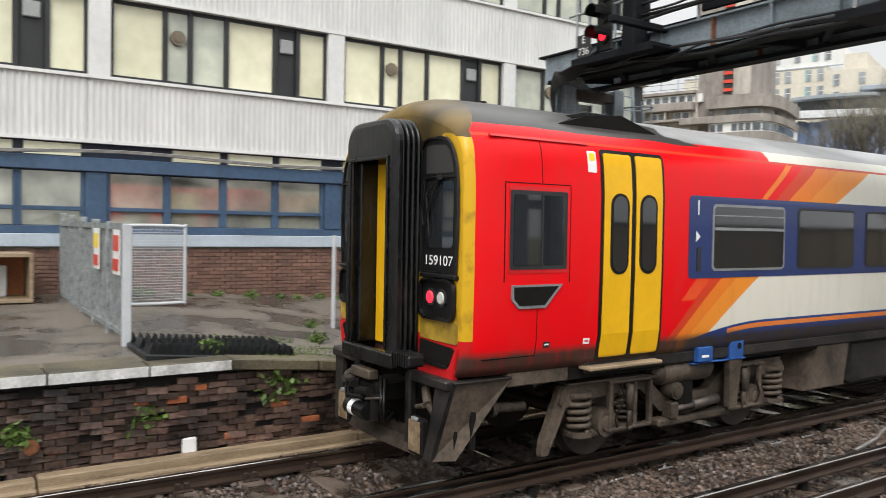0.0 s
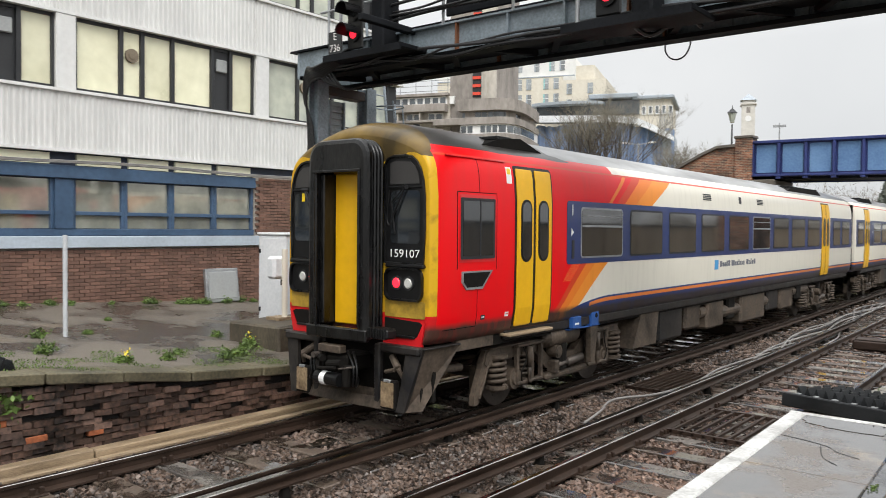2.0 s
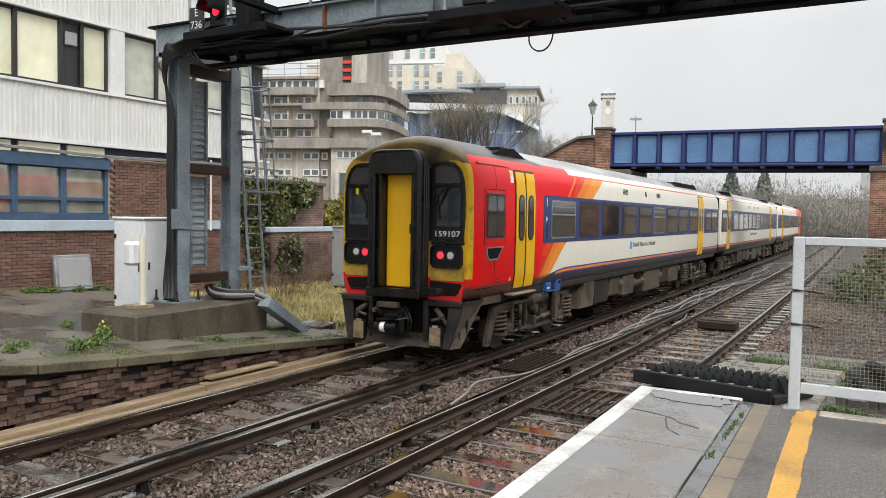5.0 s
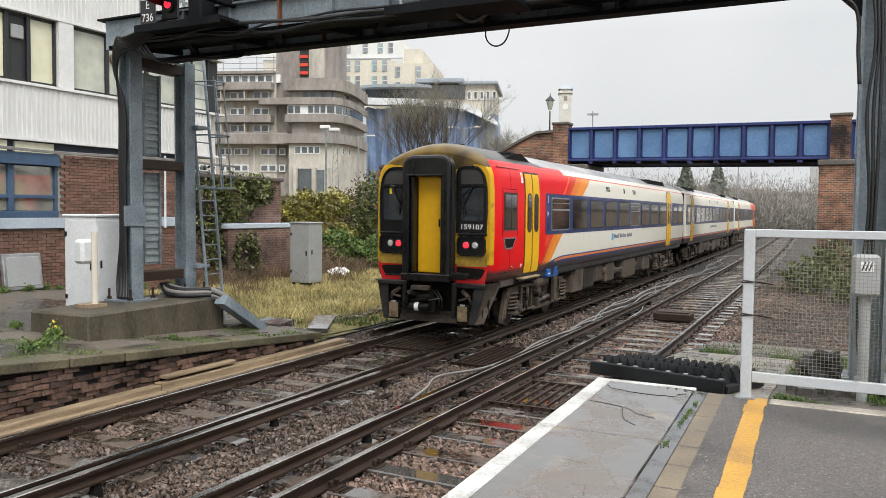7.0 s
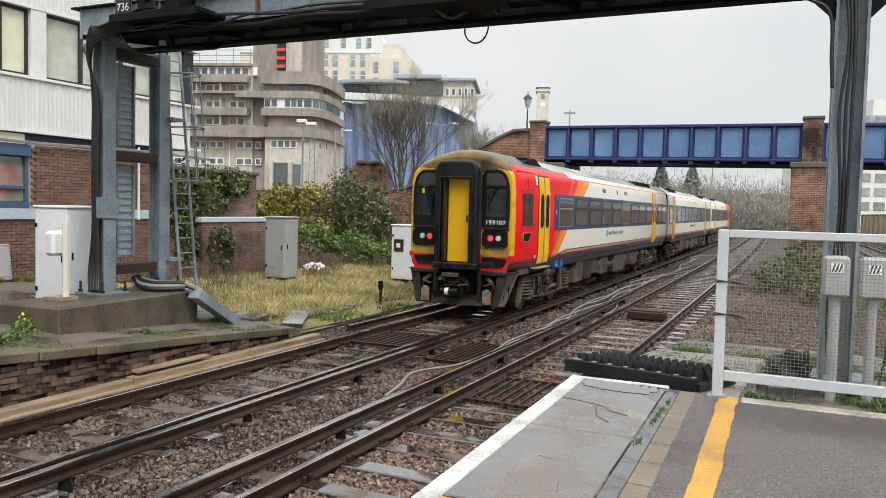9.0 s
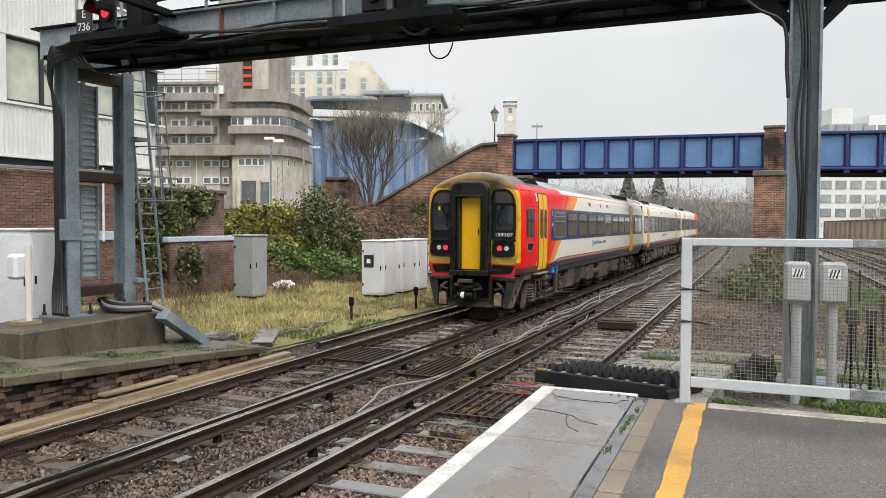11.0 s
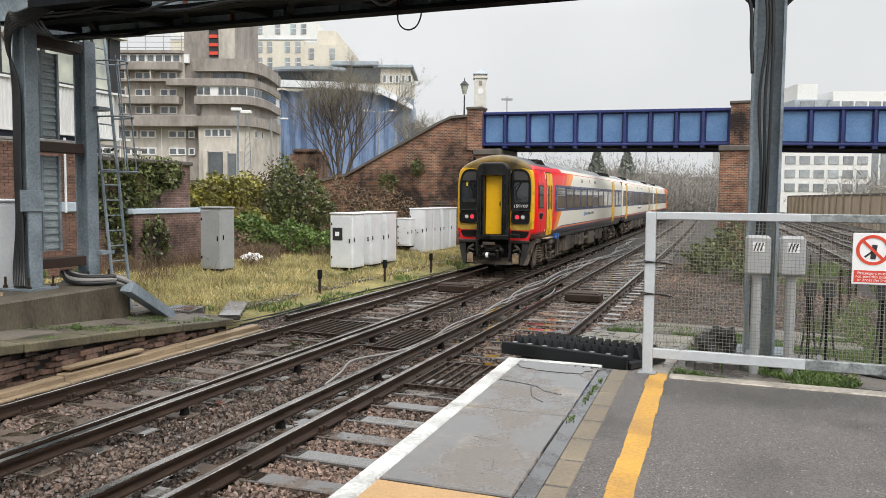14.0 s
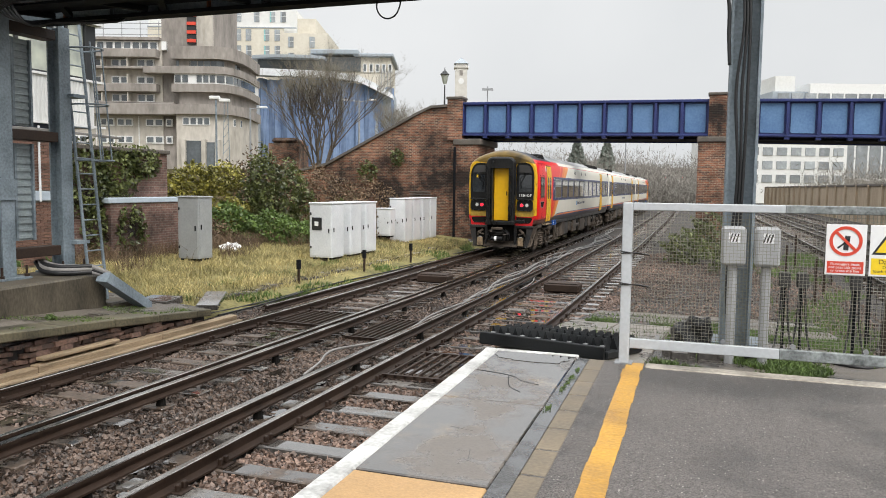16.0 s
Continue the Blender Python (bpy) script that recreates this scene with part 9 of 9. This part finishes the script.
def grass_cover():
    rng = np.random.default_rng(2)
    n = 80000
    x, y = rng.uniform(-17.5, -10.0, n), rng.uniform(12.3, 34, n)
    keep = np.array([noise.noise((a * 0.8, b * 0.8, 1)) + 0.35 > rng.uniform(-0.4, 0.5) for a, b in zip(x, y)]) & (rng.uniform(0, 1, n) < np.clip((-x - 9.6) / 1.2, 0, 1))
    x, y = x[keep], y[keep]
    p = np.stack([x, y, [verge_z(a, b) - 0.02 for a, b in zip(x, y)]], 1)
    blades("rough_grass", rng, p, 0.17, 0.010, M["grass"], "tufted yellow-green winter grass")
    n = 13000
    x, y = rng.uniform(-18, -13.9, n), rng.uniform(15.5, 27, n)
    thin = (x < -15.2) | np.array([noise.noise((a * 0.7, b * 0.7, 31)) > 0.18 for a, b in zip(x, y)])
    x, y = x[thin], y[thin]
    p = np.stack([x, y, [verge_z(a, b) for a, b in zip(x, y)]], 1)
    blades("dry_stalks", rng, p, 0.5, 0.007, M["bramble"], "dry brown stalks along the wall")
    n = 9000
    x, y = rng.uniform(1.4, 4.0, n), rng.uniform(9, 36, n)
    keep = np.array([noise.noise((a * 0.7, b * 0.4, 7)) > -0.02 for a, b in zip(x, y)])
    p = np.stack([x[keep], y[keep], np.full(keep.sum(), -0.2)], 1)
    blades("rough_grass", rng, p, 0.16, 0.010, M["weed"], "patchy green grass beyond the fence")


grass_cover()


def verge_edge():
    """Green weeds and stone chips where the grass meets the ballast."""
    rng = np.random.default_rng(41)
    n = 15000
    x, y = rng.uniform(-11.6, -9.45, n), rng.uniform(12.6, 34, n)
    keep = np.array([noise.noise((a * 0.9, b * 0.55, 21)) > 0.12 for a, b in zip(x, y)])
    x, y = x[keep], y[keep]
    p = np.stack([x, y, [verge_z(a, b) - 0.02 for a, b in zip(x, y)]], 1)
    blades("verge_weeds", rng, p, 0.11, 0.014, M["weed"], "low green weeds along the edge of the ballast", "weeds")


verge_edge()


def verge_trough():
    root = thing("cable_route", "line of grey concrete trough lids along the verge", "cable route")
    rng = random.Random(77)
    y = 14.2
    while y < 35.5:
        x = -10.45 + bend(y) + rng.uniform(-0.02, 0.02)
        z = verge_z(x, y) + 0.015
        o = finish("trough_lid", one(-0.19, 0, -0.06, 0.19, 0.60, 0.03 + rng.uniform(-0.015, 0.015), bevel=0.01), M["concrete_sleeper"], root)
        o.matrix_local = pose(x, y, z, rng.uniform(-2, 2), rng.uniform(-3, 3), rng.uniform(-3, 3))
        y += 0.63
    for k in range(2):
        bm = bmesh.new()
        pts = [(-9.75 + 0.2 * k + 0.12 * math.sin(j * 1.1 + k), 13.4 + 1.6 * j, -0.17) for j in range(13)]
        sweep(bm, [(a + bend(b), b, c) for a, b, c in pts], 0.022, seg=5)
        tagged(finish("track_cable", bm, M["cable"], smooth=True), "black cable lying beside the verge", "cable", "cables along the line")


verge_trough()


def growth(name, label, blobs, size, m, seed, category="bush"):
    rng = np.random.default_rng(seed)
    cs = []
    for x, y, z, rx, ry, rz, n in blobs:
        p = rng.normal(size=(n, 3))
        p /= np.linalg.norm(p, axis=1)[:, None]
        p *= rng.uniform(0.55, 1.05, (n, 1)) ** 0.5
        cs.append(p * (rx, ry, rz) * (1 + 0.25 * np.sin(p[:, :1] * 7 + p[:, 2:] * 9)) + (x, y, z))
    v, f = leaves(rng, np.concatenate(cs), size)
    ob = raw(name, v, f, m)
    return tagged(ob, label, category, kind="stuff")


growth("hedge", "overgrown yellow-green hedge behind the garden wall", [(-19.4, 26, 2.5, 0.8, 0.8, 0.75, 1900), (-18.3, 26.3, 2.7, 0.7, 0.8, 0.6, 1400), (-20.6, 25.5, 2.2, 0.8, 0.8, 0.7, 1500), (-18.0, 26.2, 1.4, 0.9, 0.7, 0.6, 1000)], 0.075, M["hedge"], 1, "hedge")
growth("shrub", "dense dark green shrub beside the bridge ramp", [(-16.9, 27, 2.4, 0.6, 0.6, 1.5, 1900), (-16.1, 27.6, 2.2, 0.6, 0.6, 1.2, 1300), (-17.6, 27.2, 1.8, 0.8, 0.7, 1.1, 1500), (-15.6, 27.9, 1.5, 0.5, 0.5, 0.9, 700)], 0.075, M["ivy"], 2, "shrub")
growth("shrub", "low green undergrowth at the edge of the grass", [(-15.6, 25.4, 0.75, 1.1, 0.8, 0.7, 3200), (-14.2, 26.6, 0.6, 0.8, 0.7, 0.6, 2200), (-17.2, 25, 0.9, 1.0, 0.7, 0.8, 2500)], 0.07, M["weed"], 3, "shrub")
growth("ivy", "ivy hanging over the brick boundary wall", [(-16.2, 17.0, 2.5, 0.18, 0.7, 1.0, 1500), (-16.2, 18.2, 2.8, 0.2, 0.8, 0.7, 1700), (-16.2, 19.2, 3.1, 0.18, 0.7, 0.45, 900), (-15.95, 18.4, 1.1, 0.15, 0.6, 0.7, 700), (-16.2, 17.3, 1.1, 0.2, 0.5, 0.9, 800)], 0.065, M["ivy"], 4, "ivy")
growth("bramble_thicket", "brown leafless bramble thicket under the wing wall", [(-14.2, 30, 0.9, 1.4, 1.2, 0.9, 3600), (-16.5, 31, 1.5, 1.8, 1.4, 1.6, 4200), (-19, 30, 2.0, 1.8, 1.4, 1.8, 3500), (-15.4, 33.5, 1.4, 1.4, 1.4, 1.4, 2500), (-17.5, 23.4, 0.7, 1.3, 0.8, 0.7, 2200)], 0.06, M["bramble"], 5, "bramble")
growth("shrub", "patches of green ivy on the wing wall", [(-16.5, 35.9, 3.2, 0.5, 0.2, 0.5, 500), (-14.9, 35.9, 3.9, 0.35, 0.2, 0.4, 350), (-17.4, 35.6, 1.2, 0.9, 0.3, 0.9, 900)], 0.07, M["ivy"], 6, "ivy")
growth("shrub", "evergreen bushes on the ground beyond the fence", [(0.0, 33, 0.6, 1.0, 1.2, 0.9, 2400), (-0.9, 30, 0.35, 0.8, 1.0, 0.6, 1500), (0.6, 27, 0.3, 0.7, 0.8, 0.5, 1200)], 0.07, M["ivy"], 7, "shrub")


def weeds():
    rng = np.random.default_rng(9)
    spots = []
    for k in range(46):
        y = rng.uniform(2.5, 15.5)
        spots.append((-15.75 + rng.uniform(0, 0.3), y, rng.uniform(0.1, 0.3)))
    spots += [(-10.4, 4.55, 0.3), (-9.75, 5.3, 0.22), (-9.9, 6.0, 0.2), (-9.8, 6.9, 0.26), (-10.0, 7.3, 0.22), (-10.4, 7.7, 0.26), (-10.6, 7.9, 0.3), (-10.3, 6.4, 0.15), (-11.9, 5.1, 0.25), (-11.5, 7.9, 0.2), (-12.2, 6.0, 0.15),
              (-9.6, 9.3, 0.15), (-9.4, 2.7, 0.35), (-13.5, 7.0, 0.12), (-9.75, 5.2, 0.15)]
    for k, (x, y, s) in enumerate(spots):
        z = far_z(x, y)
        s *= 0.78
        n = int(130 + 500 * s)
        p = rng.normal(size=(n, 3)) * (s * 0.3, s * 0.3, s * 0.26)
        p[:, 2] = np.abs(p[:, 2]) + 0.01
        v, f = leaves(rng, p, 0.018 + 0.035 * s)
        root = thing("weed", "green weed growing out of the old platform", "weed", "weeds on the platform", at=pose(x, y, z))
        tagged(raw("leaf_clump", v, f, M["weed"], root), kind="stuff")
        if k in (47, 52):
            p = rng.normal(size=(14, 3)) * (s * 0.2, s * 0.2, 0.04) + (0, 0, s * 0.8)
            v, f = leaves(rng, p, 0.025)
            tagged(raw("flower_head", v, f, M["flower"], root), kind="stuff")
    for x, y, s in ((-9.05, 1.9, 0.2), (-9.02, 3.4, 0.25), (-9.02, 0.6, 0.15)):
        p = rng.normal(size=(160, 3)) * (0.06, s * 0.6, s * 0.4)
        p[:, 0] = np.abs(p[:, 0])
        v, f = leaves(rng, p, 0.05)
        root = thing("weed", "fern growing out of the platform wall", "weed", "weeds on the platform", at=pose(x, y, 0.35 if y < 3 else 0.6))
        tagged(raw("leaf_clump", v, f, M["weed"], root), kind="stuff")
    n = 9000
    y = rng.uniform(3.2, 12.2, n)
    x = rng.uniform(-10.6, -9.0, n)
    keep = np.array([noise.noise((a * 1.3, b * 1.3, 4)) > 0.08 for a, b in zip(x, y)])
    p = np.stack([x[keep], y[keep], [far_z(a, b) + 0.012 for a, b in zip(x[keep], y[keep])]], 1)
    blades("moss_tufts", rng, p, 0.022, 0.008, M["weed"], "moss and short grass on the old coping", "moss")
    n = 2600
    x = rng.uniform(-0.45, 4.0, n)
    p = np.stack([x, 7.40 + rng.normal(0, 0.03, n), np.full(n, 0.86)], 1)
    keep = np.array([noise.noise((a * 2.0, 0, 4)) > 0.05 for a in x])
    m = 60000
    gx, gy = rng.uniform(-1.9, 1.9, m), rng.uniform(7.6, 14.5, m)
    ok = np.array([noise.noise((a * 0.9, b * 0.9, 11)) > 0.1 and (a > -0.5 or b > 12.7) for a, b in zip(gx, gy)])
    gp = np.stack([gx[ok], gy[ok], 0.825 - (gy[ok] - 7.45) * 0.0961], 1)
    blades("ramp_grass", rng, gp, 0.05, 0.008, M["weed"], "moss and grass spreading over the old ramp", "grass")
    jy = rng.choice([6.9, 6.4, 5.6, 6.6, 6.2], 260) + rng.normal(0, 0.05, 260)
    jp = np.stack([-1.06 + rng.normal(0, 0.01, 260), jy, np.full(260, 0.89)], 1)
    blades("joint_weeds", rng, jp, 0.010, 0.007, M["weed"], "small green weeds in the paving joint", "weed")
    blades("fence_grass", rng, p[keep], 0.05, 0.006, M["weed"], "grass and moss along the foot of the fence", "grass")


weeds()


def bag():
    root = thing("plastic_bag", "crumpled white plastic bag lying in the grass", "rubbish", at=pose(-14.9, 21.8, verge_z(-14.9, 21.8)))
    bm = bmesh.new()
    bmesh.ops.create_icosphere(bm, subdivisions=3, radius=0.3)
    for v in bm.verts:
        v.co *= 1 + 0.45 * noise.noise(v.co * 6)
        v.co.z = max(0, v.co.z * 0.6 + 0.12)
        v.co.x *= 1.2
    part("bag", bm, M["wrapping"], root)


bag()


# ---- beyond the fence ----
def beyond_fence():
    for x in (0.13, 0.45):
        root = thing("lineside_phone", "pale grey box with hatched label on a post", "equipment box", "boxes beyond the fence", at=pose(x, 8.55, 0.72))
        part("case", one(-0.01, -0.12, 1.02, 0.23, 0.12, 1.42, bevel=0.03), M["phone_grey"], root)
        part("label_plate", one(0.06, -0.125, 1.26, 0.17, -0.119, 1.36), M["sign_white"], root)
        for k in range(3):
            bm = bmesh.new()
            prism(bm, [(0.064 + 0.03 * k, 1.268), (0.078 + 0.03 * k, 1.268), (0.104 + 0.03 * k, 1.352), (0.090 + 0.03 * k, 1.352)], "y", -0.1275, -0.1245)
            part("label_stripe", bm, M["win_black"], root)
        bm = bmesh.new()
        rod(bm, (0.11, 0, -0.1), (0.11, 0, 1.04), 0.05, seg=10)
        part("post", bm, M["phone_grey"], root)
    for k, x in enumerate((0.8, 0.98, 1.5)):
        root = thing("junction_box", "small dark junction box on a stake with cables", "junction box", "boxes beyond the fence", at=pose(x, 9.3, 0.5))
        part("box", one(-0.06, -0.05, 0.95, 0.06, 0.05, 1.12, bevel=0.012), M["header_grey"], root)
        bm = bmesh.new()
        rod(bm, (0, 0.02, 0), (0, 0.02, 1.0), 0.018, seg=6)
        part("stake", bm, M["dark_steel"], root)
        for s in (-0.03, 0.03):
            bm = bmesh.new()
            sweep(bm, [(s, -0.02, 0.96), (s * 1.5, -0.04, 0.6), (s * 3, -0.1, 0.3), (s * 6, -0.3, 0.06)], 0.012, seg=5)
            part("cable", bm, M["cable"], root)
    for k in range(6):
        bm = bmesh.new()
        sweep(bm, [(0.4 + 0.2 * k, 8.6 + 0.2 * k, 0.78 - 0.05 * k), (0.9 + 0.25 * k, 9.4, 0.68), (1.6 + 0.2 * k, 9.0 + 0.3 * k, 0.68), (2.1 + 0.2 * k, 10.4, 0.5 - 0.1 * k), (2.5 + 0.2 * k, 12, -0.1)], 0.02, seg=6)
        tagged(finish("ground_cable", bm, M["cable"], smooth=True), "black cable lying on the ramp", "cable", "cables beyond the fence")
    root = thing("rubbish_sack", "black plastic sack slumped on the ramp", "sack", at=pose(-0.12, 9.4, 0.62))
    bm = bmesh.new()
    bmesh.ops.create_icosphere(bm, subdivisions=3, radius=0.24)
    for v in bm.verts:
        v.co *= 1 + 0.5 * noise.noise(v.co * 7)
        v.co.z = max(0, v.co.z + 0.18)
    part("sack", bm, M["black"], root)
    root = thing("rubble_heap", "pale broken concrete lying on the ramp", "rubble", at=pose(-0.12, 8.95, 0.66))
    rng = random.Random(6)
    for k in range(9):
        c = (rng.uniform(-0.3, 0.35), rng.uniform(-0.25, 0.25))
        part("fragment", one(c[0] - 0.1, c[1] - 0.08, -0.02, c[0] + 0.1, c[1] + 0.08, rng.uniform(0.06, 0.16), bevel=0.02), M["concrete_sleeper"], root)
    for k in range(8):
        x, y = 2.3 + 0.5 * (k % 3), 12 + 2.6 * k
        root = thing("marker_stub", "thin dark post standing among the grass", "marker post", "posts beyond the fence", at=pose(x, y, -0.25))
        part("stub", one(-0.03, -0.03, 0, 0.03, 0.03, 1.0 + 0.2 * (k % 2), bevel=0.008), M["rail_side"], root)
    for k in range(5):
        root = thing("fence_bay", "low dark mesh fence beside the sidings", "fence", "low fence bays", at=pose(2.6 + 2.5 * k, 15.0, -0.2))
        part("post", one(-0.03, -0.03, 0, 0.03, 0.03, 1.5), M["dark_steel"], root)
        part("rail", one(0, -0.015, 1.42, 2.5, 0.015, 1.46), M["dark_steel"], root)
        bm = bmesh.new()
        wire_mesh(bm, 0.03, 2.5, 0.05, 1.42, 0.09, 0.003)
        tagged(part("wire_mesh", bm, M["dark_steel"], root), kind="stuff")


beyond_fence()


# ---- bricks ----
def brick_field(parent, x, y0, y1, z_low, z_high, m, near, seed, depth, jitter, miss=0.0):
    """Stretcher courses facing the lines: the near stretch as single bricks, the rest joined."""
    rng = random.Random(seed)
    variants = []
    for k in range(4):
        bm = bmesh.new()
        box(bm, 0, -0.1075 + rng.uniform(-0.004, 0.004), -0.0325, depth, 0.1075 + rng.uniform(-0.004, 0.004), 0.0325)
        for v in bm.verts:
            v.co += Vector((rng.uniform(-1, 1), rng.uniform(-1, 1), rng.uniform(-1, 1))) * jitter * 0.25
        me = bpy.data.meshes.new("brick")
        bm.to_mesh(me)
        bm.free()
        me.materials.append(m)
        variants.append(me)
    verts, faces = [], []
    count = 0
    z, row = -0.3, 0
    while z < 4.0:
        y = y0 + (0.1125 if row % 2 else 0)
        while y < y1:
            if z_low(y) < z < z_high(y) and rng.random() >= miss:
                off = rng.uniform(-jitter, jitter)
                if near[0] < y < near[1] and near[2] < z < near[3] and count < 300:
                    o = new("brick", variants[count % 4])
                    o.parent = parent
                    o.location = (x + off, y, z)
                    count += 1
                else:
                    k = len(verts)
                    me = variants[(row * 7 + int(y * 10)) % 4]
                    verts += [(v.co.x + x + off, v.co.y + y, v.co.z + z) for v in me.vertices]
                    faces += [tuple(i + k for i in p.vertices) for p in me.polygons]
            y += 0.225
        z += 0.075
        row += 1
    tagged(raw("brickwork", verts, faces, m, parent), kind="stuff")


brick_field(platform_far, -9.07, -6, 12.3, lambda y: -0.25, lambda y: along(EDGE_Z, y) - 0.15, M["dark_brick"], (0.5, 5.4, -0.1, 0.9), 21, 0.1, 0.034, 0.09)
brick_field(office_building, -16.06, -13.9, 15.9, lambda y: along(WALL_Z, y) - 0.05, lambda y: 2.0, M["brick"], (4.5, 9.0, 0.8, 2.0), 22, 0.055, 0.003)
brick_field(office_building, -16.06, 12.25, 15.9, lambda y: 2.29, lambda y: 3.72, M["brick"], (99, 100, 0, 1), 23, 0.055, 0.003)


def wall_oddments():
    """Odd pieces in the face of the old platform wall."""
    rng = random.Random(31)
    for y, z in ((0.9, 0.1), (2.75, 0.02), (1.75, 0.52), (2.1, 0.5), (3.3, 0.33), (0.2, 0.3), (4.4, 0.05), (3.7, 0.1), (2.4, 0.62)):
        o = finish("brick", one(-9.04, y, z, -8.95 + rng.uniform(-0.03, 0.02), y + rng.uniform(0.14, 0.24), z + 0.075, bevel=0.008), M["orange_brick"], platform_far, "bare orange brick")
    finish("wall_plate", one(-9.0, 2.26, -0.12, -8.94, 2.42, 0.10, bevel=0.01), M["sign_white"], platform_far, "small white plate on the wall")
    bm = bmesh.new()
    rod(bm, (-9.1, 0.75, 0.22), (-8.9, 0.75, 0.22), 0.075, seg=16)
    rod(bm, (-8.905, 0.75, 0.22), (-8.88, 0.75, 0.22), 0.05, seg=16)
    finish("drain_pipe", bm, M["rust"], platform_far, "rusty drain pipe end")
    n = 2600
    r2 = np.random.default_rng(17)
    p = np.stack([r2.uniform(-2.1, 1.8, n), r2.uniform(8.9, 15.5, n)], 1)
    keep = np.array([noise.noise((a * 1.1, b * 1.1, 14)) > 0.05 for a, b in p])
    p = p[keep]
    q = np.stack([p[:, 0], p[:, 1], 0.82 - (p[:, 1] - 7.45) * 0.0961 - 0.005], 1)
    blades("ramp_grass", r2, q, 0.07, 0.008, M["weed"], "grass and moss growing on the platform ramp", "grass")


wall_oddments()


# ---- what moves ----
LIGHT = [(0, 4.07), (0.5, 4.90), (1, 5.67), (1.5, 6.42), (2, 7.16), (2.5, 7.94), (3, 8.70), (3.5, 9.43), (4, 10.13), (5, 11.47), (6, 12.75), (6.5, 13.38), (7, 14.03),
         (7.5, 14.67), (8, 15.30), (8.5, 15.90), (9, 16.53), (10, 17.86), (11, 19.28), (11.5, 20.0), (12, 20.78), (12.5, 21.58), (13, 22.38), (13.5, 23.22), (14, 24.1), (14.5, 24.95),
         (15, 25.8), (15.5, 26.68), (16, 27.52)]


LAG = [(0, 0.0), (1, 0.03), (2, 0.06), (3, 0.11), (4, 0.165), (6.5, 0.14), (9, 0.09), (11.5, 0.05), (16, 0.0)]


def lag(t):
    for (a, p), (b, q) in zip(LAG, LAG[1:]):
        if a <= t <= b:
            return p + (q - p) * (t - a) / (b - a)
    return 0.0


LIGHT = [(t, y * (1 + 0.0013 * max(0, y - 9)) - lag(t)) for t, y in LIGHT]


def travel(t):
    for (a, p), (b, q) in zip(LIGHT, LIGHT[1:]):
        if a <= t <= b:
            return p + (q - p) * (t - a) / (b - a)
    return LIGHT[-1][1]


def on_line(y0):
    """The pose of a carriage whose rear end is at y0, set on the line by its two bogies."""
    a, b = y0 + 2.9, y0 + CAR_L - 2.9
    turn = math.atan2(bend(b) - bend(a), b - a)
    xa = bend(a) + (y0 - a) * math.tan(turn)
    return pose(FAR_C + xa, y0, 0, 0, 0, -math.degrees(turn))


def motions():
    for k, car in enumerate(CARRIAGES):
        rows = []
        for t, y in LIGHT:
            m = on_line(y + k * CAR_PITCH)
            if k == 2:
                m = m @ pose(0, CAR_L, 0, 0, 0, 180)
            rows.append((t, m))
        walk(car, rows)
    step = 0.25
    for wheel, at, sign in WHEELS:
        rows = []
        for i in range(int(16 / step) + 1):
            t = i * step
            ang = -sign * math.degrees((travel(t) - LIGHT[0][1]) / 0.42)
            rows.append((t, Matrix.Translation(at) @ Matrix.Rotation(radians(ang), 4, "X")))
        walk(wheel, rows)


motions()
